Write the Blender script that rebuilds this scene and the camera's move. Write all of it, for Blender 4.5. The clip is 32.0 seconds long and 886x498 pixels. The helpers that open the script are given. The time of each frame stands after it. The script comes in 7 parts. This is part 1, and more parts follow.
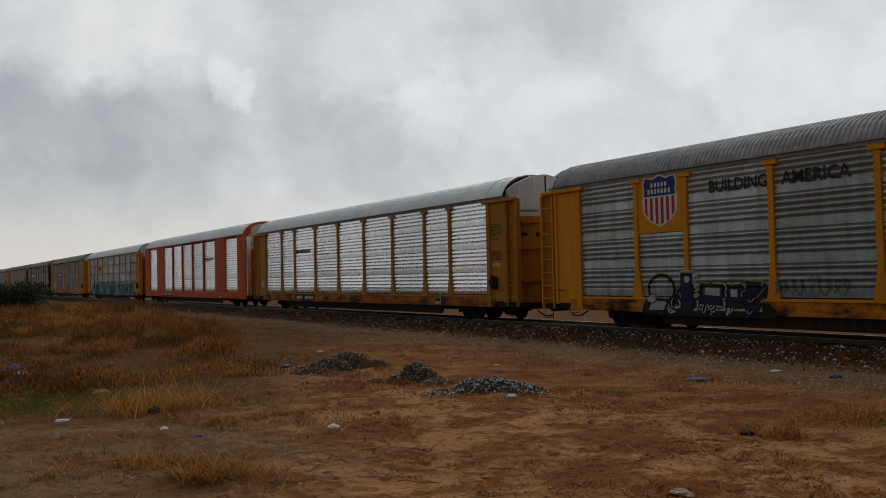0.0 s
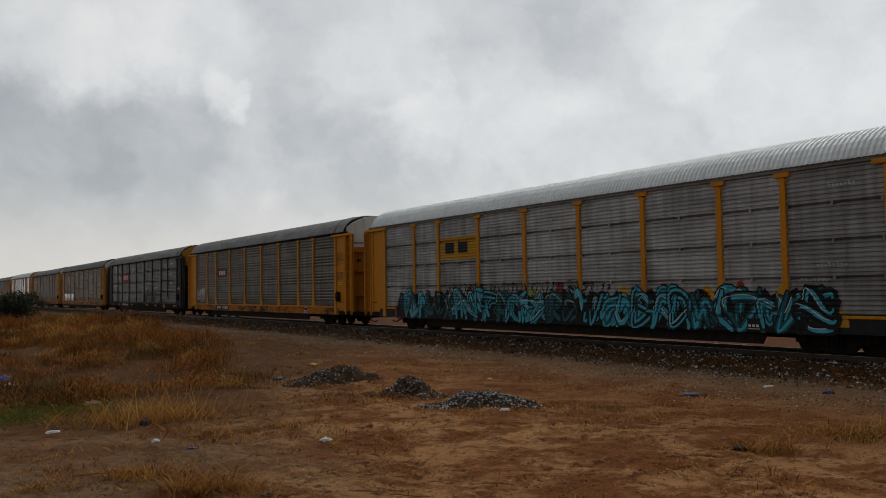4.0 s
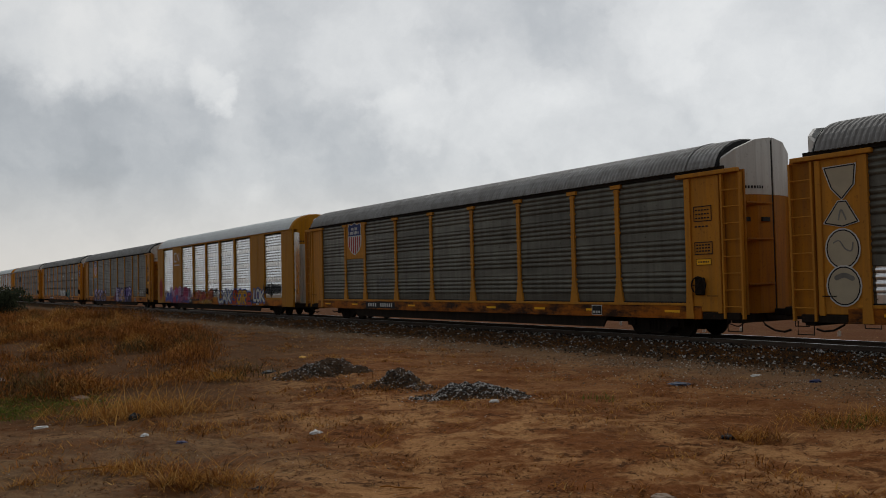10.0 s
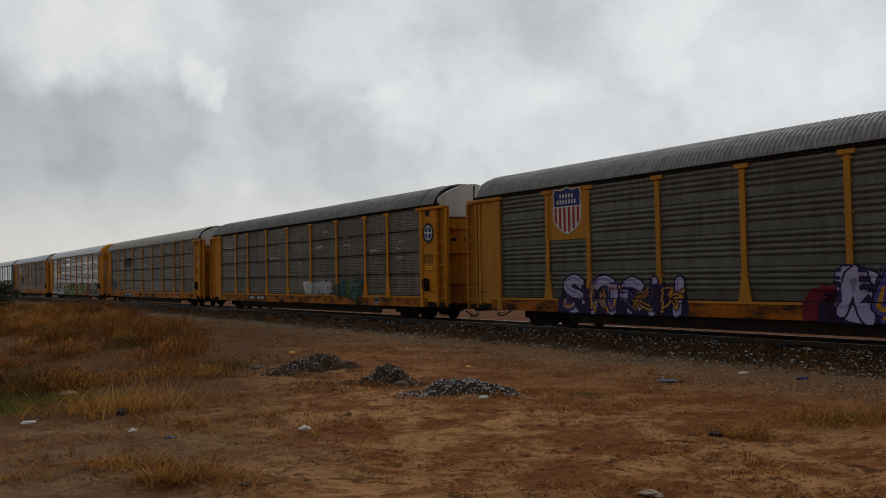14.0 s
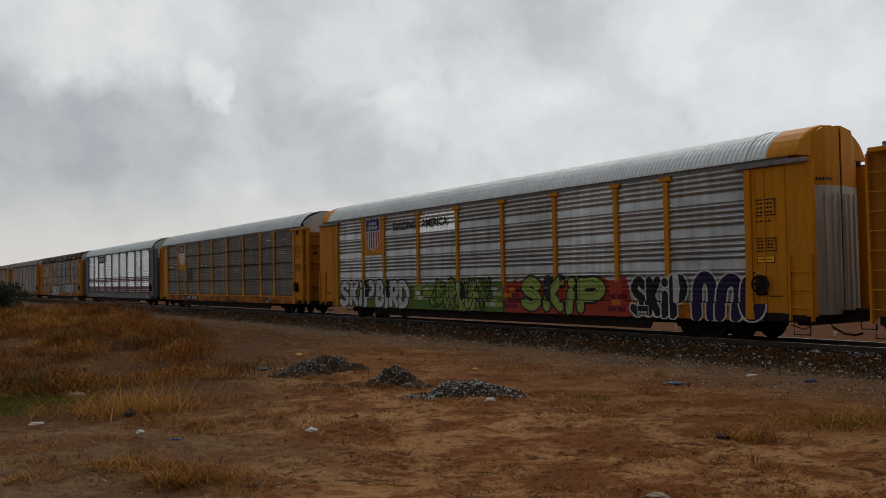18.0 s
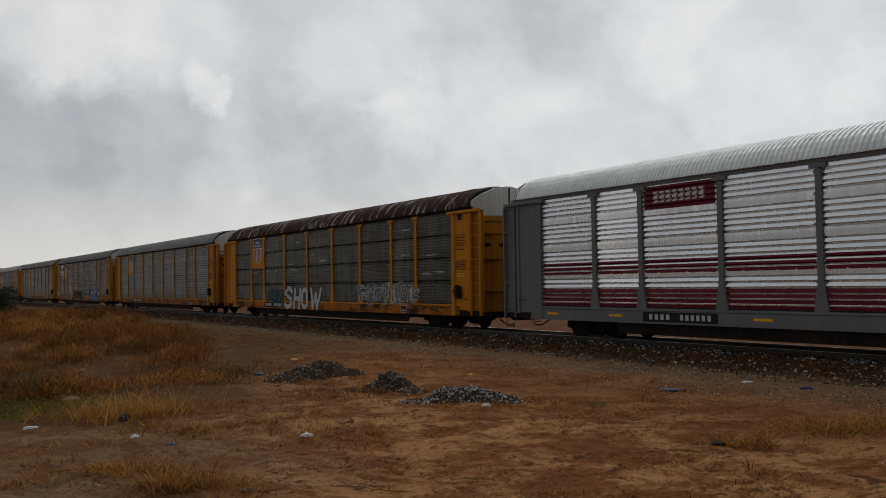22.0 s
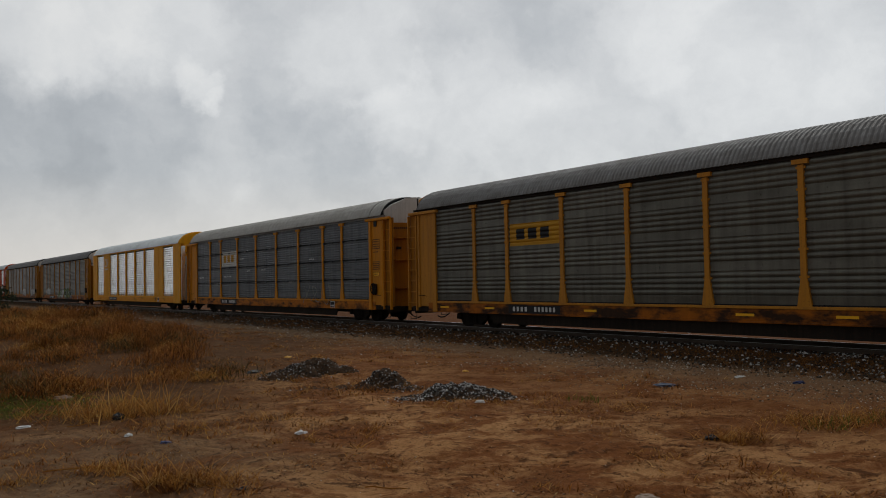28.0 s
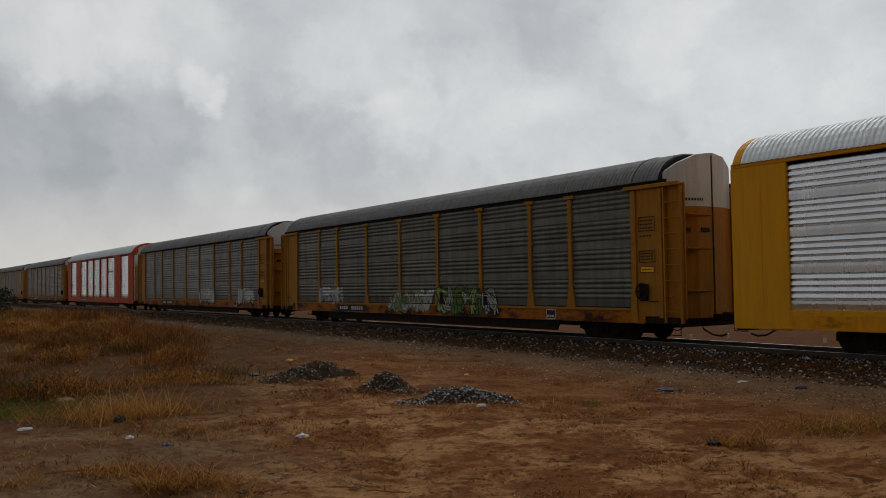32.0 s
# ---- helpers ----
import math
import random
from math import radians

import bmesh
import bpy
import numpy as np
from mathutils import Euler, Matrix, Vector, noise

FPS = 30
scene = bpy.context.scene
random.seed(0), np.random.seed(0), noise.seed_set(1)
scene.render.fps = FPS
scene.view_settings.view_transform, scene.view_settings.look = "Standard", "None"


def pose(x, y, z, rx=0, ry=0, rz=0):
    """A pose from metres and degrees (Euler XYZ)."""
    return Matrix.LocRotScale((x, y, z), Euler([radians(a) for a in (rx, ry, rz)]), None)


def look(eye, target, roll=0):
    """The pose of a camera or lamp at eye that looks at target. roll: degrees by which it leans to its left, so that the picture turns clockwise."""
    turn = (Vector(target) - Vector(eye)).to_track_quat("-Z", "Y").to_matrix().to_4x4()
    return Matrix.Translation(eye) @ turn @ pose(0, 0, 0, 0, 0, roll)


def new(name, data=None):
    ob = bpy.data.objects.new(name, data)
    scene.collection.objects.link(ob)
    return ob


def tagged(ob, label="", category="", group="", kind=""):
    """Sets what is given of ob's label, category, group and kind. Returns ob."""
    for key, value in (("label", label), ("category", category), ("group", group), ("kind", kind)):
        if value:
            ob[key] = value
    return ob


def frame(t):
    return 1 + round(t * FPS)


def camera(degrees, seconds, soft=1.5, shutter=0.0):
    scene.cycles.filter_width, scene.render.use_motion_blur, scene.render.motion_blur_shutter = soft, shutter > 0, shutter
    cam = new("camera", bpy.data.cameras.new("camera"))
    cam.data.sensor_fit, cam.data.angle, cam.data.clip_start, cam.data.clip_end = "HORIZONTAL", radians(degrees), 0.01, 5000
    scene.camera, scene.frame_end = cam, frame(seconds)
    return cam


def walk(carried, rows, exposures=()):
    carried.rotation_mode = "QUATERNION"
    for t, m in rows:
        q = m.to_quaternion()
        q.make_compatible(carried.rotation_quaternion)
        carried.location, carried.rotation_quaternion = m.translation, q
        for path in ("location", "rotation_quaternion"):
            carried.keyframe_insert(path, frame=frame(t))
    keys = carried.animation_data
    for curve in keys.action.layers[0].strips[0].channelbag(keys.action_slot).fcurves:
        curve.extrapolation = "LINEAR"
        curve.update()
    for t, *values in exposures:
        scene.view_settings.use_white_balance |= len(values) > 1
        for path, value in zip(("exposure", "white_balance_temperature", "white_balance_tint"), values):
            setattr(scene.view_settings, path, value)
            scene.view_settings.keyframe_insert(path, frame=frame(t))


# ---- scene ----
# The track runs past the camera: TRACK is its direction, SIDE the distance to the near flank of the train.
CAM_Z = 2.223
TURN = -57.793
SIDE = 19.86
RAIL_Z = 0.35
SPACING = 30.175
LONG = 1.0404
U = Vector((math.sin(0.56212), -math.cos(0.56212), 0))
N = Vector((math.cos(0.56212), math.sin(0.56212), 0))
cam = camera(54.41, 32.0, 0.95)
PATH = [
    (0, pose(0, 0, CAM_Z, 91.77, 1.29, 0.00)),
    (0.5, pose(0, 0, CAM_Z, 91.84, 1.33, 0.00)),
    (1, pose(0, 0, CAM_Z, 91.89, 1.20, -0.03)),
    (1.5, pose(0, 0, CAM_Z, 92.11, 1.05, -0.18)),
    (2, pose(0, 0, CAM_Z, 92.47, 0.96, -0.36)),
    (2.5, pose(0, 0, CAM_Z, 92.33, 0.84, -0.41)),
    (3, pose(0, 0, CAM_Z, 92.38, 0.80, -0.30)),
    (3.5, pose(0, 0, CAM_Z, 92.45, 0.84, -0.36)),
    (4, pose(0, 0, CAM_Z, 92.64, 0.90, -0.40)),
    (4.5, pose(0, 0, CAM_Z, 92.43, 1.03, -0.36)),
    (6.5, pose(0, 0, CAM_Z, 91.99, 1.24, -0.50)),
    (7, pose(0, 0, CAM_Z, 91.74, 1.25, -0.47)),
    (7.5, pose(0, 0, CAM_Z, 91.58, 1.41, -0.50)),
    (8, pose(0, 0, CAM_Z, 91.41, 1.50, -0.29)),
    (8.5, pose(0, 0, CAM_Z, 91.34, 1.54, -0.61)),
    (9, pose(0, 0, CAM_Z, 91.49, 1.58, -0.76)),
    (9.5, pose(0, 0, CAM_Z, 91.76, 1.43, -0.74)),
    (10, pose(0, 0, CAM_Z, 92.10, 1.31, -1.14)),
    (10.5, pose(0, 0, CAM_Z, 92.08, 1.27, -1.21)),
    (11, pose(0, 0, CAM_Z, 91.83, 1.23, -1.20)),
    (11.5, pose(0, 0, CAM_Z, 91.75, 1.20, -1.24)),
    (12, pose(0, 0, CAM_Z, 91.80, 1.15, -1.35)),
    (12.5, pose(0, 0, CAM_Z, 91.82, 1.10, -1.57)),
    (13, pose(0, 0, CAM_Z, 91.98, 1.07, -1.61)),
    (13.5, pose(0, 0, CAM_Z, 91.91, 0.95, -1.81)),
    (14, pose(0, 0, CAM_Z, 91.83, 1.03, -1.82)),
    (14.5, pose(0, 0, CAM_Z, 91.79, 1.16, -1.59)),
    (15, pose(0, 0, CAM_Z, 91.75, 1.16, -1.37)),
    (15.5, pose(0, 0, CAM_Z, 91.87, 1.11, -1.26)),
    (17.5, pose(0, 0, CAM_Z, 91.92, 1.04, -1.42)),
    (18, pose(0, 0, CAM_Z, 91.97, 0.99, -1.36)),
    (18.5, pose(0, 0, CAM_Z, 91.97, 0.90, -1.16)),
    (19, pose(0, 0, CAM_Z, 92.20, 0.89, -1.07)),
    (19.5, pose(0, 0, CAM_Z, 92.30, 0.80, -1.25)),
    (20, pose(0, 0, CAM_Z, 92.31, 0.57, -1.21)),
    (20.5, pose(0, 0, CAM_Z, 92.42, 0.65, -1.27)),
    (21, pose(0, 0, CAM_Z, 92.46, 0.76, -1.39)),
    (21.5, pose(0, 0, CAM_Z, 92.37, 0.68, -1.65)),
    (22, pose(0, 0, CAM_Z, 92.33, 0.74, -1.62)),
    (22.5, pose(0, 0, CAM_Z, 92.22, 0.76, -1.84)),
    (23, pose(0, 0, CAM_Z, 91.97, 0.85, -1.81)),
    (23.5, pose(0, 0, CAM_Z, 91.78, 1.03, -1.78)),
    (24, pose(0, 0, CAM_Z, 91.52, 1.12, -1.81)),
    (24.5, pose(0, 0, CAM_Z, 91.40, 1.08, -1.72)),
    (26.5, pose(0, 0, CAM_Z, 91.66, 1.14, -2.19)),
    (27, pose(0, 0, CAM_Z, 91.80, 1.07, -2.26)),
    (27.5, pose(0, 0, CAM_Z, 91.95, 1.03, -2.24)),
    (28, pose(0, 0, CAM_Z, 92.11, 1.06, -2.05)),
    (28.5, pose(0, 0, CAM_Z, 92.12, 0.90, -2.09)),
    (29, pose(0, 0, CAM_Z, 92.13, 0.91, -2.09)),
    (29.5, pose(0, 0, CAM_Z, 92.27, 0.79, -2.02)),
    (30, pose(0, 0, CAM_Z, 92.32, 0.67, -2.01)),
    (30.5, pose(0, 0, CAM_Z, 92.34, 0.54, -2.05)),
    (31, pose(0, 0, CAM_Z, 92.33, 0.77, -1.98)),
    (31.5, pose(0, 0, CAM_Z, 92.37, 0.88, -1.82)),
    (32, pose(0, 0, CAM_Z, 92.35, 0.82, -1.92)),
]
walk(cam, PATH, [(0, 0.0), (20, 0.0), (26, -0.02), (29, -0.05), (31, 0.0), (32, -0.14)])


# ---- sky and light ----
def node(tree, kind, **values):
    nd = tree.nodes.new(kind)
    for key, value in values.items():
        if key in nd.inputs:
            nd.inputs[key].default_value = value
    return nd


def maths(tree, op, a, b=None, c=None):
    nd = tree.nodes.new("ShaderNodeMath")
    nd.operation = op
    for i, v in enumerate((a, b, c)):
        if v is None:
            continue
        if isinstance(v, (int, float)):
            nd.inputs[i].default_value = v
        else:
            tree.links.new(v, nd.inputs[i])
    return nd.outputs[0]


def ramp(tree, fac, stops):
    nd = tree.nodes.new("ShaderNodeValToRGB")
    els = nd.color_ramp.elements
    while len(els) < len(stops):
        els.new(0.5)
    for el, (p, col) in zip(els, stops):
        el.position = p
        el.color = (*col, 1) if len(col) == 3 else col
    tree.links.new(fac, nd.inputs[0])
    return nd.outputs[0]


def noise_tex(tree, vec, scale, detail=4.0, rough=0.55, distort=0.0):
    nd = node(tree, "ShaderNodeTexNoise", Scale=scale, Detail=detail, Roughness=rough, Distortion=distort)
    if vec is not None:
        tree.links.new(vec, nd.inputs["Vector"])
    return nd.outputs["Fac"]


def mix_col(tree, fac, a, b, blend="MIX"):
    nd = tree.nodes.new("ShaderNodeMix")
    nd.data_type, nd.blend_type = "RGBA", blend
    for sock, v in ((nd.inputs[0], fac), (nd.inputs[6], a), (nd.inputs[7], b)):
        if isinstance(v, (int, float)):
            sock.default_value = v
        elif isinstance(v, tuple):
            sock.default_value = (*v, 1)
        else:
            tree.links.new(v, sock)
    return nd.outputs[2]


def build_world():
    world = bpy.data.worlds.new("overcast_sky")
    scene.world = world
    world.use_nodes = True
    tr = world.node_tree
    tr.nodes.clear()
    coord = tr.nodes.new("ShaderNodeTexCoord")
    # cloud deck: noise on a plane far above, with soft banks and gaps
    sep = tr.nodes.new("ShaderNodeSeparateXYZ")
    tr.links.new(coord.outputs["Generated"], sep.inputs[0])
    puff = tr.nodes.new("ShaderNodeVectorMath")
    puff.operation = "MULTIPLY"
    tr.links.new(coord.outputs["Generated"], puff.inputs[0])
    puff.inputs[1].default_value = (1.0, 1.0, 1.25)
    big = noise_tex(tr, puff.outputs[0], 4.2, 5.0, 0.55, 0.4)
    fine = noise_tex(tr, puff.outputs[0], 11.0, 6.0, 0.6, 0.3)
    warp = node(tr, "ShaderNodeTexNoise", Scale=9.0, Detail=6.0, Roughness=0.6)
    tr.links.new(coord.outputs["Generated"], warp.inputs["Vector"])
    bent = tr.nodes.new("ShaderNodeVectorMath")
    bent.operation = "MULTIPLY_ADD"
    tr.links.new(warp.outputs["Color"], bent.inputs[0])
    bent.inputs[1].default_value = (0.16, 0.16, 0.16)
    shifted = tr.nodes.new("ShaderNodeVectorMath")
    shifted.operation = "ADD"
    tr.links.new(coord.outputs["Generated"], bent.inputs[2])
    tr.links.new(bent.outputs[0], shifted.inputs[0])
    shifted.inputs[1].default_value = (-0.08, -0.08, -0.08)
    norm = tr.nodes.new("ShaderNodeVectorMath")
    norm.operation = "NORMALIZE"
    tr.links.new(shifted.outputs[0], norm.inputs[0])
    total = maths(tr, "ADD", maths(tr, "MULTIPLY", noise_tex(tr, bent.outputs[0], 15.0, 7.0, 0.6), 0.26), maths(tr, "MULTIPLY_ADD", fine, 0.24, maths(tr, "MULTIPLY_ADD", big, 0.22, 0.035)))
    for way, width, amount in [(w, r, 0.88 * k) for w, r, k in CLOUD_BANKS] + [(w, r, 1.25 * k) for w, r, k in CLOUD_GAPS]:
        dot = tr.nodes.new("ShaderNodeVectorMath")
        dot.operation = "DOT_PRODUCT"
        tr.links.new(norm.outputs[0], dot.inputs[0])
        dot.inputs[1].default_value = way
        rng_ = tr.nodes.new("ShaderNodeMapRange")
        rng_.interpolation_type = "SMOOTHSTEP"
        tr.links.new(dot.outputs["Value"], rng_.inputs[0])
        rng_.inputs[1].default_value = math.cos(radians(width))
        rng_.inputs[2].default_value = math.cos(radians(width * 0.45))
        rng_.inputs[3].default_value = 0.0
        rng_.inputs[4].default_value = amount
        total = maths(tr, "ADD", total, rng_.outputs[0])
    colour = ramp(tr, total, SKY_STOPS)
    # warm, bright haze low down; the deck is thinner towards the hidden sun and heavier behind
    haze = ramp(tr, sep.outputs[2], [(0.0, (0.9, 0.9, 0.9)), (0.125, (0, 0, 0))])
    colour = mix_col(tr, haze, colour, (0.65, 0.622, 0.588))
    ahead = maths(tr, "ADD", maths(tr, "MULTIPLY", sep.outputs[0], 0.42), maths(tr, "MULTIPLY", sep.outputs[1], 0.91))
    glow = maths(tr, "MULTIPLY_ADD", ahead, 0.54, 0.845)
    deck = tr.nodes.new("ShaderNodeBackground")
    tr.links.new(maths(tr, "MULTIPLY", glow, SKY_STRENGTH), deck.inputs["Strength"])
    tr.links.new(colour, deck.inputs["Color"])
    clear = tr.nodes.new("ShaderNodeTexSky")
    clear.sky_type = "NISHITA"
    clear.sun_disc = False
    clear.sun_elevation, clear.sun_rotation = radians(39), radians(8)
    blue = node(tr, "ShaderNodeBackground", Strength=0.08)
    tr.links.new(clear.outputs[0], blue.inputs["Color"])
    blend = node(tr, "ShaderNodeMixShader", Fac=0.94)
    tr.links.new(blue.outputs[0], blend.inputs[1])
    tr.links.new(deck.outputs[0], blend.inputs[2])
    out = tr.nodes.new("ShaderNodeOutputWorld")
    tr.links.new(blend.outputs[0], out.inputs["Surface"])


SKY_STRENGTH = 0.905
SKY_STOPS = [(0.12, (0.33, 0.352, 0.375)), (0.26, (0.41, 0.431, 0.452)), (0.38, (0.50, 0.516, 0.530)), (0.54, (0.605, 0.618, 0.625)), (0.72, (0.70, 0.705, 0.70))]
CLOUD_BANKS = [
    ((-0.384, 0.902, 0.196), 6.5, -0.101),
    ((-0.417, 0.898, 0.143), 6, -0.0775),
    ((-0.314, 0.937, 0.156), 5.5, -0.093),
    ((-0.258, 0.955, 0.142), 3.2, -0.0465),
    ((-0.105, 0.982, 0.157), 5.5, -0.101),
    ((-0.141, 0.970, 0.200), 3.2, -0.0387),
    ((-0.055, 0.991, 0.125), 4, -0.0775),
    ((-0.218, 0.969, 0.112), 2.6, -0.0465),
    ((-0.306, 0.948, 0.092), 5, -0.0387),
    ((-0.405, 0.910, 0.085), 5, -0.0465),
    ((0.089, 0.953, 0.289), 5.5, -0.093),
    ((0.181, 0.938, 0.295), 4.5, -0.0698),
    ((0.238, 0.944, 0.227), 2.5, -0.0387),
    ((-0.258, 0.934, 0.247), 3.5, -0.0232),
    ((-0.200, 0.948, 0.247), 3, -0.0387),
]
CLOUD_GAPS = [
    ((-0.369, 0.894, 0.253), 3, 0.09),
    ((-0.246, 0.945, 0.215), 2, 0.112),
    ((-0.234, 0.953, 0.192), 1.3, 0.135),
    ((-0.185, 0.977, 0.103), 1.8, 0.0788),
    ((-0.014, 0.981, 0.194), 3.5, 0.09),
    ((-0.317, 0.920, 0.229), 3, 0.0562),
    ((0.265, 0.924, 0.277), 4, 0.09),
    ((0.089, 0.976, 0.198), 4.5, 0.0675),
    ((0.392, 0.890, 0.235), 7, 0.0562),
    ((-0.063, 0.960, 0.273), 5, 0.0562),
    ((-0.293, 0.914, 0.282), 6, 0.0675),
    ((0.165, 0.975, 0.151), 5, 0.0338),
    ((-0.36, 0.887, 0.287), 7, 0.13),
    ((-0.43, 0.86, 0.27), 6, 0.08),
    ((-0.25, 0.93, 0.27), 5, 0.06),
]
build_world()
sun_data = bpy.data.lights.new("sun", "SUN")
sun_data.energy, sun_data.angle, sun_data.color = 1.0, radians(40), (1.0, 0.96, 0.9)
sun = new("sun", sun_data)
# high behind the train
sun.matrix_world = look((8, 55, 45), (0, 0, 0))


# ---- materials ----
def surface(name, metallic=0.0, rough=0.6, spec=0.4):
    mat = bpy.data.materials.new(name)
    mat.use_nodes = True
    tr = mat.node_tree
    bsdf = tr.nodes["Principled BSDF"]
    bsdf.inputs["Metallic"].default_value = metallic
    bsdf.inputs["Roughness"].default_value = rough
    bsdf.inputs["Specular IOR Level"].default_value = spec
    coord = tr.nodes.new("ShaderNodeTexCoord")
    info = tr.nodes.new("ShaderNodeObjectInfo")
    off = tr.nodes.new("ShaderNodeVectorMath")
    off.operation = "MULTIPLY_ADD"
    rnd = tr.nodes.new("ShaderNodeCombineXYZ")
    for i in range(3):
        tr.links.new(info.outputs["Random"], rnd.inputs[i])
    tr.links.new(rnd.outputs[0], off.inputs[0])
    off.inputs[1].default_value = (37.0, 91.0, 53.0)
    tr.links.new(coord.outputs["Object"], off.inputs[2])
    return mat, tr, bsdf, off.outputs[0], info.outputs["Random"]


def stretched(tr, vec, sx, sy, sz):
    nd = tr.nodes.new("ShaderNodeVectorMath")
    nd.operation = "MULTIPLY"
    tr.links.new(vec, nd.inputs[0])
    nd.inputs[1].default_value = (sx, sy, sz)
    return nd.outputs[0]


def add_bump(tr, bsdf, height, strength, dist=0.01):
    nd = node(tr, "ShaderNodeBump", Strength=strength, Distance=dist)
    tr.links.new(height, nd.inputs["Height"])
    tr.links.new(nd.outputs[0], bsdf.inputs["Normal"])


def tone(col, k):
    return tuple(c * k for c in col)


def painted(name, col, grime=0.5, rust=0.15, rough=0.55, spec=0.12):
    mat, tr, bsdf, vec, rnd = surface(name, 0.0, rough, spec)
    streak = noise_tex(tr, stretched(tr, vec, 5.0, 5.0, 0.35), 1.3, 5.0, 0.6)
    blotch = noise_tex(tr, vec, 0.7, 4.0, 0.55)
    fine = noise_tex(tr, vec, 14.0, 4.0, 0.6)
    dirty = (0.07, 0.05, 0.035)
    m1 = maths(tr, "MULTIPLY", ramp(tr, streak, [(0.42, (0, 0, 0)), (0.72, (1, 1, 1))]), grime)
    m2 = maths(tr, "MULTIPLY", ramp(tr, blotch, [(0.40, (0, 0, 0)), (0.75, (1, 1, 1))]), grime * 0.7)
    c = mix_col(tr, blotch, tone(col, 0.86), tone(col, 1.08))
    c = mix_col(tr, m1, c, tuple(a * 0.45 + b * 0.55 for a, b in zip(col, dirty)))
    c = mix_col(tr, m2, c, tuple(a * 0.5 + b * 0.5 for a, b in zip(col, dirty)))
    r = maths(tr, "MULTIPLY", ramp(tr, fine, [(0.60, (0, 0, 0)), (0.70, (1, 1, 1))]), rust)
    c = mix_col(tr, r, c, (0.10, 0.035, 0.014))
    tr.links.new(c, bsdf.inputs["Base Color"])
    tr.links.new(maths(tr, "MULTIPLY_ADD", fine, 0.3, rough - 0.12), bsdf.inputs["Roughness"])
    add_bump(tr, bsdf, maths(tr, "ADD", fine, blotch), 0.15, 0.006)
    return mat


def sheet_metal(name, col, metallic=0.5, rough=0.42, grime=0.4, stain=(0.06, 0.055, 0.05), dents=0.06):
    """Galvanised sheet: spangle, rain streaks, drifts of dirt."""
    mat, tr, bsdf, vec, rnd = surface(name, metallic, rough, 0.3)
    streak = noise_tex(tr, stretched(tr, vec, 3.5, 3.5, 0.4), 1.2, 5.0, 0.55)
    band = noise_tex(tr, stretched(tr, vec, 0.5, 0.5, 2.2), 1.0, 4.0, 0.6)
    span = noise_tex(tr, vec, 22.0, 3.0, 0.7)
    c = mix_col(tr, span, tone(col, 0.82), tone(col, 1.12))
    each = maths(tr, "MULTIPLY_ADD", rnd, 0.35, 0.80)
    c = mix_col(tr, 1.0, c, each, "MULTIPLY")
    m1 = maths(tr, "MULTIPLY", ramp(tr, streak, [(0.40, (0, 0, 0)), (0.75, (1, 1, 1))]), grime)
    m2 = maths(tr, "MULTIPLY", ramp(tr, band, [(0.42, (0, 0, 0)), (0.72, (1, 1, 1))]), grime)
    c = mix_col(tr, m1, c, stain)
    c = mix_col(tr, m2, c, tone(stain, 1.2))
    tr.links.new(c, bsdf.inputs["Base Color"])
    tr.links.new(maths(tr, "MULTIPLY_ADD", streak, 0.35, rough - 0.1), bsdf.inputs["Roughness"])
    add_bump(tr, bsdf, maths(tr, "ADD", noise_tex(tr, vec, 2.5, 3.0), maths(tr, "MULTIPLY", span, 0.15)), dents, 0.03)
    return mat


def grimy_sill(name, col, cover):
    """Paint that shows in stretches through oily brown grime."""
    mat, tr, bsdf, vec, rnd = surface(name, 0.0, 0.65, 0.15)
    long = noise_tex(tr, stretched(tr, vec, 0.9, 0.9, 2.2), 1.0, 7.0, 0.66)
    fine = noise_tex(tr, stretched(tr, vec, 6.0, 6.0, 1.5), 1.5, 5.0, 0.6)
    k = ramp(tr, long, [(cover - 0.10, (0, 0, 0)), (cover + 0.06, (1, 1, 1))])
    c = mix_col(tr, fine, tone(col, 0.55), tone(col, 1.25))
    c = mix_col(tr, k, mix_col(tr, fine, (0.010, 0.007, 0.005), (0.07, 0.028, 0.010)), c)
    tr.links.new(c, bsdf.inputs["Base Color"])
    add_bump(tr, bsdf, fine, 0.2, 0.006)
    return mat


def rusty(name, col, rust_col, amount):
    mat, tr, bsdf, vec, rnd = surface(name, 0.1, 0.8, 0.2)
    n1 = noise_tex(tr, stretched(tr, vec, 2.6, 0.35, 0.55), 1.0, 7.0, 0.68)
    n2 = noise_tex(tr, vec, 9.0, 5.0, 0.65)
    k = ramp(tr, n1, [(amount - 0.03, (1, 1, 1)), (amount + 0.03, (0, 0, 0))])
    rc = mix_col(tr, n2, tone(rust_col, 0.6), tone(rust_col, 1.5))
    c = mix_col(tr, k, col, rc)
    tr.links.new(c, bsdf.inputs["Base Color"])
    add_bump(tr, bsdf, n2, 0.4, 0.01)
    return mat


def spray(name, col, fade=0.35):
    mat, tr, bsdf, vec, rnd = surface(name, 0.0, 0.6, 0.15)
    n = noise_tex(tr, vec, 2.0, 5.0, 0.6)
    k = maths(tr, "MULTIPLY", ramp(tr, n, [(0.35, (0, 0, 0)), (0.75, (1, 1, 1))]), fade)
    tr.links.new(mix_col(tr, k, col, tuple(c * 0.6 + 0.02 for c in col)), bsdf.inputs["Base Color"])
    return mat


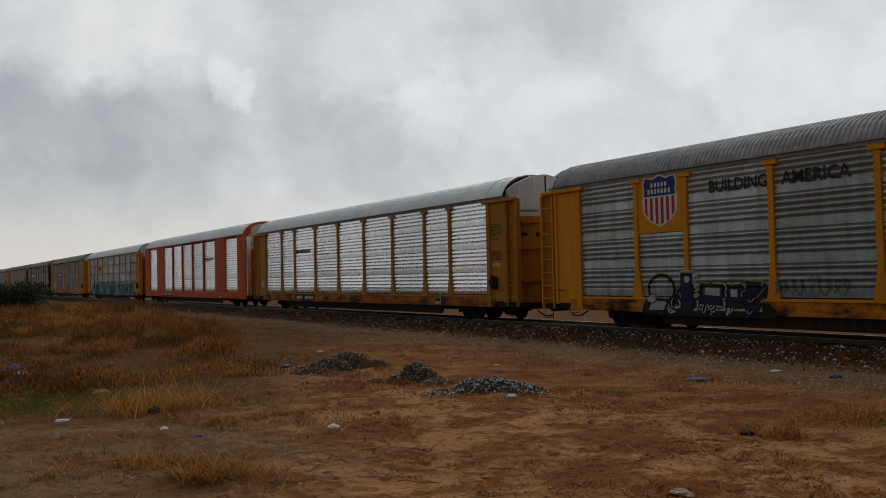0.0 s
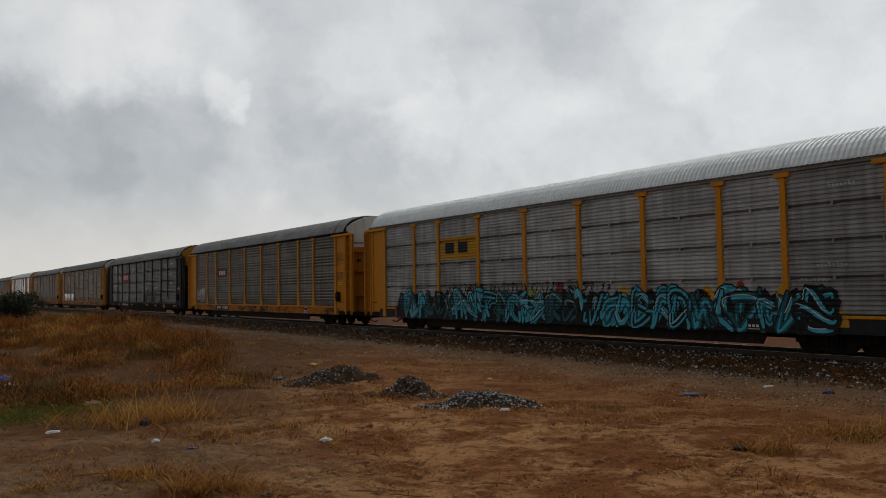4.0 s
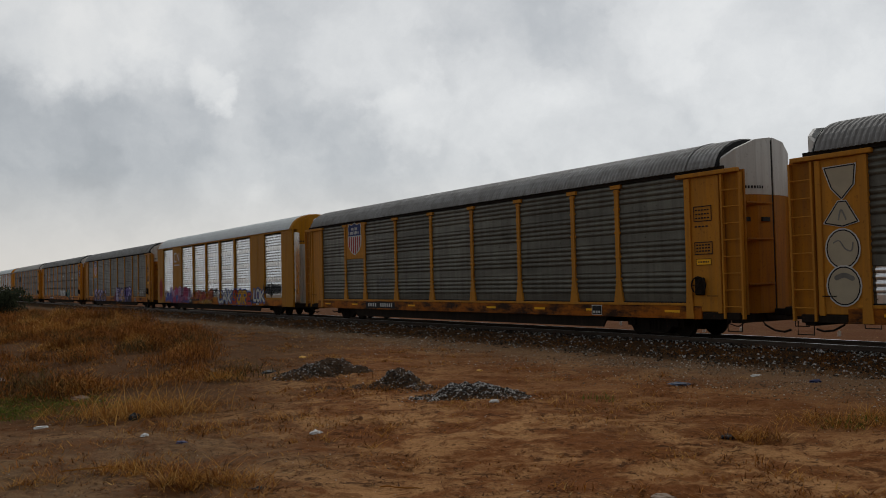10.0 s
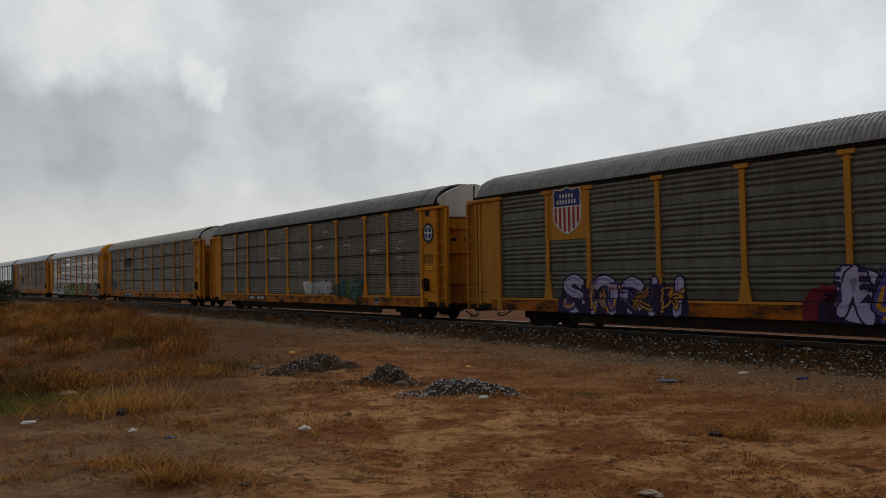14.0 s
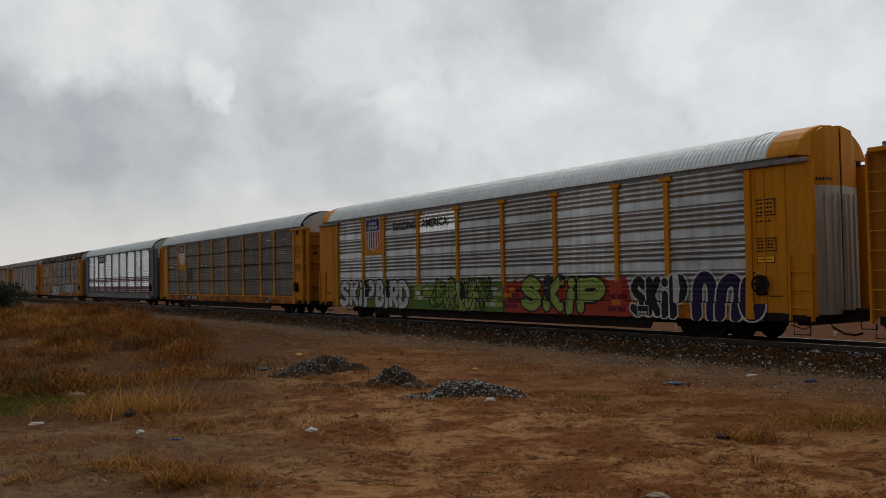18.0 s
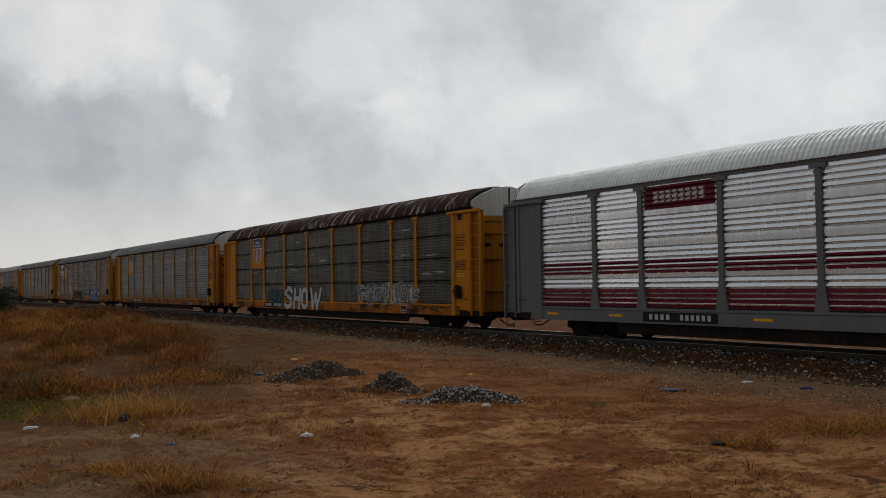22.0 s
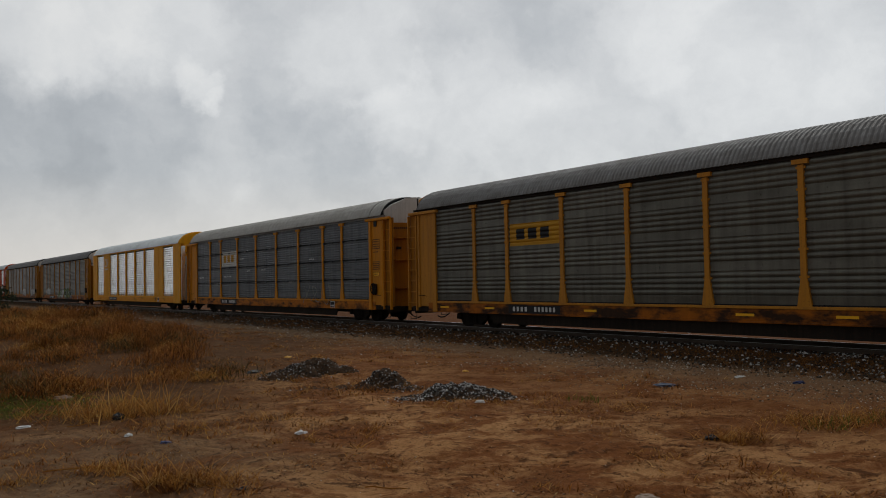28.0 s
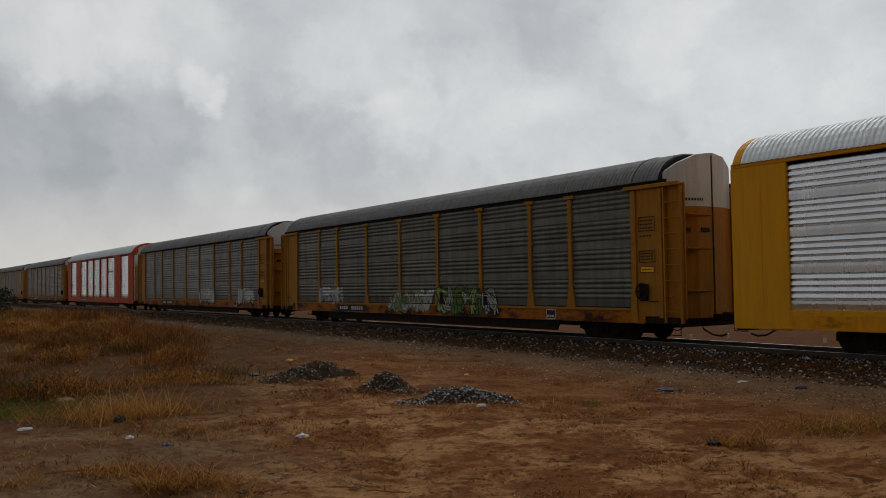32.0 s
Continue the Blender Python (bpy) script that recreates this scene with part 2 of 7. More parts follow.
M = {
    "yellow": painted("yellow_paint", (0.70, 0.265, 0.007), 0.5, 0.35),
    "dull": painted("dull_orange_yellow_paint", (0.58, 0.245, 0.026), 0.6, 0.4),
    "ochre": painted("weathered_ochre_paint", (0.44, 0.185, 0.014), 0.6, 0.4),
    "orange": painted("orange_red_paint", (0.54, 0.072, 0.003), 0.3, 0.1),
    "cn": painted("deep_yellow_paint", (0.86, 0.385, 0.012), 0.35, 0.12),
    "cn_old": painted("dirty_amber_paint", (0.46, 0.20, 0.010), 0.45, 0.25),
    "black": painted("black_paint", (0.022, 0.022, 0.024), 0.3, 0.2),
    "grey": painted("grey_paint", (0.20, 0.205, 0.215), 0.4, 0.1),
    "white": painted("off_white_paint", (0.62, 0.61, 0.58), 0.45, 0.25),
    "iron": painted("sooty_iron", (0.018, 0.015, 0.013), 0.4, 0.5, 0.8, 0.08),
    "deck": painted("dark_underframe_steel", (0.02, 0.016, 0.013), 0.4, 0.5, 0.85, 0.06),
    # yellow for end doors and ladder recesses: their shade painted in, with grime
    "shaded_grimy_yellow": painted("shaded_grimy_yellow_paint", (0.46, 0.175, 0.010), 0.85, 0.5),
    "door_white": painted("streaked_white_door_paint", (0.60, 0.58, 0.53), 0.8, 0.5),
    # white darkened the same way: shade in the colour, plus grime
    "shaded_grimy_white": painted("shaded_grimy_pale_paint", (0.40, 0.39, 0.36), 0.8, 0.4),
    "panel_bright": sheet_metal("bright_galvanised_sheet", (0.94, 0.955, 0.97), 0.94, 0.22, 0.2, (0.46, 0.465, 0.47)),
    "panel_silver": sheet_metal("dull_galvanised_sheet", (0.58, 0.59, 0.60), 0.82, 0.30, 0.5, (0.16, 0.155, 0.15)),
    "panel_dull": sheet_metal("dull_oxidised_sheet", (0.42, 0.45, 0.455), 0.72, 0.34, 0.5, (0.09, 0.092, 0.088)),
    "panel_grey": sheet_metal("weathered_grey_sheet", (0.42, 0.415, 0.405), 0.5, 0.42, 0.5, (0.07, 0.062, 0.055)),
    "panel_mid": sheet_metal("worn_grey_sheet", (0.225, 0.221, 0.203), 0.55, 0.38, 0.5, (0.07, 0.062, 0.055)),
    "panel_dark": sheet_metal("grimy_dark_grey_sheet", (0.16, 0.156, 0.13), 0.5, 0.38, 0.5, (0.045, 0.04, 0.034)),
    "panel_brown": sheet_metal("brown_grimed_sheet", (0.17, 0.147, 0.118), 0.42, 0.42, 0.55, (0.045, 0.035, 0.024)),
    "panel_black": sheet_metal("soot_streaked_sheet", (0.145, 0.13, 0.107), 0.5, 0.38, 0.65, (0.03, 0.026, 0.02)),
    "panel_slate": sheet_metal("slate_grey_sheet", (0.125, 0.135, 0.15), 0.45, 0.40, 0.4, (0.04, 0.042, 0.045)),
    "roof_light": sheet_metal("light_galvanised_roof", (0.80, 0.84, 0.845), 0.35, 0.48, 0.28, (0.36, 0.365, 0.355), 0.1),
    "roof_grey": sheet_metal("weathered_roof_sheet", (0.27, 0.27, 0.265), 0.3, 0.6, 0.5, (0.11, 0.10, 0.09), 0.1),
    "roof_pale": sheet_metal("dusty_pale_roof", (0.46, 0.45, 0.42), 0.2, 0.6, 0.5, (0.25, 0.23, 0.2), 0.1),
    "roof_rust": rusty("rusted_roof_sheet", (0.42, 0.40, 0.38), (0.055, 0.022, 0.013), 0.56),
    "seam": spray("black_seal", (0.012, 0.012, 0.012), 0.2),
    "decal_white": spray("white_lettering", (0.62, 0.62, 0.60)),
    "decal_black": spray("black_lettering", (0.018, 0.018, 0.02)),
    "decal_blue": spray("navy_enamel", (0.03, 0.045, 0.16)),
    "decal_red": spray("red_enamel", (0.38, 0.03, 0.025)),
    "decal_yellow": spray("yellow_enamel", (0.55, 0.28, 0.02)),
    "maroon": spray("maroon_enamel", (0.16, 0.012, 0.03)),
    "cyan": spray("cyan_spray", (0.06, 0.40, 0.52), 0.25),
    "teal": spray("teal_spray", (0.02, 0.11, 0.13)),
    "bone": spray("bone_white_spray", (0.46, 0.40, 0.29), 0.5),
    "silver": spray("chrome_spray", (0.42, 0.42, 0.43)),
    "plum": spray("dark_plum_spray", (0.025, 0.016, 0.06)),
    "purple": spray("violet_spray", (0.10, 0.075, 0.30)),
    "lilac": spray("pale_lilac_spray", (0.42, 0.38, 0.60)),
    "pink": spray("pink_spray", (0.45, 0.06, 0.17)),
    "blue": spray("blue_spray", (0.05, 0.11, 0.42)),
    "green": spray("green_spray", (0.11, 0.18, 0.03)),
    "lime": spray("lime_spray", (0.33, 0.40, 0.10)),
    "red": spray("red_spray", (0.42, 0.05, 0.03)),
    "flame": spray("orange_spray", (0.60, 0.20, 0.02)),
    "amber": spray("reflective_amber", (0.95, 0.48, 0.02), 0.1),
    "sill": grimy_sill("streaked_sill_paint", (0.52, 0.165, 0.008), 0.49),
    "sill_cn": grimy_sill("lightly_soiled_sill_paint", (0.80, 0.33, 0.010), 0.38),
    "sill_dark": grimy_sill("grimy_sill_paint", (0.42, 0.125, 0.008), 0.51),
}


# ---- mesh helpers ----
CACHE = {}


def to_mesh(bm, name):
    bmesh.ops.recalc_face_normals(bm, faces=bm.faces)
    me = bpy.data.meshes.new(name)
    bm.to_mesh(me)
    bm.free()
    return me


def shared(key, mat, build):
    """One mesh for each shape and material."""
    full = (key, mat.name)
    if full not in CACHE:
        if key not in CACHE:
            CACHE[key] = to_mesh(build(), key if isinstance(key, str) else key[0])
        me = CACHE[key].copy()
        me.materials.append(mat)
        CACHE[full] = me
    return CACHE[full]


def part(name, shape, mat, parent, label="", at=(0, 0, 0), turn=0.0):
    """Links a bmesh or mesh as one object under a thing or a part."""
    if isinstance(shape, bmesh.types.BMesh):
        shape = to_mesh(shape, name)
        shape.materials.append(mat)
    ob = new(name, shape)
    ob.parent = parent
    ob.location = at
    ob.rotation_euler = (0, 0, turn)
    if label:
        ob["label"] = label
    if name in ("graffiti", "lettering", "stencil", "emblem", "stripe"):
        ob["kind"] = "stuff"
    return ob


def box(bm, x0, x1, y0, y1, z0, z1, chamfer=0.0):
    m = Matrix.LocRotScale(((x0 + x1) / 2, (y0 + y1) / 2, (z0 + z1) / 2), None, (abs(x1 - x0), abs(y1 - y0), abs(z1 - z0)))
    made = bmesh.ops.create_cube(bm, size=1, matrix=m)
    if chamfer:
        edges = list({e for v in made["verts"] for e in v.link_edges})
        bmesh.ops.bevel(bm, geom=edges, offset=chamfer, segments=1, affect="EDGES")
    return bm


def boxed(*a, **k):
    return box(bmesh.new(), *a, **k)


def prism(bm, pts, y0, y1):
    """A polygon in x and z, given depth from y0 to y1."""
    a = [bm.verts.new((x, y0, z)) for x, z in pts]
    b = [bm.verts.new((x, y1, z)) for x, z in pts]
    bm.faces.new(a)
    bm.faces.new(b[::-1])
    n = len(pts)
    for i in range(n):
        bm.faces.new((a[i], b[i], b[(i + 1) % n], a[(i + 1) % n]))
    return bm


def tube(bm, pts, r, sides=6):
    rings = []
    for i, p in enumerate(pts):
        p = Vector(p)
        d = (Vector(pts[min(i + 1, len(pts) - 1)]) - Vector(pts[max(i - 1, 0)])).normalized()
        u = d.orthogonal().normalized()
        v = d.cross(u)
        rr = r[i] if isinstance(r, (list, tuple)) else r
        rings.append([bm.verts.new(p + rr * (math.cos(2 * math.pi * k / sides) * u + math.sin(2 * math.pi * k / sides) * v)) for k in range(sides)])
    for a, b in zip(rings, rings[1:]):
        for k in range(sides):
            bm.faces.new((a[k], a[(k + 1) % sides], b[(k + 1) % sides], b[k]))
    bm.faces.new(rings[0][::-1])
    bm.faces.new(rings[-1])
    return bm


def cylinder(bm, x, y0, y1, z, r, sides=20):
    return tube(bm, [(x, y0, z), (x, y1, z)], r, sides)


# ---- autorack cars: x forward along the train, y away from the camera, z up from the rail head ----
Z0, Z1 = 1.04, 4.75
POSTS = (-9.2, -7.24, -4.36, -1.46, 1.44, 4.32, 7.18, 9.2)
EDGES = (-11.8, *POSTS, 11.9)


def profile_ribbed(rib, flat):
    """Four groups of ribs with flat bands between: (z, depth). rib and flat give one rib's and one band's outline."""
    pts, z = [(Z1, 0.05)], Z1 - 0.02
    for g in range(4):
        for r in range(4):
            pts += [(z - dz, d) for dz, d in rib]
            z -= 0.16
        pts += [(z - dz, d) for dz, d in flat]
        z -= 0.29
    return [p for p in pts if p[0] > Z0 + 0.01] + [(Z0, 0.04)]


def profile_sheets():
    """Four lapped sheets with shallow ribs: (z, depth)."""
    pts = []
    h = (Z1 - Z0) / 4
    for g in range(4):
        z = Z1 - g * h
        pts += [(z - 0.002, 0.10), (z - 0.036, 0.10), (z - 0.044, 0.0)]
        for r in range(7):
            a = z - 0.075 - r * 0.118
            pts += [(a, 0.002), (a - 0.02, 0.028), (a - 0.062, 0.028), (a - 0.085, 0.004)]
    return pts + [(Z0, 0.02)]


# new sheet: plump ribs, bands that lean under; oxidised sheet: sharp ribs, bands that lean up
NEW_RIB, NEW_BAND = ((0, 0.085), (0.008, 0.030), (0.100, 0.002), (0.108, 0.008), (0.118, 0.085), (0.158, 0.088)), ((0, 0.05), (0.015, 0.015), (0.10, 0.014), (0.25, 0.018), (0.262, 0.06))
OLD_RIB, OLD_BAND = ((0, 0.050), (0.024, 0.014), (0.052, 0.006), (0.075, 0.010), (0.148, 0.052)), ((0, 0.045), (0.012, 0.022), (0.25, 0.015), (0.262, 0.045))
SOFT_RIB, SOFT_BAND = ((0, 0.040), (0.026, 0.016), (0.072, 0.008), (0.105, 0.014), (0.15, 0.040)), ((0, 0.040), (0.012, 0.020), (0.25, 0.018), (0.262, 0.036))
PROFILES = {"ribbed": profile_ribbed(NEW_RIB, NEW_BAND), "aged": profile_ribbed(OLD_RIB, OLD_BAND), "sheets": profile_sheets(), "worn": profile_ribbed(SOFT_RIB, SOFT_BAND)}


LOWER = ((1.039, -0.04), (0.958, -0.04), (0.95, -0.026), (0.632, -0.026), (0.624, -0.058), (0.0, -0.058))
BAYS = ((-11.98, -9.24), (-7.13, -4.34), (-4.20, -1.46), (-1.36, 1.36), (1.46, 4.20), (4.34, 7.13), (9.24, 11.98))


def depth_at(kind, z):
    if kind is None:
        return 0.0
    pts = LOWER if z < Z0 else PROFILES[kind]
    return float(np.interp(z, [p[0] for p in reversed(pts)], [p[1] for p in reversed(pts)]))


def panel_shape(width, kind, z0=Z0, z1=Z1):
    bm = bmesh.new()
    pts = [p for p in PROFILES[kind] if z0 <= p[0] <= z1]
    pts = [(z1, depth_at(kind, z1))] + [p for p in pts if z0 + 1e-4 < p[0] < z1 - 1e-4] + [(z0, depth_at(kind, z0))]
    front = [[bm.verts.new((sx * width / 2, d, z)) for z, d in pts] for sx in (-1, 1)]
    back = [[bm.verts.new((sx * width / 2, 0.11, z)) for z in (z1, z0)] for sx in (-1, 1)]
    for i in range(len(pts) - 1):
        bm.faces.new((front[0][i], front[0][i + 1], front[1][i + 1], front[1][i]))
    bm.faces.new((back[0][0], back[1][0], back[1][1], back[0][1]))
    for s in (0, 1):
        bm.faces.new(front[s] + back[s][::-1])
    bm.faces.new((front[0][0], front[1][0], back[1][0], back[0][0]))
    bm.faces.new((front[0][-1], front[1][-1], back[1][1], back[0][1]))
    if kind != "sheets":
        # bolt heads on the flat bands
        for g in range(4):
            z = Z1 - 0.78 - g * 0.93
            if z0 + 0.05 < z < z1 - 0.05:
                for x in np.linspace(-width / 2 + 0.12, width / 2 - 0.12, max(2, int(width / 0.42))):
                    box(bm, x - 0.016, x + 0.016, 0.004, 0.03, z - 0.016, z + 0.016)
    else:
        # clip plates along the laps
        for g in range(1, 4):
            z = Z1 - g * (Z1 - Z0) / 4
            if z0 + 0.05 < z < z1 - 0.05:
                for x in (-width / 2 + 0.06, 0.0, width / 2 - 0.06):
                    box(bm, x - 0.03, x + 0.03, -0.014, 0.05, z - 0.05, z + 0.05)
    return bm


def post_shape():
    w, f = 0.08, 0.20
    bm = prism(bmesh.new(), [(-f, Z0 - 0.02), (f, Z0 - 0.02), (0.14, 1.40), (w, 1.78), (w, 4.60), (-w, 4.60), (-w, 1.78), (-0.14, 1.40)], -0.035, 0.06)
    box(bm, -0.22, 0.22, -0.06, 0.06, 4.62, 4.74)
    for z in (1.75, 2.45, 3.2, 3.95, 4.5):
        for s in (-1, 1):
            box(bm, s * w, s * (w + 0.05), -0.02, 0.05, z, z + 0.06)
    return bm


def flush_post_shape(w, z0, z1):
    return prism(bmesh.new(), [(-w - 0.09, z0), (w + 0.09, z0), (w, z0 + 0.5), (w, z1), (-w, z1), (-w, z0 + 0.5)], -0.03, 0.08)


ROOF = ((-1.56, 4.85), (-1.54, 4.92), (-1.46, 5.08), (-1.32, 5.27), (-1.10, 5.45), (-0.78, 5.60), (-0.40, 5.69), (0.0, 5.72))


def roof_arc():
    return list(ROOF) + [(-y, z) for y, z in reversed(ROOF[:-1])]


def roof_shape(x0, x1, pitch=0.15, rise=0.026):
    bm = bmesh.new()
    arc = roof_arc()
    rows, x = [], x0
    while x < x1:
        for f, up in ((0.0, 0), (0.25, 1), (0.6, 1), (0.85, 0)):
            if x + f * pitch < x1:
                rows.append((x + f * pitch, up * rise))
        x += pitch
    rows.append((x1, 0))
    grid = []
    for x, up in rows:
        line = []
        for i, (y, z) in enumerate(arc):
            d = Vector((y * 0.9, z - 4.3)).normalized()
            line.append(bm.verts.new((x, y + d.x * up, z + d.y * up)))
        grid.append(line)
    for a, b in zip(grid, grid[1:]):
        for i in range(len(arc) - 1):
            bm.faces.new((a[i], a[i + 1], b[i + 1], b[i]))
    for line in (grid[0], grid[-1]):
        bm.faces.new([line[0], *line[1:]])
    bm.faces.new((grid[0][0], grid[-1][0], grid[-1][-1], grid[0][-1]))
    return bm


def roof_end_shape(x0, x1):
    bm = bmesh.new()
    arc = roof_arc()
    rings = []
    for x, k in ((x0, 1.012), (x1 - 0.06, 1.012), (x1, 0.985)):
        rings.append([bm.verts.new((x, y * k, 4.7 + (z - 4.7) * k)) for y, z in arc])
    for a, b in zip(rings, rings[1:]):
        for i in range(len(arc) - 1):
            bm.faces.new((a[i], a[i + 1], b[i + 1], b[i]))
    bm.faces.new(rings[0])
    bm.faces.new(rings[-1])
    bm.faces.new((rings[0][0], rings[-1][0], rings[-1][-1], rings[0][-1]))
    return bm


def door_leaf(side, z0, z1, sign, top=False):
    """One leaf of the folding end doors: three facets in plan, its head cut to the roof's curve."""
    bm = bmesh.new()
    plan = [(13.02, 1.47), (13.42, 1.20), (13.64, 0.62), (13.70, 0.045)]
    rows = []
    for x, y in plan:
        crest = float(np.interp(y, [-p[0] for p in reversed(ROOF)], [p[1] for p in reversed(ROOF)])) - 0.04
        head = crest if top else z1
        rows.append(((x, y), z0, head))
    out = [(bm.verts.new((sign * x, side * y, a)), bm.verts.new((sign * x, side * y, b))) for (x, y), a, b in rows]
    inn = [(bm.verts.new((sign * (x - 0.10), side * y, a)), bm.verts.new((sign * (x - 0.10), side * y, b))) for (x, y), a, b in rows]
    for i in range(len(rows) - 1):
        bm.faces.new((out[i][0], out[i + 1][0], out[i + 1][1], out[i][1]))
        bm.faces.new((inn[i][0], inn[i + 1][0], inn[i + 1][1], inn[i][1]))
        bm.faces.new((out[i][1], out[i + 1][1], inn[i + 1][1], inn[i][1]))
        bm.faces.new((out[i][0], out[i + 1][0], inn[i + 1][0], inn[i][0]))
    for i in (0, -1):
        bm.faces.new((out[i][0], out[i][1], inn[i][1], inn[i][0]))
    return bm


def wheelset_shape():
    bm = cylinder(bmesh.new(), 0, -0.95, 0.95, 0, 0.08, 12)
    for s in (-1, 1):
        for y0, y1, r in ((0.66, 0.70, 0.455), (0.70, 0.79, 0.42), (0.79, 0.83, 0.14)):
            cylinder(bm, 0, s * y0, s * y1, 0, r, 24)
    return bm


def side_frame_shape():
    pts = [(-1.15, 0.32), (-0.95, 0.30), (-0.75, 0.34), (-0.45, 0.12), (0.45, 0.12), (0.75, 0.34), (0.95, 0.30), (1.15, 0.32),
           (1.15, 0.52), (0.8, 0.62), (0.4, 0.66), (-0.4, 0.66), (-0.8, 0.62), (-1.15, 0.52)]
    bm = prism(bmesh.new(), pts, -0.09, 0.09)
    for x in (-0.2, -0.07, 0.07, 0.2):
        tube(bm, [(x, -0.11, 0.2), (x, -0.11, 0.5)], 0.06, 8)
    for x in (-0.88, 0.88):
        cylinder(bm, x, -0.17, 0.0, 0.42, 0.12, 12)
    return bm


def ladder_shape(w, top):
    bm = box(bmesh.new(), -w / 2 - 0.035, -w / 2 + 0.02, -0.07, 0.04, 0.62, top)
    return box(bm, w / 2 - 0.02, w / 2 + 0.035, -0.07, 0.04, 0.62, top)


def rung_shape(w):
    return tube(bmesh.new(), [(-w / 2, -0.05, 0), (w / 2, -0.05, 0)], 0.016, 6)


def brake_wheel_shape():
    bm = bmesh.new()
    ring = [(0.24 * math.cos(a), -0.12, 0.24 * math.sin(a)) for a in np.linspace(0, 2 * math.pi, 17)]
    tube(bm, ring, 0.022, 6)
    for k in range(3):
        a = k * math.pi / 3
        tube(bm, [(0.24 * math.cos(a), -0.12, 0.24 * math.sin(a)), (-0.24 * math.cos(a), -0.12, -0.24 * math.sin(a))], 0.016, 5)
    box(bm, -0.16, 0.16, -0.10, 0.0, -0.28, 0.22, 0.03)
    return bm


def coupler_shape():
    bm = box(bmesh.new(), -0.15, 0.62, -0.09, 0.09, 0.68, 0.86, 0.02)
    box(bm, 0.55, 0.86, -0.20, 0.10, 0.66, 0.92, 0.04)
    box(bm, -0.05, 0.12, -0.32, 0.32, 0.55, 0.98, 0.02)
    return bm


def hose_shape():
    bm = bmesh.new()
    pts = [(0.0, -0.45, 0.60), (0.15, -0.47, 0.42), (0.4, -0.4, 0.27), (0.65, -0.36, 0.24), (0.85, -0.35, 0.30)]
    tube(bm, pts, 0.03, 6)
    tube(bm, [(-0.5, -1.3, 0.50), (-0.1, -1.32, 0.40), (0.1, -1.3, 0.52), (0.35, -1.1, 0.55)], 0.016, 5)
    return bm


# ---- lettering and sprayed paint that follow the ribs ----
def conform(bm, kind, posts=True, base=-1.5, cling=1.0):
    """Lays flat work (its y is the lift off the surface) on the ribbed flank and over the posts."""
    def cut(co, no):
        bmesh.ops.bisect_plane(bm, geom=bm.verts[:] + bm.edges[:] + bm.faces[:], plane_co=co, plane_no=no)
    zs = [v.co.z for v in bm.verts]
    xs = [v.co.x for v in bm.verts]
    if not zs:
        return bm
    z_lo, z_hi, x_lo, x_hi = min(zs), max(zs), min(xs), max(xs)
    flush = kind == "flush"
    rib = "ribbed" if flush else kind
    if rib:
        for z, d in (*PROFILES[rib], *LOWER, (Z0, 0), (Z0 + 0.004, 0)):
            if z_lo < z + 0.03 * flush < z_hi:
                cut((0, 0, z + 0.03 * flush), (0, 0, 1))
    spans = []
    # the posts widen towards their feet
    half = 0.205 if z_hi < 2.3 else 0.085
    if flush:
        for a, b in BAYS:
            for e in (a + 0.08, b - 0.08):
                if x_lo < e < x_hi:
                    cut((e, 0, 0), (1, 0, 0))
        for e in (1.078, 1.082):
            if z_lo < e < z_hi:
                cut((0, 0, e), (0, 0, 1))
    elif posts:
        for p in POSTS:
            if x_lo - 0.3 < p < x_hi + 0.3:
                spans.append(p)
                for e in (-half, half):
                    cut((p + e, 0, 0), (1, 0, 0))
        if spans and z_lo < Z0 < z_hi:
            cut((0, 0, Z0), (0, 0, 1))

    def over(v):
        if flush:
            return not any(all(a + 0.07 < w.co.x < b - 0.07 for w in f.verts) for f in v.link_faces for a, b in BAYS)
        return any(all(abs(w.co.x - p) < half + 0.002 for w in f.verts) and min(w.co.z for w in f.verts) >= Z0 - 0.02 for f in v.link_faces for p in spans)
    lift = {}
    for v in bm.verts:
        if flush:
            d = -0.034 if over(v) or v.co.z < 1.08 else depth_at("ribbed", v.co.z - 0.03) * cling + 0.03
        else:
            d = -0.045 if over(v) else depth_at(kind, v.co.z)
            d = d * cling if v.co.z > Z0 and d > 0 else d
        lift[v] = base + d - 0.008 - v.co.y
    for v, y in lift.items():
        v.co.y = y
    return bm


def poly(bm, pts, lift=0.0):
    f = bm.faces.new([bm.verts.new((x, lift, z)) for x, z in pts])
    return f


def rect(bm, x0, x1, z0, z1, lift=0.0):
    return poly(bm, [(x0, z0), (x1, z0), (x1, z1), (x0, z1)], lift)


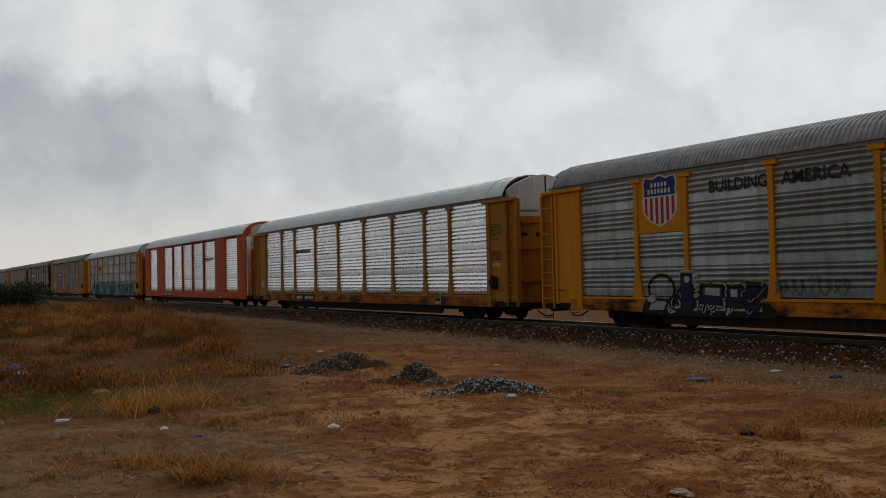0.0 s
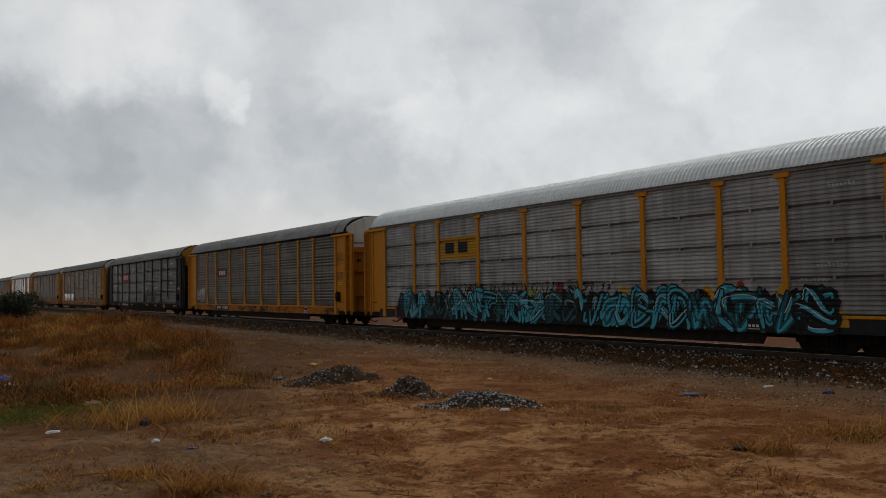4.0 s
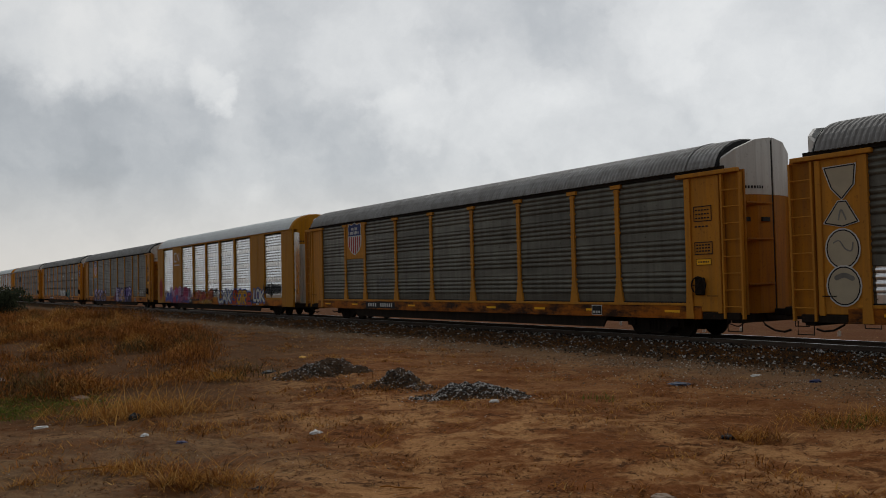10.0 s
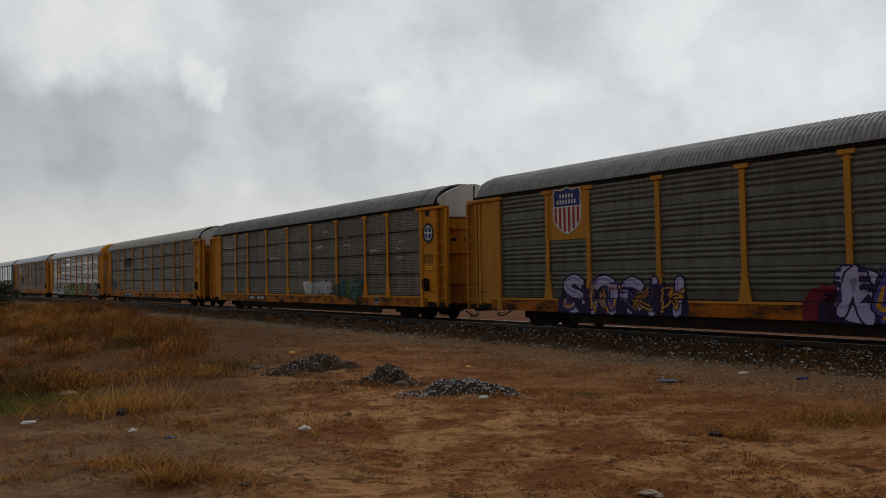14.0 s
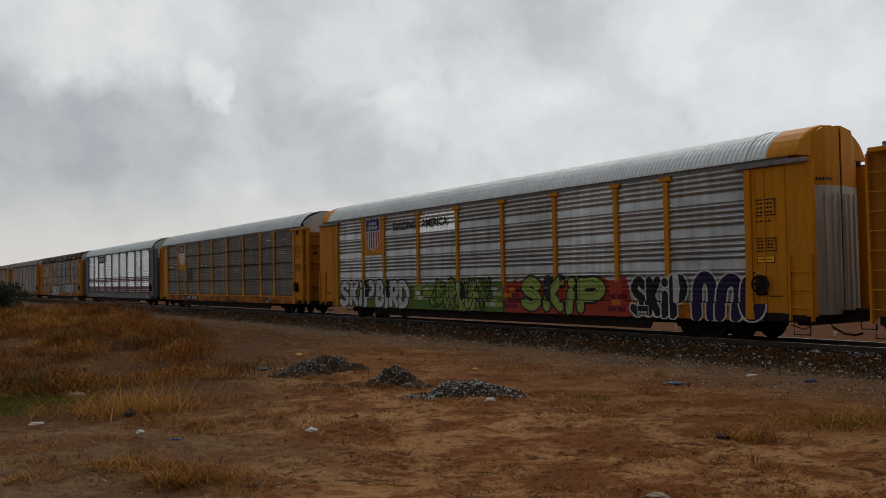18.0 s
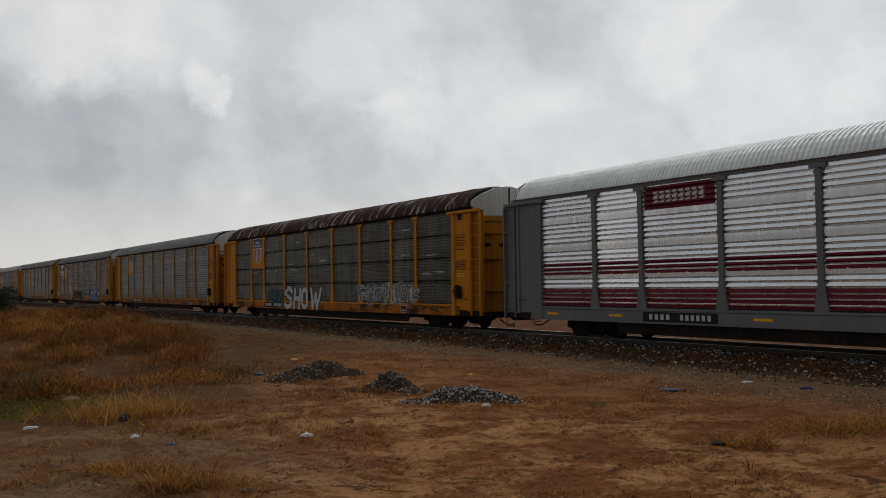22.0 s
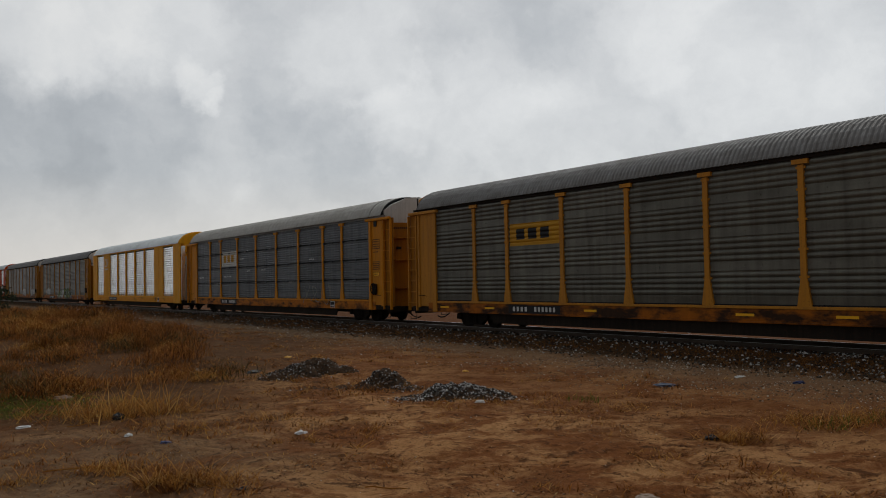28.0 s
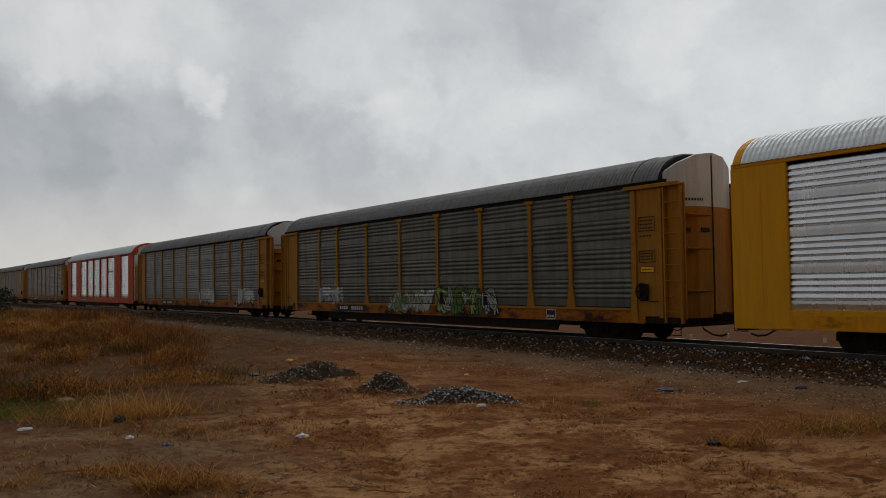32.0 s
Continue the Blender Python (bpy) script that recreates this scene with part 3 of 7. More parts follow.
def lettering(text, x0, x1, z0, z1, bold=0.0, shear=0.0):
    """Built-in font, fitted to a box on the flank."""
    cu = bpy.data.curves.new("lettering", "FONT")
    cu.body, cu.size, cu.offset, cu.shear, cu.resolution_u = text, 1.0, bold, shear, 3
    ob = bpy.data.objects.new("lettering", cu)
    me = bpy.data.meshes.new_from_object(ob)
    bm = bmesh.new()
    bm.from_mesh(me)
    bpy.data.objects.remove(ob)
    bpy.data.meshes.remove(me)
    bpy.data.curves.remove(cu)
    xs = [v.co.x for v in bm.verts]
    ys = [v.co.y for v in bm.verts]
    kx, kz = (x1 - x0) / (max(xs) - min(xs)), (z1 - z0) / (max(ys) - min(ys))
    lo_x, lo_y = min(xs), min(ys)
    for v in bm.verts:
        v.co = (x0 + (v.co.x - lo_x) * kx, 0.0, z0 + (v.co.y - lo_y) * kz)
    bmesh.ops.triangulate(bm, faces=bm.faces[:])
    return bm


def lifted(bm, lift):
    for v in bm.verts:
        v.co.y = lift
    return bm


def bars(x0, x1, z0, z1, n, gap=0.28, skip=()):
    """Plain bars the size of letters."""
    bm = bmesh.new()
    w = (x1 - x0) / n
    for i in range(n):
        if i not in skip:
            rect(bm, x0 + i * w, x0 + (i + 1 - gap) * w, z0, z1)
    return bm


def stroke(bm, p, q, bend, w0, w1, lift, steps=7):
    """A brush stroke: a bent ribbon that swells and tapers."""
    p, q = Vector(p), Vector(q)
    n = Vector((-(q - p).y, (q - p).x))
    mid = (p + q) / 2 + n * bend
    left, right = [], []
    for i in range(steps + 1):
        t = i / steps
        c = (1 - t) ** 2 * p + 2 * t * (1 - t) * mid + t * t * q
        d = (2 * (1 - t) * (mid - p) + 2 * t * (q - mid)).normalized()
        w = (w0 + (w1 - w0) * t) / 2
        left.append((c.x - d.y * w, c.y + d.x * w))
        right.append((c.x + d.y * w, c.y - d.x * w))
    lv = [bm.verts.new((x, lift, z)) for x, z in left]
    rv = [bm.verts.new((x, lift, z)) for x, z in right]
    for i in range(steps):
        bm.faces.new((lv[i], lv[i + 1], rv[i + 1], rv[i]))


def spline(pts, steps=6, closed=False):
    """A smooth line through the points."""
    if len(pts) < 3:
        return [Vector(p) for p in pts]
    q = [Vector(p) for p in pts]
    q = [q[0] * 2 - q[1]] + q + [q[-1] * 2 - q[-2]]
    out = []
    for i in range(1, len(q) - 2):
        for k in range(steps):
            t = k / steps
            out.append(0.5 * (2 * q[i] + (q[i + 1] - q[i - 1]) * t + (2 * q[i - 1] - 5 * q[i] + 4 * q[i + 1] - q[i + 2]) * t * t + (3 * q[i] - q[i - 1] - 3 * q[i + 1] + q[i + 2]) * t ** 3))
    return out + [q[-2]]


def ribbon(bm, line, width, lift, floor=0.54):
    """A sprayed line: a ribbon with round ends; width may be a function of 0..1 along it."""
    wide = width if callable(width) else (lambda t: width)
    n = len(line) - 1
    lv, rv = [], []
    for i, c in enumerate(line):
        d = (line[min(i + 1, n)] - line[max(i - 1, 0)])
        d = d.normalized() if d.length > 1e-6 else Vector((1, 0))
        w = wide(i / n) / 2
        for out, sg in ((lv, 1), (rv, -1)):
            out.append(bm.verts.new((c.x - sg * d.y * w, lift, max(floor, c.y + sg * d.x * w))))
    for i in range(n):
        bm.faces.new((lv[i], lv[i + 1], rv[i + 1], rv[i]))
    for end, sg in ((0, -1), (n, 1)):
        c, w = line[end], wide(end / n) / 2
        if w < 0.03:
            continue
        d = line[1] - line[0] if end == 0 else line[n] - line[n - 1]
        a0 = math.atan2(d.y, d.x) + (math.pi if end == 0 else 0)
        fan = [(c.x + w * math.cos(a0 + a), c.y + w * math.sin(a0 + a)) for a in np.linspace(-math.pi / 2, math.pi / 2, 8)]
        bm.faces.new([bm.verts.new((x, lift + 0.00005, max(floor, z))) for x, z in fan])


def cloud(car, kind, x0, x1, z0, z1, mat, seed, posts=True):
    """A sprayed background with an uneven edge."""
    rg = random.Random(seed)
    bm = bmesh.new()
    n = max(3, int((x1 - x0) / 0.18))
    top = [z1 + 0.18 * noise.noise(Vector((i * 0.37, seed, 0.0))) + 0.10 * rg.uniform(-1, 1) for i in range(n + 1)]
    top[0] = top[-1] = (z0 + z1) / 2
    for i in range(n):
        xa, xb = x0 + (x1 - x0) * i / n, x0 + (x1 - x0) * (i + 1) / n
        poly(bm, [(xa, z0), (xb, z0), (xb, top[i + 1]), (xa, top[i])])
    part("graffiti", conform(bm, kind, posts), M[mat], car, "sprayed background cloud of a graffiti piece")


def wild_piece(car, kind, x0, x1, z0, z1, fills, ground, seed, density=3.2, outline="decal_black", shine="decal_white", fat=1.0):
    """A sprayed piece of tangled, unreadable letter forms: cloud, dark outline, curling two-tone strokes."""
    rg = random.Random(seed)
    hgt = z1 - z0
    if ground:
        cloud(car, kind, x0 - 0.15, x1 + 0.15, max(0.56, z0 - 0.05), z1 - 0.1, ground, seed)
    layers = {name: bmesh.new() for name in {outline, shine, *fills}}
    lift, x = 0.003, x0
    while x < x1 - hgt * 0.25:
        w = hgt * rg.uniform(0.7, 1.05)
        lean = rg.uniform(-0.1, 0.3) * hgt

        def at(u, v):
            v = min(1.0, max(0.02, v))
            return (min(x1 + 0.2, x + u * w + (v - 0.5) * lean), z0 + v * hgt)
        col = rg.choice(fills)
        other = rg.choice(fills)
        for k in range(rg.randint(3, 4)):
            up = rg.random() < 0.6
            p = at(rg.uniform(0.0, 0.35), rg.uniform(0.0, 0.3) if up else rg.uniform(0.6, 1.0))
            q = at(rg.uniform(0.6, 1.1), rg.uniform(0.5, 1.15) if rg.random() < 0.55 else rg.uniform(-0.05, 0.4))
            m1 = at(rg.uniform(-0.1, 0.4), rg.uniform(0.55, 1.0) if up else rg.uniform(0.0, 0.4))
            m2 = at(rg.uniform(0.35, 0.9), rg.uniform(0.1, 0.95))
            line = spline([p, m1, m2, q], 5)
            thick = hgt * rg.uniform(0.16, 0.28) * fat
            tip = rg.uniform(0.05, 0.5)

            def wide(t, k=1.0, extra=0.0):
                return thick * k * (tip + (1 - tip) * math.sin(math.pi * (0.08 + 0.86 * t))) + extra
            ribbon(layers[outline], line, lambda t: wide(t, 1.0, 0.085 * hgt), lift)
            ribbon(layers[col], line, wide, lift + 0.0008)
            if other != col:
                ribbon(layers[other], line[2:-2], lambda t: wide(t, 0.4), lift + 0.0013)
            if rg.random() < 0.5:
                edge = [c + Vector((-0.32 * thick, 0.22 * thick)) for c in line[3:-4]]
                ribbon(layers[shine], edge, 0.022 * hgt, lift + 0.0016)
            lift += 0.0009
            if lift > 0.03:
                lift = 0.003
        x += w * rg.uniform(0.72, 0.95) * 3.2 / max(density, 2.8)
    for name, bm in layers.items():
        if len(bm.verts):
            part("graffiti", conform(bm, kind), M[name], car, "tangled sprayed graffiti letter forms")
        else:
            bm.free()


P_BOWL = ((0.15, 0.95), (0.70, 1.0), (0.95, 0.75), (0.70, 0.47), (0.15, 0.45))
GLYPHS = {
    "S": (((0.92, 0.82), (0.50, 1.0), (0.08, 0.78), (0.30, 0.57), (0.78, 0.42), (0.92, 0.16), (0.50, 0.0), (0.05, 0.12)),),
    "K": (((0.10, 1.0), (0.10, 0.0)), ((0.90, 1.0), (0.2, 0.45)), ((0.30, 0.5), (0.95, 0.0))),
    "i": (((0.5, 0.60), (0.5, 0.0)), ((0.5, 0.99), (0.52, 0.98))),
    "P": (((0.15, 0.0), (0.15, 1.0)), P_BOWL),
    "B": (((0.10, 0.0), (0.10, 1.0)), ((0.10, 1.0), (0.65, 1.0), (0.85, 0.78), (0.60, 0.55), (0.15, 0.52)), ((0.15, 0.52), (0.75, 0.50), (0.98, 0.25), (0.70, 0.0), (0.10, 0.0))),
    "R": (((0.15, 0.0), (0.15, 1.0)), P_BOWL, ((0.45, 0.45), (0.95, 0.0))),
}
GLYPHS.update({
    "D": (((0.10, 0.0), (0.10, 1.0)), ((0.10, 1.0), (0.60, 0.97), (0.95, 0.55), (0.70, 0.08), (0.10, 0.0))),
    "C": (((0.95, 0.85), (0.50, 1.0), (0.08, 0.75), (0.08, 0.25), (0.50, 0.0), (0.95, 0.15)),),
    "A": (((0.02, 0.0), (0.5, 1.0)), ((0.5, 1.0), (0.98, 0.0)), ((0.25, 0.35), (0.75, 0.35))),
    "E": (((0.10, 1.0), (0.10, 0.0)), ((0.10, 1.0), (0.95, 1.0)), ((0.10, 0.5), (0.8, 0.5)), ((0.10, 0.0), (0.95, 0.0))),
})
GLYPHS.update({
    "n": (((0.10, 0.0), (0.10, 0.75), (0.5, 1.0), (0.9, 0.75), (0.9, 0.0)),),
    "L": (((0.10, 1.0), (0.10, 0.0)), ((0.10, 0.0), (0.95, 0.0))),
    "H": (((0.08, 1.0), (0.08, 0.0)), ((0.92, 1.0), (0.92, 0.0)), ((0.08, 0.5), (0.92, 0.5))),
    "O": (((0.5, 1.0), (0.08, 0.80), (0.08, 0.2), (0.5, 0.0), (0.92, 0.2), (0.92, 0.80), (0.5, 1.0)),),
    "W": (((0.02, 1.0), (0.28, 0.0)), ((0.28, 0.0), (0.5, 0.75)), ((0.5, 0.75), (0.72, 0.0)), ((0.72, 0.0), (0.98, 1.0))),
})


def block_piece(car, kind, word, cells, z0, z1, fill, outline, seed=0, w=0.27, rim=0.13, shine=None, halo=None):
    """A sprayed word in fat bubble letters with an outline; cells gives each letter's ends along the car."""
    rg = random.Random(seed)
    for i, ch in enumerate(word):
        a, b = cells[i]
        lo, hi = z0 + rg.uniform(-0.03, 0.06), z1 + rg.uniform(-0.10, 0.04)
        lean = rg.uniform(-0.10, 0.12)
        r = w / 2
        edge, body, gleam, mist = bmesh.new(), bmesh.new(), bmesh.new(), bmesh.new()
        for j, st in enumerate(GLYPHS[ch]):
            pts = [(a + r + u * max(0.02, b - a - w), lo + r + v * (hi - lo - w)) for u, v in st]
            line = spline([(x + lean * (z - lo), z) for x, z in pts], 6)
            if len(line) == 2:
                line = [line[0].lerp(line[1], t / 4) for t in range(5)]
            if halo:
                ribbon(mist, line, w + rim + 0.11, 0.0002 + 0.0002 * i + 0.00005 * j)
            ribbon(edge, line, w + rim, 0.0024 + 0.0012 * i + 0.0001 * j)
            ribbon(body, line, w, 0.0032 + 0.0012 * i + 0.0001 * j)
            if shine:
                ribbon(gleam, [c + Vector((-0.22 * w, 0.2 * w)) for c in line], 0.03, 0.0034 + 0.0012 * i)
        part("graffiti_letter", conform(edge, kind, True, -1.5, 0.5), M[outline], car, "dark edge of a fat sprayed letter")
        part("graffiti_letter", conform(body, kind, True, -1.5, 0.5), M[fill], car, "fat sprayed graffiti letter")
        if halo:
            part("graffiti", conform(mist, kind, True, -1.5, 0.5), M[halo], car, "sprayed halo round a letter")
        if shine:
            part("graffiti", conform(gleam, kind, True, -1.5, 0.5), M[shine], car, "thin sprayed highlight")


def outlined(car, kind, shapes, fill, outline, halo, width=0.035, lift=0.006):
    """Filled sprayed shapes with a drawn line round each and a pale mist behind."""
    body, line, mist = bmesh.new(), bmesh.new(), bmesh.new()
    for i, pts in enumerate(shapes):
        up = lift + 0.002 * i
        cx, cz = sum(p[0] for p in pts) / len(pts), sum(p[1] for p in pts) / len(pts)
        poly(mist, [(cx + (x - cx) * 1.13, cz + (z - cz) * 1.10) for x, z in pts], up)
        poly(body, pts, up + 0.0005)
        ring = [Vector(p) for p in pts]
        for a, b in zip(ring, ring[1:] + ring[:1]):
            ribbon(line, [a, (a + b) / 2, b], width, up + 0.001, 0.45)
    for bm, mat, label in ((mist, halo, "sprayed mist round a graffiti shape"), (body, fill, "pale sprayed graffiti shape"), (line, outline, "drawn outline of a graffiti shape")):
        part("graffiti", conform(bm, kind), M[mat], car, label)


def disc(cx, cz, rx, rz, n=18):
    return [(cx + rx * math.cos(2 * math.pi * k / n), cz + rz * math.sin(2 * math.pi * k / n)) for k in range(n)]


def end_shapes(c, k):
    """Wedges and discs stacked up the rear end plate."""
    outlined(c, None, [[(-12.82, 4.4), (-12.05, 4.42), (-12.1, 3.95), (-12.4, 3.62), (-12.65, 3.9)], [(-12.85, 3.05), (-12.5, 3.55), (-12.3, 3.55), (-12.02, 3.05), (-12.4, 2.95)],
                       disc(-12.42, 2.4, 0.40, 0.46), disc(-12.42, 1.5, 0.40, 0.46)], "bone", "decal_black", "decal_white", 0.032, 0.014)
    bm = bmesh.new()
    ribbon(bm, spline([(-12.65, 2.55), (-12.5, 2.6), (-12.35, 2.4), (-12.2, 2.35), (-12.15, 2.55)], 5), 0.035, 0.026)
    ribbon(bm, spline([(-12.5, 3.1), (-12.42, 3.35), (-12.3, 3.1)], 5), 0.04, 0.026)
    ribbon(bm, spline([(-12.6, 1.7), (-12.4, 1.76), (-12.2, 1.68)], 5), 0.12, 0.026)
    part("graffiti", conform(bm, None), M["panel_mid"], c, "strokes inside the graffiti shapes")


def ring_and_blocks(c, k):
    """A piece of a large ring and blocky forms in silver and black, edged with lime."""
    cloud(c, k, -9.0, -4.3, 0.5, 0.98, "seam", 14)
    mist = [disc(-8.25, 1.30, 0.56, 0.50)] + [[(x, 0.72), (x + w, 0.72), (x + w + 0.04, zt), (x - 0.03, zt + 0.04)] for x, w, zt in ((-7.5, 0.62, 1.78), (-6.8, 0.85, 1.45), (-5.9, 0.62, 1.42), (-5.25, 0.5, 1.5))]
    outlined(c, k, mist, "plum", "lime", "panel_dull", 0.05, 0.002)
    outlined(c, k, [disc(-8.25, 1.28, 0.50, 0.44), [(-8.8, 0.62), (-8.1, 0.62), (-7.95, 0.95), (-8.6, 1.0)]], "panel_dull", "decal_black", "decal_black", 0.09, 0.016)
    outlined(c, k, [[(-7.45, 0.75), (-7.1, 0.7), (-6.88, 1.2), (-7.1, 1.72), (-7.42, 1.7)], [(-6.75, 0.9), (-6.0, 0.85), (-5.98, 1.4), (-6.72, 1.42)],
                    [(-5.85, 0.8), (-5.4, 0.8), (-5.35, 1.38), (-5.83, 1.36)], [(-5.2, 0.75), (-4.8, 0.75), (-4.78, 1.45), (-5.18, 1.45)]], "plum", "decal_black", "decal_black", 0.07, 0.018)
    outlined(c, k, [disc(-7.2, 1.58, 0.12, 0.12, 10), [(-6.65, 1.12), (-6.1, 1.08), (-6.08, 1.34), (-6.62, 1.36)], [(-5.75, 1.05), (-5.5, 1.05), (-5.5, 1.3), (-5.75, 1.3)], disc(-8.6, 1.0, 0.2, 0.14, 10)], "silver", "decal_black", "panel_mid", 0.03, 0.028)
    wild_piece(c, k, -8.8, -4.7, 0.58, 1.42, ["silver", "plum", "seam"], None, 15, 4.0, "decal_black", "silver", 0.75)


def brickwork(car, kind, x0, x1, z0, z1, mats, seed):
    """Sprayed brick pattern behind a piece."""
    rg = random.Random(seed)
    layers = {m: bmesh.new() for m in mats}
    rows = int((z1 - z0) / 0.2)
    for r in range(rows):
        x = x0 + (0.2 if r % 2 else 0.0)
        while x < x1 - 0.3:
            bm = layers[rg.choice(mats)]
            rect(bm, x + 0.025, x + 0.385, z0 + r * 0.2 + 0.02, z0 + r * 0.2 + 0.18, 0.002)
            x += 0.41
    for m, bm in layers.items():
        part("graffiti", conform(bm, kind), M[m], car, "sprayed brick pattern")


def scribble(car, kind, x0, x1, z0, z1, mat, seed, n=9, w=0.05):
    """Looping handwriting that cannot be read."""
    rg = random.Random(seed)
    bm = bmesh.new()
    mid, amp, step = (z0 + z1) / 2, (z1 - z0) / 2, (x1 - x0) / max(2, n)
    pts, lift = [], 0.003
    for i in range(max(2, n)):
        x = x0 + i * step
        hgt = amp * rg.uniform(0.5, 1.0)
        loop = step * rg.uniform(0.3, 0.9)
        pts += [(x, mid - hgt), (x + loop, mid + hgt * rg.uniform(0.1, 1.0)), (x + loop * 0.2, mid + hgt), (x + step * 0.5, mid - hgt * rg.uniform(0.2, 0.9))]
        if rg.random() < 0.4 or i == n - 1:
            ribbon(bm, spline(pts, 5), lambda t: w * (0.75 + 0.4 * math.sin(9 * t)), lift)
            lift += 0.0003
            pts = []
    if len(pts) > 2:
        ribbon(bm, spline(pts, 5), w, lift)
    part("graffiti", conform(bm, kind), M[mat], car, "thin sprayed scribble")


SHIELD = ((-0.43, 0.50), (-0.20, 0.46), (0.0, 0.53), (0.20, 0.46), (0.43, 0.50), (0.49, 0.38), (0.46, 0.22), (0.50, 0.02), (0.47, -0.24), (0.30, -0.42), (0.0, -0.54),
          (-0.30, -0.42), (-0.47, -0.24), (-0.50, 0.02), (-0.46, 0.22), (-0.49, 0.38))


def clipped(cx, cz, w, h, lift, planes):
    bm = bmesh.new()
    poly(bm, [(cx + x * w, cz + z * h) for x, z in SHIELD], lift)
    for co, no in planes:
        bmesh.ops.bisect_plane(bm, geom=bm.verts[:] + bm.edges[:] + bm.faces[:], plane_co=co, plane_no=no, clear_outer=True)
    return bm


def shield(car, cx, cz, w, h, stripes=True, y=-1.5):
    """A striped shield emblem, its lettering as plain bars."""
    def lay(bm, mat, label=""):
        for v in bm.verts:
            v.co.y = y - 0.006 - v.co.y
        return part("emblem", bm, M[mat], car, label)
    lay(clipped(cx, cz, w * 1.07, h * 1.06, 0.0, []), "decal_white", "shield emblem edge")
    lay(clipped(cx, cz, w, h, 0.002, []), "decal_white", "white shield emblem field")
    lay(clipped(cx, cz, w, h, 0.004, [((0, 0, cz + 0.10 * h), (0, 0, -1))]), "decal_blue", "navy top of the shield emblem")
    if stripes:
        bm = bmesh.new()
        for i in range(6):
            a = cx + (-0.46 + i * 0.165) * w
            one = clipped(cx, cz, w, h, 0.004, [((0, 0, cz + 0.07 * h), (0, 0, 1)), ((a, 0, 0), (-1, 0, 0)), ((a + 0.085 * w, 0, 0), (1, 0, 0))])
            me = bpy.data.meshes.new("stripe")
            one.to_mesh(me)
            one.free()
            bm.from_mesh(me)
            bpy.data.meshes.remove(me)
        lay(bm, "decal_red", "red stripes of the shield emblem")
    words = bars(cx - 0.26 * w, cx + 0.27 * w, cz + 0.295 * h, cz + 0.385 * h, 5, 0.42)
    for f, (a, b) in enumerate(((-0.36, 0.37),)):
        w2 = (b - a) * w / 7
        for i in range(7):
            rect(words, cx + a * w + i * w2, cx + a * w + (i + 0.58) * w2, cz + 0.15 * h, cz + 0.25 * h)
    lay(lifted(words, 0.006), "decal_white", "white lettering bars")


def patch(car, kind, x0, x1, z0, z1, mat, label, posts=False, lift=0.0):
    bm = bmesh.new()
    rect(bm, x0, x1, z0, z1, lift)
    return part("sign", conform(bm, kind, posts), M[mat], car, label)


def marks(car, x0, x1, z0, z1, n, mat, kind=None, label="lettering bars", name="lettering", skip=()):
    return part(name, conform(lifted(bars(x0, x1, z0, z1, n, 0.3, skip), 0.004), kind, False), M[mat], car, label)


def stencils(car, kind, seed, count, mat="panel_silver"):
    """Small worn stencil lines on the sheets."""
    rg = random.Random(seed)
    bm = bmesh.new()
    for i in range(count):
        b = rg.randrange(len(EDGES) - 1)
        x = rg.uniform(EDGES[b] + 0.25, EDGES[b + 1] - 1.1)
        z = rg.choice((1.9, 2.3, 2.66, 3.05, 3.42, 3.8, 4.2)) + rg.uniform(-0.05, 0.05)
        n = rg.randint(3, 8)
        for k in range(n):
            rect(bm, x + k * 0.105, x + k * 0.105 + 0.07, z, z + rg.choice((0.05, 0.07, 0.1)))
    part("stencil", conform(lifted(bm, 0.003), kind, False), M[mat], car, "small worn stencil bars")


def bogie(car, x):
    truck = new("bogie")
    truck.parent, truck.location, truck.scale = car, (x, 0, 0), (1 / LONG, 1, 1)
    for s in (-1, 1):
        part("side_frame", shared("side_frame", M["iron"], side_frame_shape), M["iron"], truck, "", (0, s * 1.0, 0), 0 if s < 0 else math.pi)
    part("bolster", shared("bolster", M["iron"], lambda: boxed(-0.2, 0.2, -0.98, 0.98, 0.36, 0.60, chamfer=0.03)), M["iron"], truck)
    sets = []
    for dx in (-0.88, 0.88):
        sets.append(part("wheelset", shared("wheelset", M["iron"], wheelset_shape), M["iron"], truck, "sooty steel wheelset", (dx, 0, 0.42)))
    return [(w, x + dx) for w, dx in zip(sets, (-0.88, 0.88))]


# side paint to its grimy copy with the shade painted in
SHADED_GRIMY = {"yellow": "shaded_grimy_yellow", "dull": "shaded_grimy_yellow", "ochre": "shaded_grimy_yellow", "white": "shaded_grimy_white"}


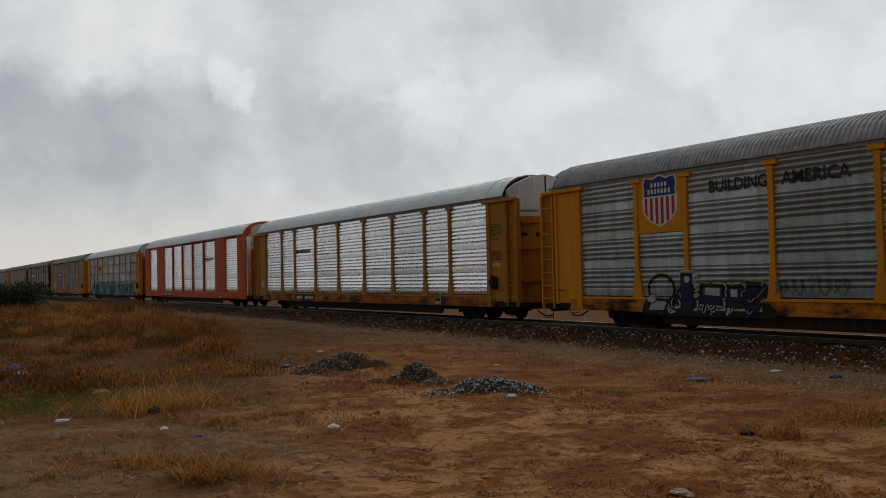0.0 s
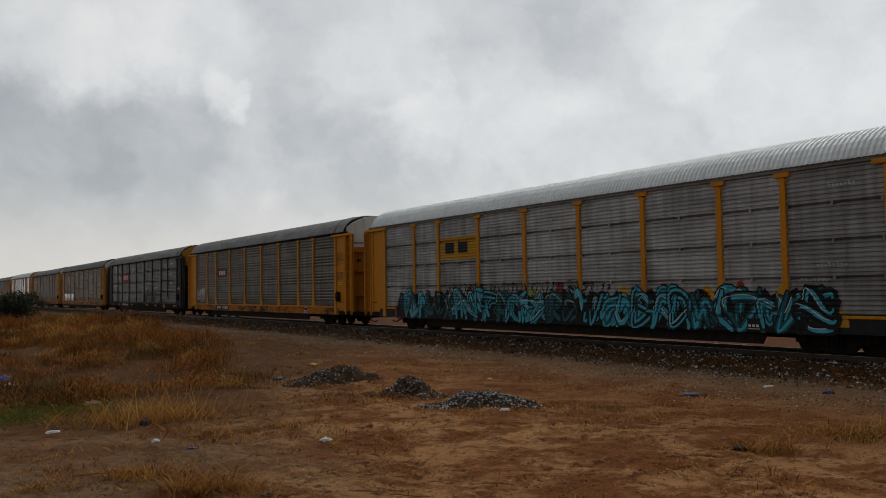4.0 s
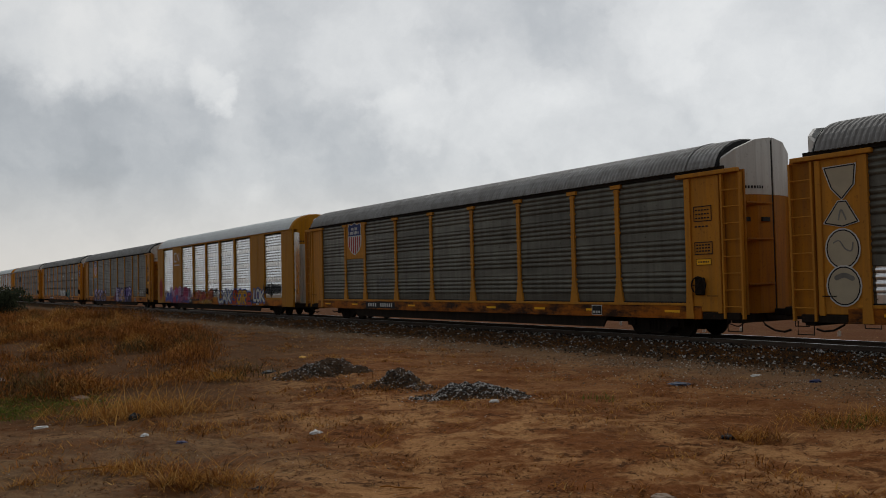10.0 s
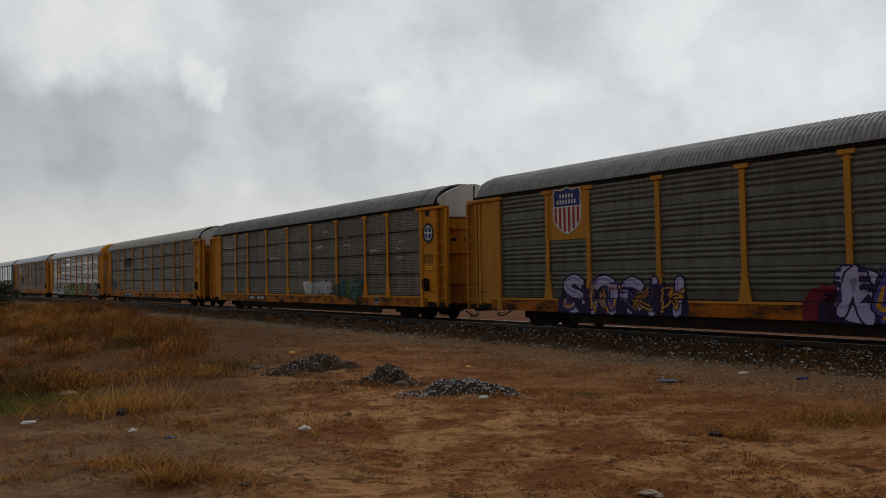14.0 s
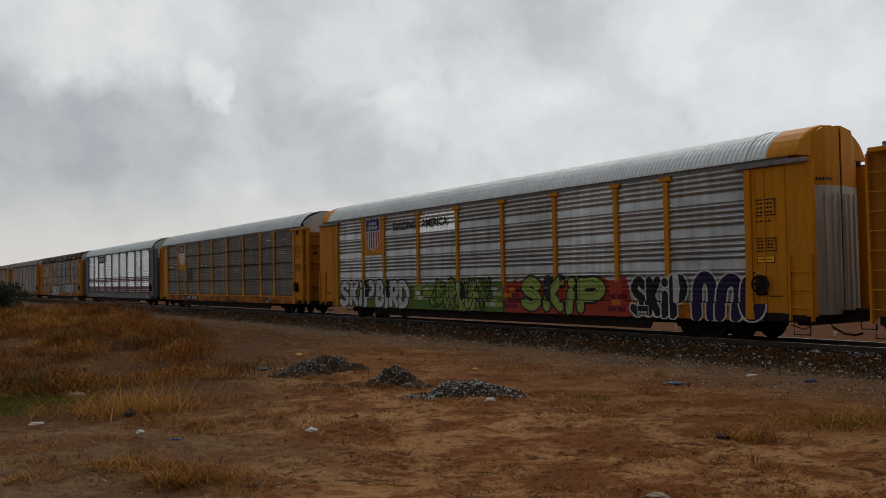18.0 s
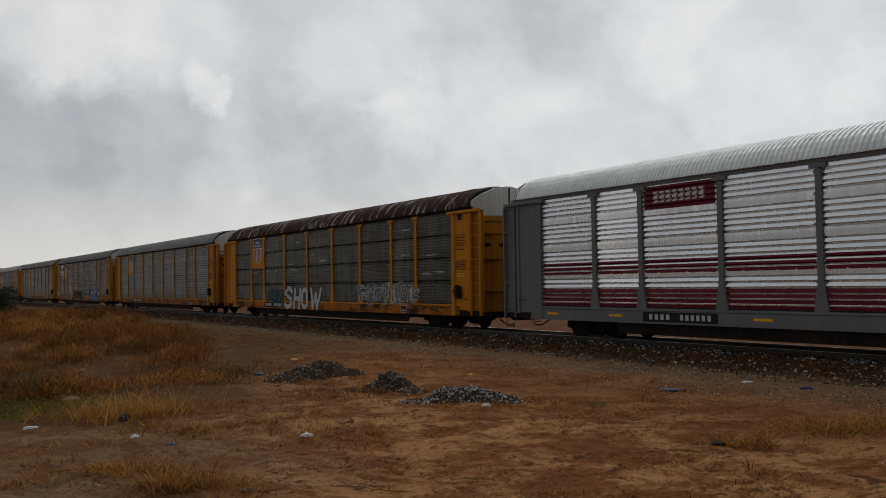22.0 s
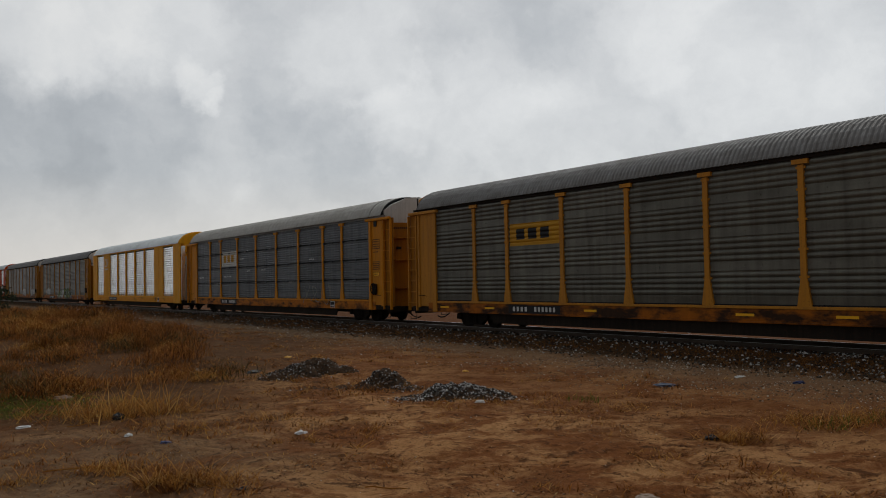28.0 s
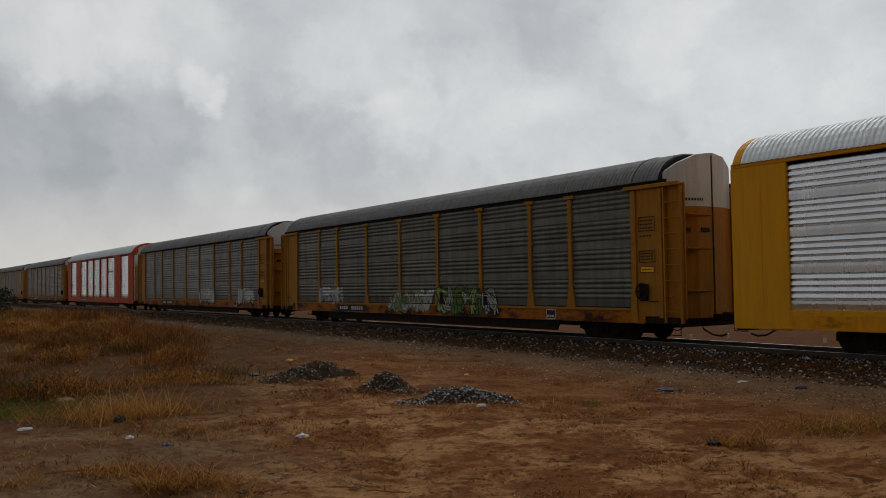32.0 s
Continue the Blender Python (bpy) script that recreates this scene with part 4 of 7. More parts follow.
def make_car(spec):
    style, kind = spec.get("style", "post"), spec.get("kind", "ribbed")
    paint, sheet, roof = M[spec.get("paint", "yellow")], M[spec["sheet"]], M[spec["roof"]]
    cap = M[spec.get("cap", "white")]
    car = tagged(new("autorack_car"), spec["label"], "railcar", "cars of the freight train")
    car.scale = (LONG, 1, 1.012)
    sheets = {}
    for s in (-1, 1):
        turn = 0 if s < 0 else math.pi

        def put(name, mesh, mat, x, label="", z=0.0, y=1.5):
            return part(name, mesh, mat, car, label, (x, s * y, z), turn)
        if style == "post":
            for i in range(9):
                a, b = EDGES[i], EDGES[i + 1]
                w = round(b - a - 0.06, 2)
                if i == 1 and spec.get("plate") and s < 0:
                    lo = spec.get("plate_z", 3.0)
                    put("emblem_plate", shared(("plate", w, lo), paint, lambda: boxed(-w / 2, w / 2, 0.0, 0.11, lo + 0.02, Z1)), paint, (a + b) / 2, "flat painted plate for an emblem")
                    put("side_panel", shared(("panel", w, kind, lo), sheet, lambda: panel_shape(w, kind, Z0, lo)), sheet, (a + b) / 2)
                else:
                    put("side_panel", shared(("panel", w, kind), sheet, lambda: panel_shape(w, kind)), sheet, (a + b) / 2)
            for p in POSTS:
                put("post", shared("post", paint, post_shape), paint, p)
            # end bays: frame post, plate, ladder recess
            for sg, e0, e1, lad in ((1, 11.9, 13.08, 13.46), (-1, 11.8, 13.08, 13.46)):
                lo_w = lad + 0.36 - e1
                put("end_post", shared("end_post", paint, lambda: prism(bmesh.new(), [(-0.12, 0.6), (0.16, 0.6), (0.12, 1.0), (0.12, 4.62), (-0.07, 4.62), (-0.07, 1.9)], -0.06, 0.08)), paint, sg * (e0 + 0.06))
                put("end_plate", shared(("end_plate", round(e1 - e0, 2)), paint, lambda: boxed(-(e1 - e0) / 2, (e1 - e0) / 2, -0.002, 0.08, 0.80, 4.64, chamfer=0.02)), paint, sg * (e0 + e1) / 2 if sg > 0 else sg * (e0 + e1) / 2)
                short = spec.get("modern", False)
                # ladder backing: the recess's shade is put into its paint colour
                back = paint if short else M[SHADED_GRIMY.get(spec.get("paint", "yellow"), spec.get("paint", "yellow"))]
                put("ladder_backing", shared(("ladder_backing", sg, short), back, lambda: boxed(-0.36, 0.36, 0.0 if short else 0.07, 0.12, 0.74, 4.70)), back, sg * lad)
                if not short:
                    put("inner_post", shared("inner_post", paint, lambda: boxed(-0.075, 0.075, -0.05, 0.04, 0.76, 4.62, chamfer=0.015)), paint, sg * (e1 - 0.08))
                if short:
                    for q in (0.28, 0.55):
                        put("stiffener", shared("end_stiffener", paint, lambda: boxed(-0.025, 0.025, -0.03, 0.0, 0.82, 4.55, chamfer=0.01)), paint, sg * (e0 + q))
                put("corner_casting", shared("corner_casting", M["deck"], lambda: boxed(-0.62, 0.62, 0.0, 0.14, 0.58, 0.79, chamfer=0.02)), M["deck"], sg * 12.98, "sooty corner casting")
                put("grab_iron", shared("grab_iron", M["iron"], lambda: tube(bmesh.new(), [(-0.16, 0.0, 0), (-0.16, -0.09, 0), (0.16, -0.09, 0), (0.16, 0.0, 0)], 0.014, 5)), M["iron"], sg * (e1 - 0.3), "dark grab iron", 1.25)
                put("corner_step", shared("corner_step", M["iron"], lambda: tube(bmesh.new(), [(-0.22, 0.0, 0.62), (-0.22, -0.03, 0.28), (0.22, -0.03, 0.28), (0.22, 0.0, 0.62)], 0.02, 6)), M["iron"], sg * lad, "iron corner step")
                rail = put("ladder", shared(("ladder", short), paint, lambda: ladder_shape(0.58, 2.3 if short else 4.62)), paint, sg * lad)
                for r in range(3 if short else 8):
                    part("rung", shared("rung", paint, lambda: rung_shape(0.58)), paint, rail, "", (0, 0, 0.95 + r * 0.46))
                beam = M["roof_grey"] if short else paint
                put("eave_beam", shared("eave_beam", beam, lambda: boxed(-1.05, 1.05, -0.10, 0.05, 4.64, 4.76, chamfer=0.015)), beam, sg * 12.66)
            put("eave_rail", shared("eave_rail", M[spec.get("eave", {"roof_light": "roof_grey", "roof_pale": "roof_grey"}.get(spec["roof"], "iron"))], lambda: boxed(-13.4, 13.2, 0.0, 0.08, 4.752, 4.87)), M[spec.get("eave", {"roof_light": "roof_grey", "roof_pale": "roof_grey"}.get(spec["roof"], "iron"))], 0.0)
        else:
            za, zb = 1.0, 4.80
            for a, b in BAYS:
                w = round(b - a - 0.16, 2)
                put("side_panel", shared(("panel", w, kind), sheet, lambda: panel_shape(w, kind)), sheet, (a + b) / 2, z=0.03, y=1.47)
            for a, b in ((-9.24, -7.13), (7.13, 9.24)):
                w = round(b - a + 0.14, 2)
                put("blank_panel", shared(("blank", w), paint, lambda: boxed(-w / 2, w / 2, -0.02, 0.08, 0.96, 4.86)), paint, (a + b) / 2)
                put("panel_seam", shared("panel_seam", paint, lambda: boxed(-0.015, 0.015, -0.034, -0.02, 1.0, 4.84)), paint, (a + b) / 2 + 0.1)
                for zz in (2.2, 3.4):
                    put("panel_bolts", shared("panel_bolts", M["iron"], lambda: [box(bx, q * 0.22 - 0.01, q * 0.22 + 0.01, -0.03, -0.02, -0.01, 0.01) for bx in [bmesh.new()] for q in (-3, -2, 1, 2)][-1]), M["iron"], (a + b) / 2, "row of small bolts", zz)
            for p in (-4.27, -1.41, 1.41, 4.27):
                put("post", shared("flush_post", paint, lambda: flush_post_shape(0.115, 0.96, 4.86)), paint, p)
            for sg, e0, e1 in ((1, 11.9, 13.5), (-1, 11.9, 13.55)):
                w = round(e1 - e0, 2)
                put("end_plate", shared(("flush_end", w), paint, lambda: boxed(-w / 2, w / 2, -0.026, 0.08, 0.55, 4.86, chamfer=0.02)), paint, sg * (e0 + e1) / 2)
                put("panel_seam", shared("end_seam", paint, lambda: boxed(-0.012, 0.012, -0.034, -0.02, 0.7, 4.8)), paint, sg * (e0 + 0.75))
            put("bottom_rail", shared("bottom_rail", paint, lambda: boxed(-11.9, 11.9, -0.012, 0.08, 0.957, 1.068)), paint, 0.0)
            put("top_rail", shared("top_rail", paint, lambda: boxed(-13.53, 13.48, -0.03, 0.08, 4.862, 4.99, chamfer=0.015)), paint, 0.0)
        put("side_sill", shared("side_sill", M[spec.get("sill", {"yellow": "sill", "dull": "sill_dark", "ochre": "sill_dark", "cn": "sill_cn", "cn_old": "sill"}.get(spec.get("paint", "yellow"), spec.get("paint", "yellow")))], lambda: box(boxed(-12.35, 12.35, -0.02, 0.14, 0.62, 0.955, chamfer=0.012), -12.35, 12.35, -0.05, 0.1, 0.585, 0.625)), M[spec.get("sill", {"yellow": "sill", "dull": "sill_dark", "ochre": "sill_dark", "cn": "sill_cn", "cn_old": "sill"}.get(spec.get("paint", "yellow"), spec.get("paint", "yellow")))], 0.0)
        if style == "post":
            # solid black strip stands in for the shadow line below the panels
            put("panel_gap", shared("panel_gap", M["seam"], lambda: boxed(-11.95, 11.98, -0.004, 0.05, 1.0385, 1.078)), M["seam"], 0.0, "black strip painting the shadow gap under the panels")
            put("bottom_chord", shared("bottom_chord", paint, lambda: boxed(-12.1, 12.1, -0.035, 0.1, 0.958, 1.038, chamfer=0.01)), paint, 0.0)
        amber = shared("reflector", M["amber"], lambda: boxed(-0.28, 0.28, -0.03, 0.0, 0.76, 0.83))
        for x in (-11.2, -8.3, -3.1, 2.6, 5.4, 8.0, 11.3):
            if spec.get("reflectors", False):
                put("reflector", amber, M["amber"], x, "amber reflective strip")
    # roof
    if style == "post":
        if spec.get("modern"):
            part("roof", shared("roof_short", roof, lambda: roof_shape(-12.75, 12.6)), roof, car, "corrugated sheet roof")
            for sg in (1, -1):
                part("roof_end", shared("roof_cap_post", paint, lambda: roof_end_shape(12.6, 13.5)), paint, car, "painted roof end", (0, 0, 0), 0 if sg > 0 else math.pi)
        else:
            part("roof", shared("roof", roof, lambda: roof_shape(-13.05, 13.0)), roof, car, "corrugated sheet roof")
            for sg in (1, -1):
                part("roof_edge", shared("roof_edge", M["seam"], lambda: roof_end_shape(13.0, 13.07)), M["seam"], car, "dark rim at the roof's end", (0 if sg > 0 else -0.05, 0, 0), 0 if sg > 0 else math.pi)
        part("roof_seam", shared("roof_seam", roof, lambda: roof_shape(11.9, 11.98, 0.3, 0.05)), roof, car)
    else:
        for sg in (1, -1):
            for sd in (-1, 1):
                post = part("door_post", shared(("door_post", sg, sd), M["panel_bright"], lambda: boxed(13.38 if sg > 0 else -13.30, 13.60 if sg > 0 else -13.16, sd * 1.12, sd * 1.44, 0.8, 4.75, chamfer=0.03)), M["panel_bright"], car, "bright galvanised door post")
                for z in (1.5, 2.9, 4.1):
                    part("hinge", shared(("hinge", sg, sd), M["iron"], lambda: boxed(13.44 if sg > 0 else -13.28, 13.54 if sg > 0 else -13.2, sd * 1.40, sd * 1.47, -0.05, 0.05)), M["iron"], post, "dark hinge", (0, 0, z))
        part("roof", shared("roof_flush", roof, lambda: roof_shape(-13.2, 13.2)), roof, car, "corrugated sheet roof", (0, 0, 0.11))
        endcap = M[spec.get("roof_end", spec.get("paint", "yellow"))]
        for sg in (1, -1):
            part("roof_end", shared("roof_cap", endcap, lambda: roof_end_shape(13.2, 13.47)), endcap, car, "", (0, 0, 0.11), 0 if sg > 0 else math.pi)
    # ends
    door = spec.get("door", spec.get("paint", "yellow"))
    # doors take the copy with the shade between cars painted in
    door = M[SHADED_GRIMY.get(door, door)]
    split = spec.get("split", 4.05)
    for sg in (1, -1):
        for sd in (-1, 1):
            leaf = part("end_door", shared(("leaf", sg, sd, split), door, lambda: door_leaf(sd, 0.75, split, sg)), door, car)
            part("door_head", shared(("head", sg, sd, split), cap, lambda: door_leaf(sd, split + 0.005, 5.0, sg, True)), cap, leaf)
        if style != "post" or spec.get("modern"):
            # pressed uprights on the flat doors
            for x, y in ((13.24, 1.32), (13.52, 0.94), (13.64, 0.66), (13.68, 0.36), (13.70, 0.14)):
                for sd in (-1, 1):
                    part("door_rib", shared(("upright", x, sg, sd), door, lambda: boxed(sg * (x - 0.02), sg * (x + 0.045), sd * (y - 0.03), sd * (y + 0.03), 0.85, split - 0.05, chamfer=0.012)), door, car)
        elif sg > 0:
            for z0, z1, y0, y1 in ((3.30, 3.42, -1.05, -0.72), (3.30, 3.42, -0.5, -0.15)):
                part("door_slot", shared(("slot", y0), M["seam"], lambda: boxed(13.30 if y0 < -0.7 else 13.6, 13.56 if y0 < -0.7 else 13.70, y0, y1, z0, z1)), M["seam"], car, "dark slot in the end door")
            for z in (1.5, 2.75, 3.75):
                part("door_rib", shared(("door_rib", z), door, lambda: prism(bmesh.new(), [(13.44, z), (13.66, z), (13.72, z + 0.05), (13.72, z + 0.09), (13.44, z + 0.09)], -1.18, -0.06)), door, car)
        part("door_seam", shared(("door_seam", sg), M["seam"], lambda: boxed(sg * 13.55, sg * 13.68, -0.04, 0.04, 0.8, 5.6)), M["seam"], car)
        marks_bm = bars(-1.25, -0.35, 4.22, 4.30, 10, 0.35)
        for v in marks_bm.verts:
            yy = v.co.x
            v.co = (sg * (float(np.interp(-yy, (0.045, 0.62, 1.20, 1.47), (13.70, 13.64, 13.42, 13.02))) + 0.006), yy * sg, v.co.z)
        part("stencil", marks_bm, M["decal_black"], car, "small stencil bars")
        part("coupler", shared("coupler", M["iron"], coupler_shape), M["iron"], car, "", (sg * 13.5, 0, 0), 0 if sg > 0 else math.pi)
        part("air_hose", shared("air_hose", M["iron"], hose_shape), M["iron"], car, "", (sg * 13.5, 0, 0), 0 if sg > 0 else math.pi)
        part("end_sill", shared(("end_sill", sg), M["deck"], lambda: boxed(sg * 13.25, sg * 13.55, -1.42, 1.42, 0.50, 0.76, chamfer=0.02)), M["deck"], car)
    part("floor_deck", shared("floor_deck", M["deck"], lambda: boxed(-13.3, 13.3, -1.36, 1.36, 0.78, 0.90)), M["deck"], car)
    part("centre_sill", shared("centre_sill", M["deck"], lambda: box(boxed(-12.9, 12.9, -0.28, 0.28, 0.62, 0.78), -7.6, 7.8, -0.28, 0.28, 0.36, 0.62)), M["deck"], car)
    for s in (-1, 1):
        part("belly_sill", shared("belly_sill", M["deck"], lambda: prism(bmesh.new(), [(-8.4, 0.60), (-8.2, 0.24), (8.4, 0.24), (8.6, 0.60)], -0.03, 0.03)), M["deck"], car, "", (0, s * 1.42, 0))
    if style == "post":
        part("brake_wheel", shared("brake_wheel", M["iron"], brake_wheel_shape), M["iron"], car, "dark brake wheel and housing", (12.35, -1.5, 1.55))
    part("brake_tank", shared("brake_tank", M["deck"], lambda: tube(bmesh.new(), [(-0.7, -0.8, 0.5), (-0.62, -0.8, 0.5), (0.62, -0.8, 0.5), (0.7, -0.8, 0.5)], [0.1, 0.18, 0.18, 0.1], 12)), M["deck"], car, "", (3.5, 0, 0))
    wheels = bogie(car, -9.85) + bogie(car, 10.25)
    # reporting plate with plain bars
    if spec.get("number", True):
        bm = bmesh.new()
        nx = spec.get("number_x", -7.2)
        rect(bm, nx, nx + 2.7, 0.64, 0.93)
        part("number_plate", conform(lifted(bm, 0.014), None, False), M["decal_black"], car, "black plate with white bars")
        row = bars(nx + 0.25, nx + 1.1, 0.71, 0.87, 4, 0.42)
        for i in range(6):
            rect(row, nx + 1.4 + i * 0.19, nx + 1.4 + i * 0.19 + 0.11, 0.71, 0.87)
        part("lettering", conform(lifted(row, 0.018), None, False), M["decal_white"], car, "white number bars")
    patch(car, None, 8.0, 8.46, 0.63, 0.945, "decal_white", "white-edged placard on the sill", lift=0.034)
    placard = patch(car, None, 8.025, 8.435, 0.655, 0.92, "decal_black", "black field of the placard", lift=0.038)
    part("stencil", conform(lifted(bars(8.06, 8.42, 0.69, 0.76, 3, 0.3), 0.042), None, False), M["decal_white"], placard, "white bars on the placard")
    if spec.get("mark"):
        marks(car, 5.6, 6.8, 0.68, 0.88, 3, spec["mark"], label="lettering bars on the sill")
    marks(car, 12.2, 12.7, 3.2, 3.24, 4, "decal_black", label="small stencil bars", name="stencil")
    for z0, z1 in ((3.36, 3.80), (2.42, 2.78)):
        frame_bm = bmesh.new()
        for xa, xb, za, zb in ((12.18, 12.8, z0, z0 + 0.025), (12.18, 12.8, z1 - 0.025, z1), (12.18, 12.205, z0, z1), (12.775, 12.8, z0, z1)):
            rect(frame_bm, xa, xb, za, zb)
        for r in range(3):
            for q in range(5):
                rect(frame_bm, 12.24 + q * 0.1, 12.31 + q * 0.1, z0 + 0.08 + r * (z1 - z0 - 0.1) / 3, z0 + 0.08 + r * (z1 - z0 - 0.1) / 3 + 0.04)
        part("stencil", conform(lifted(frame_bm, 0.012), None, False), M["decal_black"], car, "framed stencil notice as bars")
    if kind == "sheets":
        part("notch", shared("notch", M["seam"], lambda: boxed(12.3, 12.55, -1.53, -1.5, 4.38, 4.62)), M["seam"], car, "dark notch in the end plate")
    if spec.get("paint") not in ("grey", "orange"):
        patch(car, None, 12.22, 12.74, 2.12, 2.30, "seam", "dark edge of a small yellow notice", lift=0.010)
        notice = patch(car, None, 12.235, 12.725, 2.135, 2.285, "amber", "small yellow notice", lift=0.012)
        part("lettering", conform(lifted(bars(12.28, 12.68, 2.19, 2.23, 7, 0.35), 0.015), None, False), M["decal_black"], notice, "dark bars on the notice")
    for extra in spec.get("extras", ()):
        extra(car, kind if style == "post" else "flush")
    return car, wheels


# ---- the train, from the first car seen to the last ----
def up_shield(c, k):
    shield(c, -8.22, 4.0, 1.3, 1.42)


def blank_shield(c, k):
    shield(c, -8.22, 4.0, 1.3, 1.42, False)


def slogan(c, k):
    part("lettering", conform(lifted(lettering("BUILDING", -6.36, -4.46, 4.04, 4.40, 0.012), 0.004), k, False, -1.5, 0.15), M["decal_black"], c, "black block lettering")
    part("lettering", conform(lifted(lettering("AMERICA", -4.04, -2.12, 4.04, 4.40, 0.012), 0.004), k, False, -1.5, 0.15), M["decal_black"], c, "black block lettering")


def box_sign(x0, x1, z0, z1, field, ink, n, label):
    def lay(c, k):
        patch(c, k, x0, x1, z0, z1, field, label)
        w, h = x1 - x0, z1 - z0
        marks(c, x0 + w * 0.14, x1 - w * 0.12, z0 + h * 0.28, z1 - h * 0.24, n, ink, k, "emblem as plain bars", "emblem")
    return lay


def flush_sign(mat, under=True):
    def lay(c, k):
        y = -1.52
        bm = bmesh.new()
        # two linked rounded letters as plain strokes
        for i, (p, q, b) in enumerate((((-8.75, 4.44), (-8.28, 4.44), 0.0), ((-8.75, 3.80), (-8.28, 3.80), 0.0), ((-8.85, 4.34), (-8.85, 3.90), 0.0), ((-8.88, 4.30), (-8.72, 4.46), 0.0), ((-8.88, 3.94), (-8.72, 3.78), 0.0),
                                       ((-8.12, 3.75), (-8.12, 4.40), 0.0), ((-8.13, 4.42), (-7.62, 3.82), 0.0), ((-7.62, 3.80), (-7.62, 4.50), 0.0))):
            stroke(bm, p, q, b, 0.11, 0.11, 0.001 * i, 2)
        part("emblem", conform(bm, None, False, y), M[mat], c, "white stroke emblem")
        if under:
            part("lettering", conform(lifted(bars(-8.88, -7.58, 3.46, 3.58, 9, 0.3), 0.002), None, False, y), M[mat], c, "white lettering bars")
    return lay


def badge(c, k):
    """A round cross emblem on the front end plate."""
    for r, mat, lift in ((0.40, "decal_black", 0.014), (0.30, "decal_white", 0.018), (0.26, "decal_blue", 0.022)):
        bm = bmesh.new()
        poly(bm, [(12.5 + r * math.cos(a), 3.68 + r * math.sin(a) * 1.05) for a in np.linspace(0, 2 * math.pi, 25)[:-1]], lift)
        part("emblem", conform(bm, None, False), M[mat], c, "round cross emblem")
    bm = bmesh.new()
    rect(bm, 12.25, 12.75, 3.64, 3.72, 0.026)
    rect(bm, 12.46, 12.54, 3.43, 3.93, 0.028)
    part("emblem", conform(bm, None, False), M["decal_white"], c, "white cross")


def stripes(c, k):
    for z0, z1 in ((1.08, 1.17), (1.22, 1.32), (1.37, 1.47), (1.52, 1.62), (2.10, 2.20), (2.25, 2.35), (2.40, 2.50)):
        bm = bmesh.new()
        for a, b in zip(EDGES, EDGES[1:]):
            rect(bm, a + 0.12, b - 0.12, z0, z1)
        part("stripe", conform(bm, k, False), M["maroon"], c, "maroon stripe along the panels")


def slab_word(c, k):
    patch(c, k, -11.95, -9.5, 3.78, 4.62, "panel_silver", "pale painted slogan field")
    patch(c, k, -11.95, -9.5, 3.05, 3.68, "panel_silver", "pale painted slogan field")
    part("lettering", conform(lifted(lettering("We will", -11.8, -9.55, 3.92, 4.5, 0.015), 0.006), k, False, -1.5, 0.2), M["decal_black"], c, "black slogan lettering")
    part("lettering", conform(lifted(lettering("deliver", -11.8, -9.75, 3.08, 3.66, 0.015), 0.006), k, False, -1.5, 0.2), M["decal_black"], c, "black slogan lettering")


def clean_patches(c, k):
    for a, b in zip(EDGES[:3], EDGES[1:4]):
        patch(c, k, a + 0.14, b - 0.14, 1.05, 1.95, "panel_bright", "cleaned silver lower half of a panel")


def bright_words(c, k):
    flush_sign("decal_white")(c, k)
    scribble(c, k, -11.7, -10.5, 1.1, 1.6, "maroon", 80, 8, 0.05)
    wild_piece(c, k, -11.2, -10.0, 0.7, 1.4, ["blue", "purple"], None, 79, 3.4, "purple")
    wild_piece(c, k, -10.2, -5.2, 0.6, 1.15, ["blue", "pink", "purple"], None, 88, 3.2, "maroon")
    wild_piece(c, k, -10.2, -4.7, 0.85, 1.75, ["pink", "pink", "lilac"], None, 81, 3.4, "maroon", "decal_white", 1.3)
    cloud(c, k, -4.4, 0.0, 0.8, 1.45, "seam", 82)
    wild_piece(c, k, -4.3, -0.3, 0.85, 1.55, ["red", "flame", "red"], None, 83, 3.2)
    wild_piece(c, k, -2.8, -0.1, 0.58, 0.98, ["decal_yellow"], None, 84, 3.0)
    scribble(c, k, -0.2, 1.0, 1.0, 1.75, "decal_black", 89, 6, 0.07)
    block_piece(c, k, "CAK", ((1.1, 1.95), (1.95, 2.85), (2.75, 3.65)), 0.66, 1.55, "decal_white", "decal_black", 91, 0.17, 0.09, None, "blue")
    block_piece(c, k, "S", ((3.75, 4.75),), 0.58, 1.6, "red", "decal_black", 92, 0.22, 0.09, None, "blue")
    block_piece(c, k, "OR", ((4.7, 5.5), (5.45, 6.4)), 0.56, 1.6, "decal_yellow", "decal_black", 93, 0.21, 0.09, None, "blue")
    block_piece(c, k, "E", ((6.35, 7.25),), 0.58, 1.45, "red", "decal_black", 94, 0.19, 0.09, None, "blue")
    block_piece(c, k, "LOK", ((7.5, 8.1), (8.05, 8.7), (8.65, 9.4)), 0.78, 1.6, "decal_white", "decal_black", 95, 0.16, 0.08, None, "blue")
    scribble(c, k, 9.2, 11.7, 1.2, 1.9, "decal_black", 86, 30, 0.06)
    scribble(c, k, -12.9, -12.1, 0.8, 2.5, "red", 87, 14, 0.1)


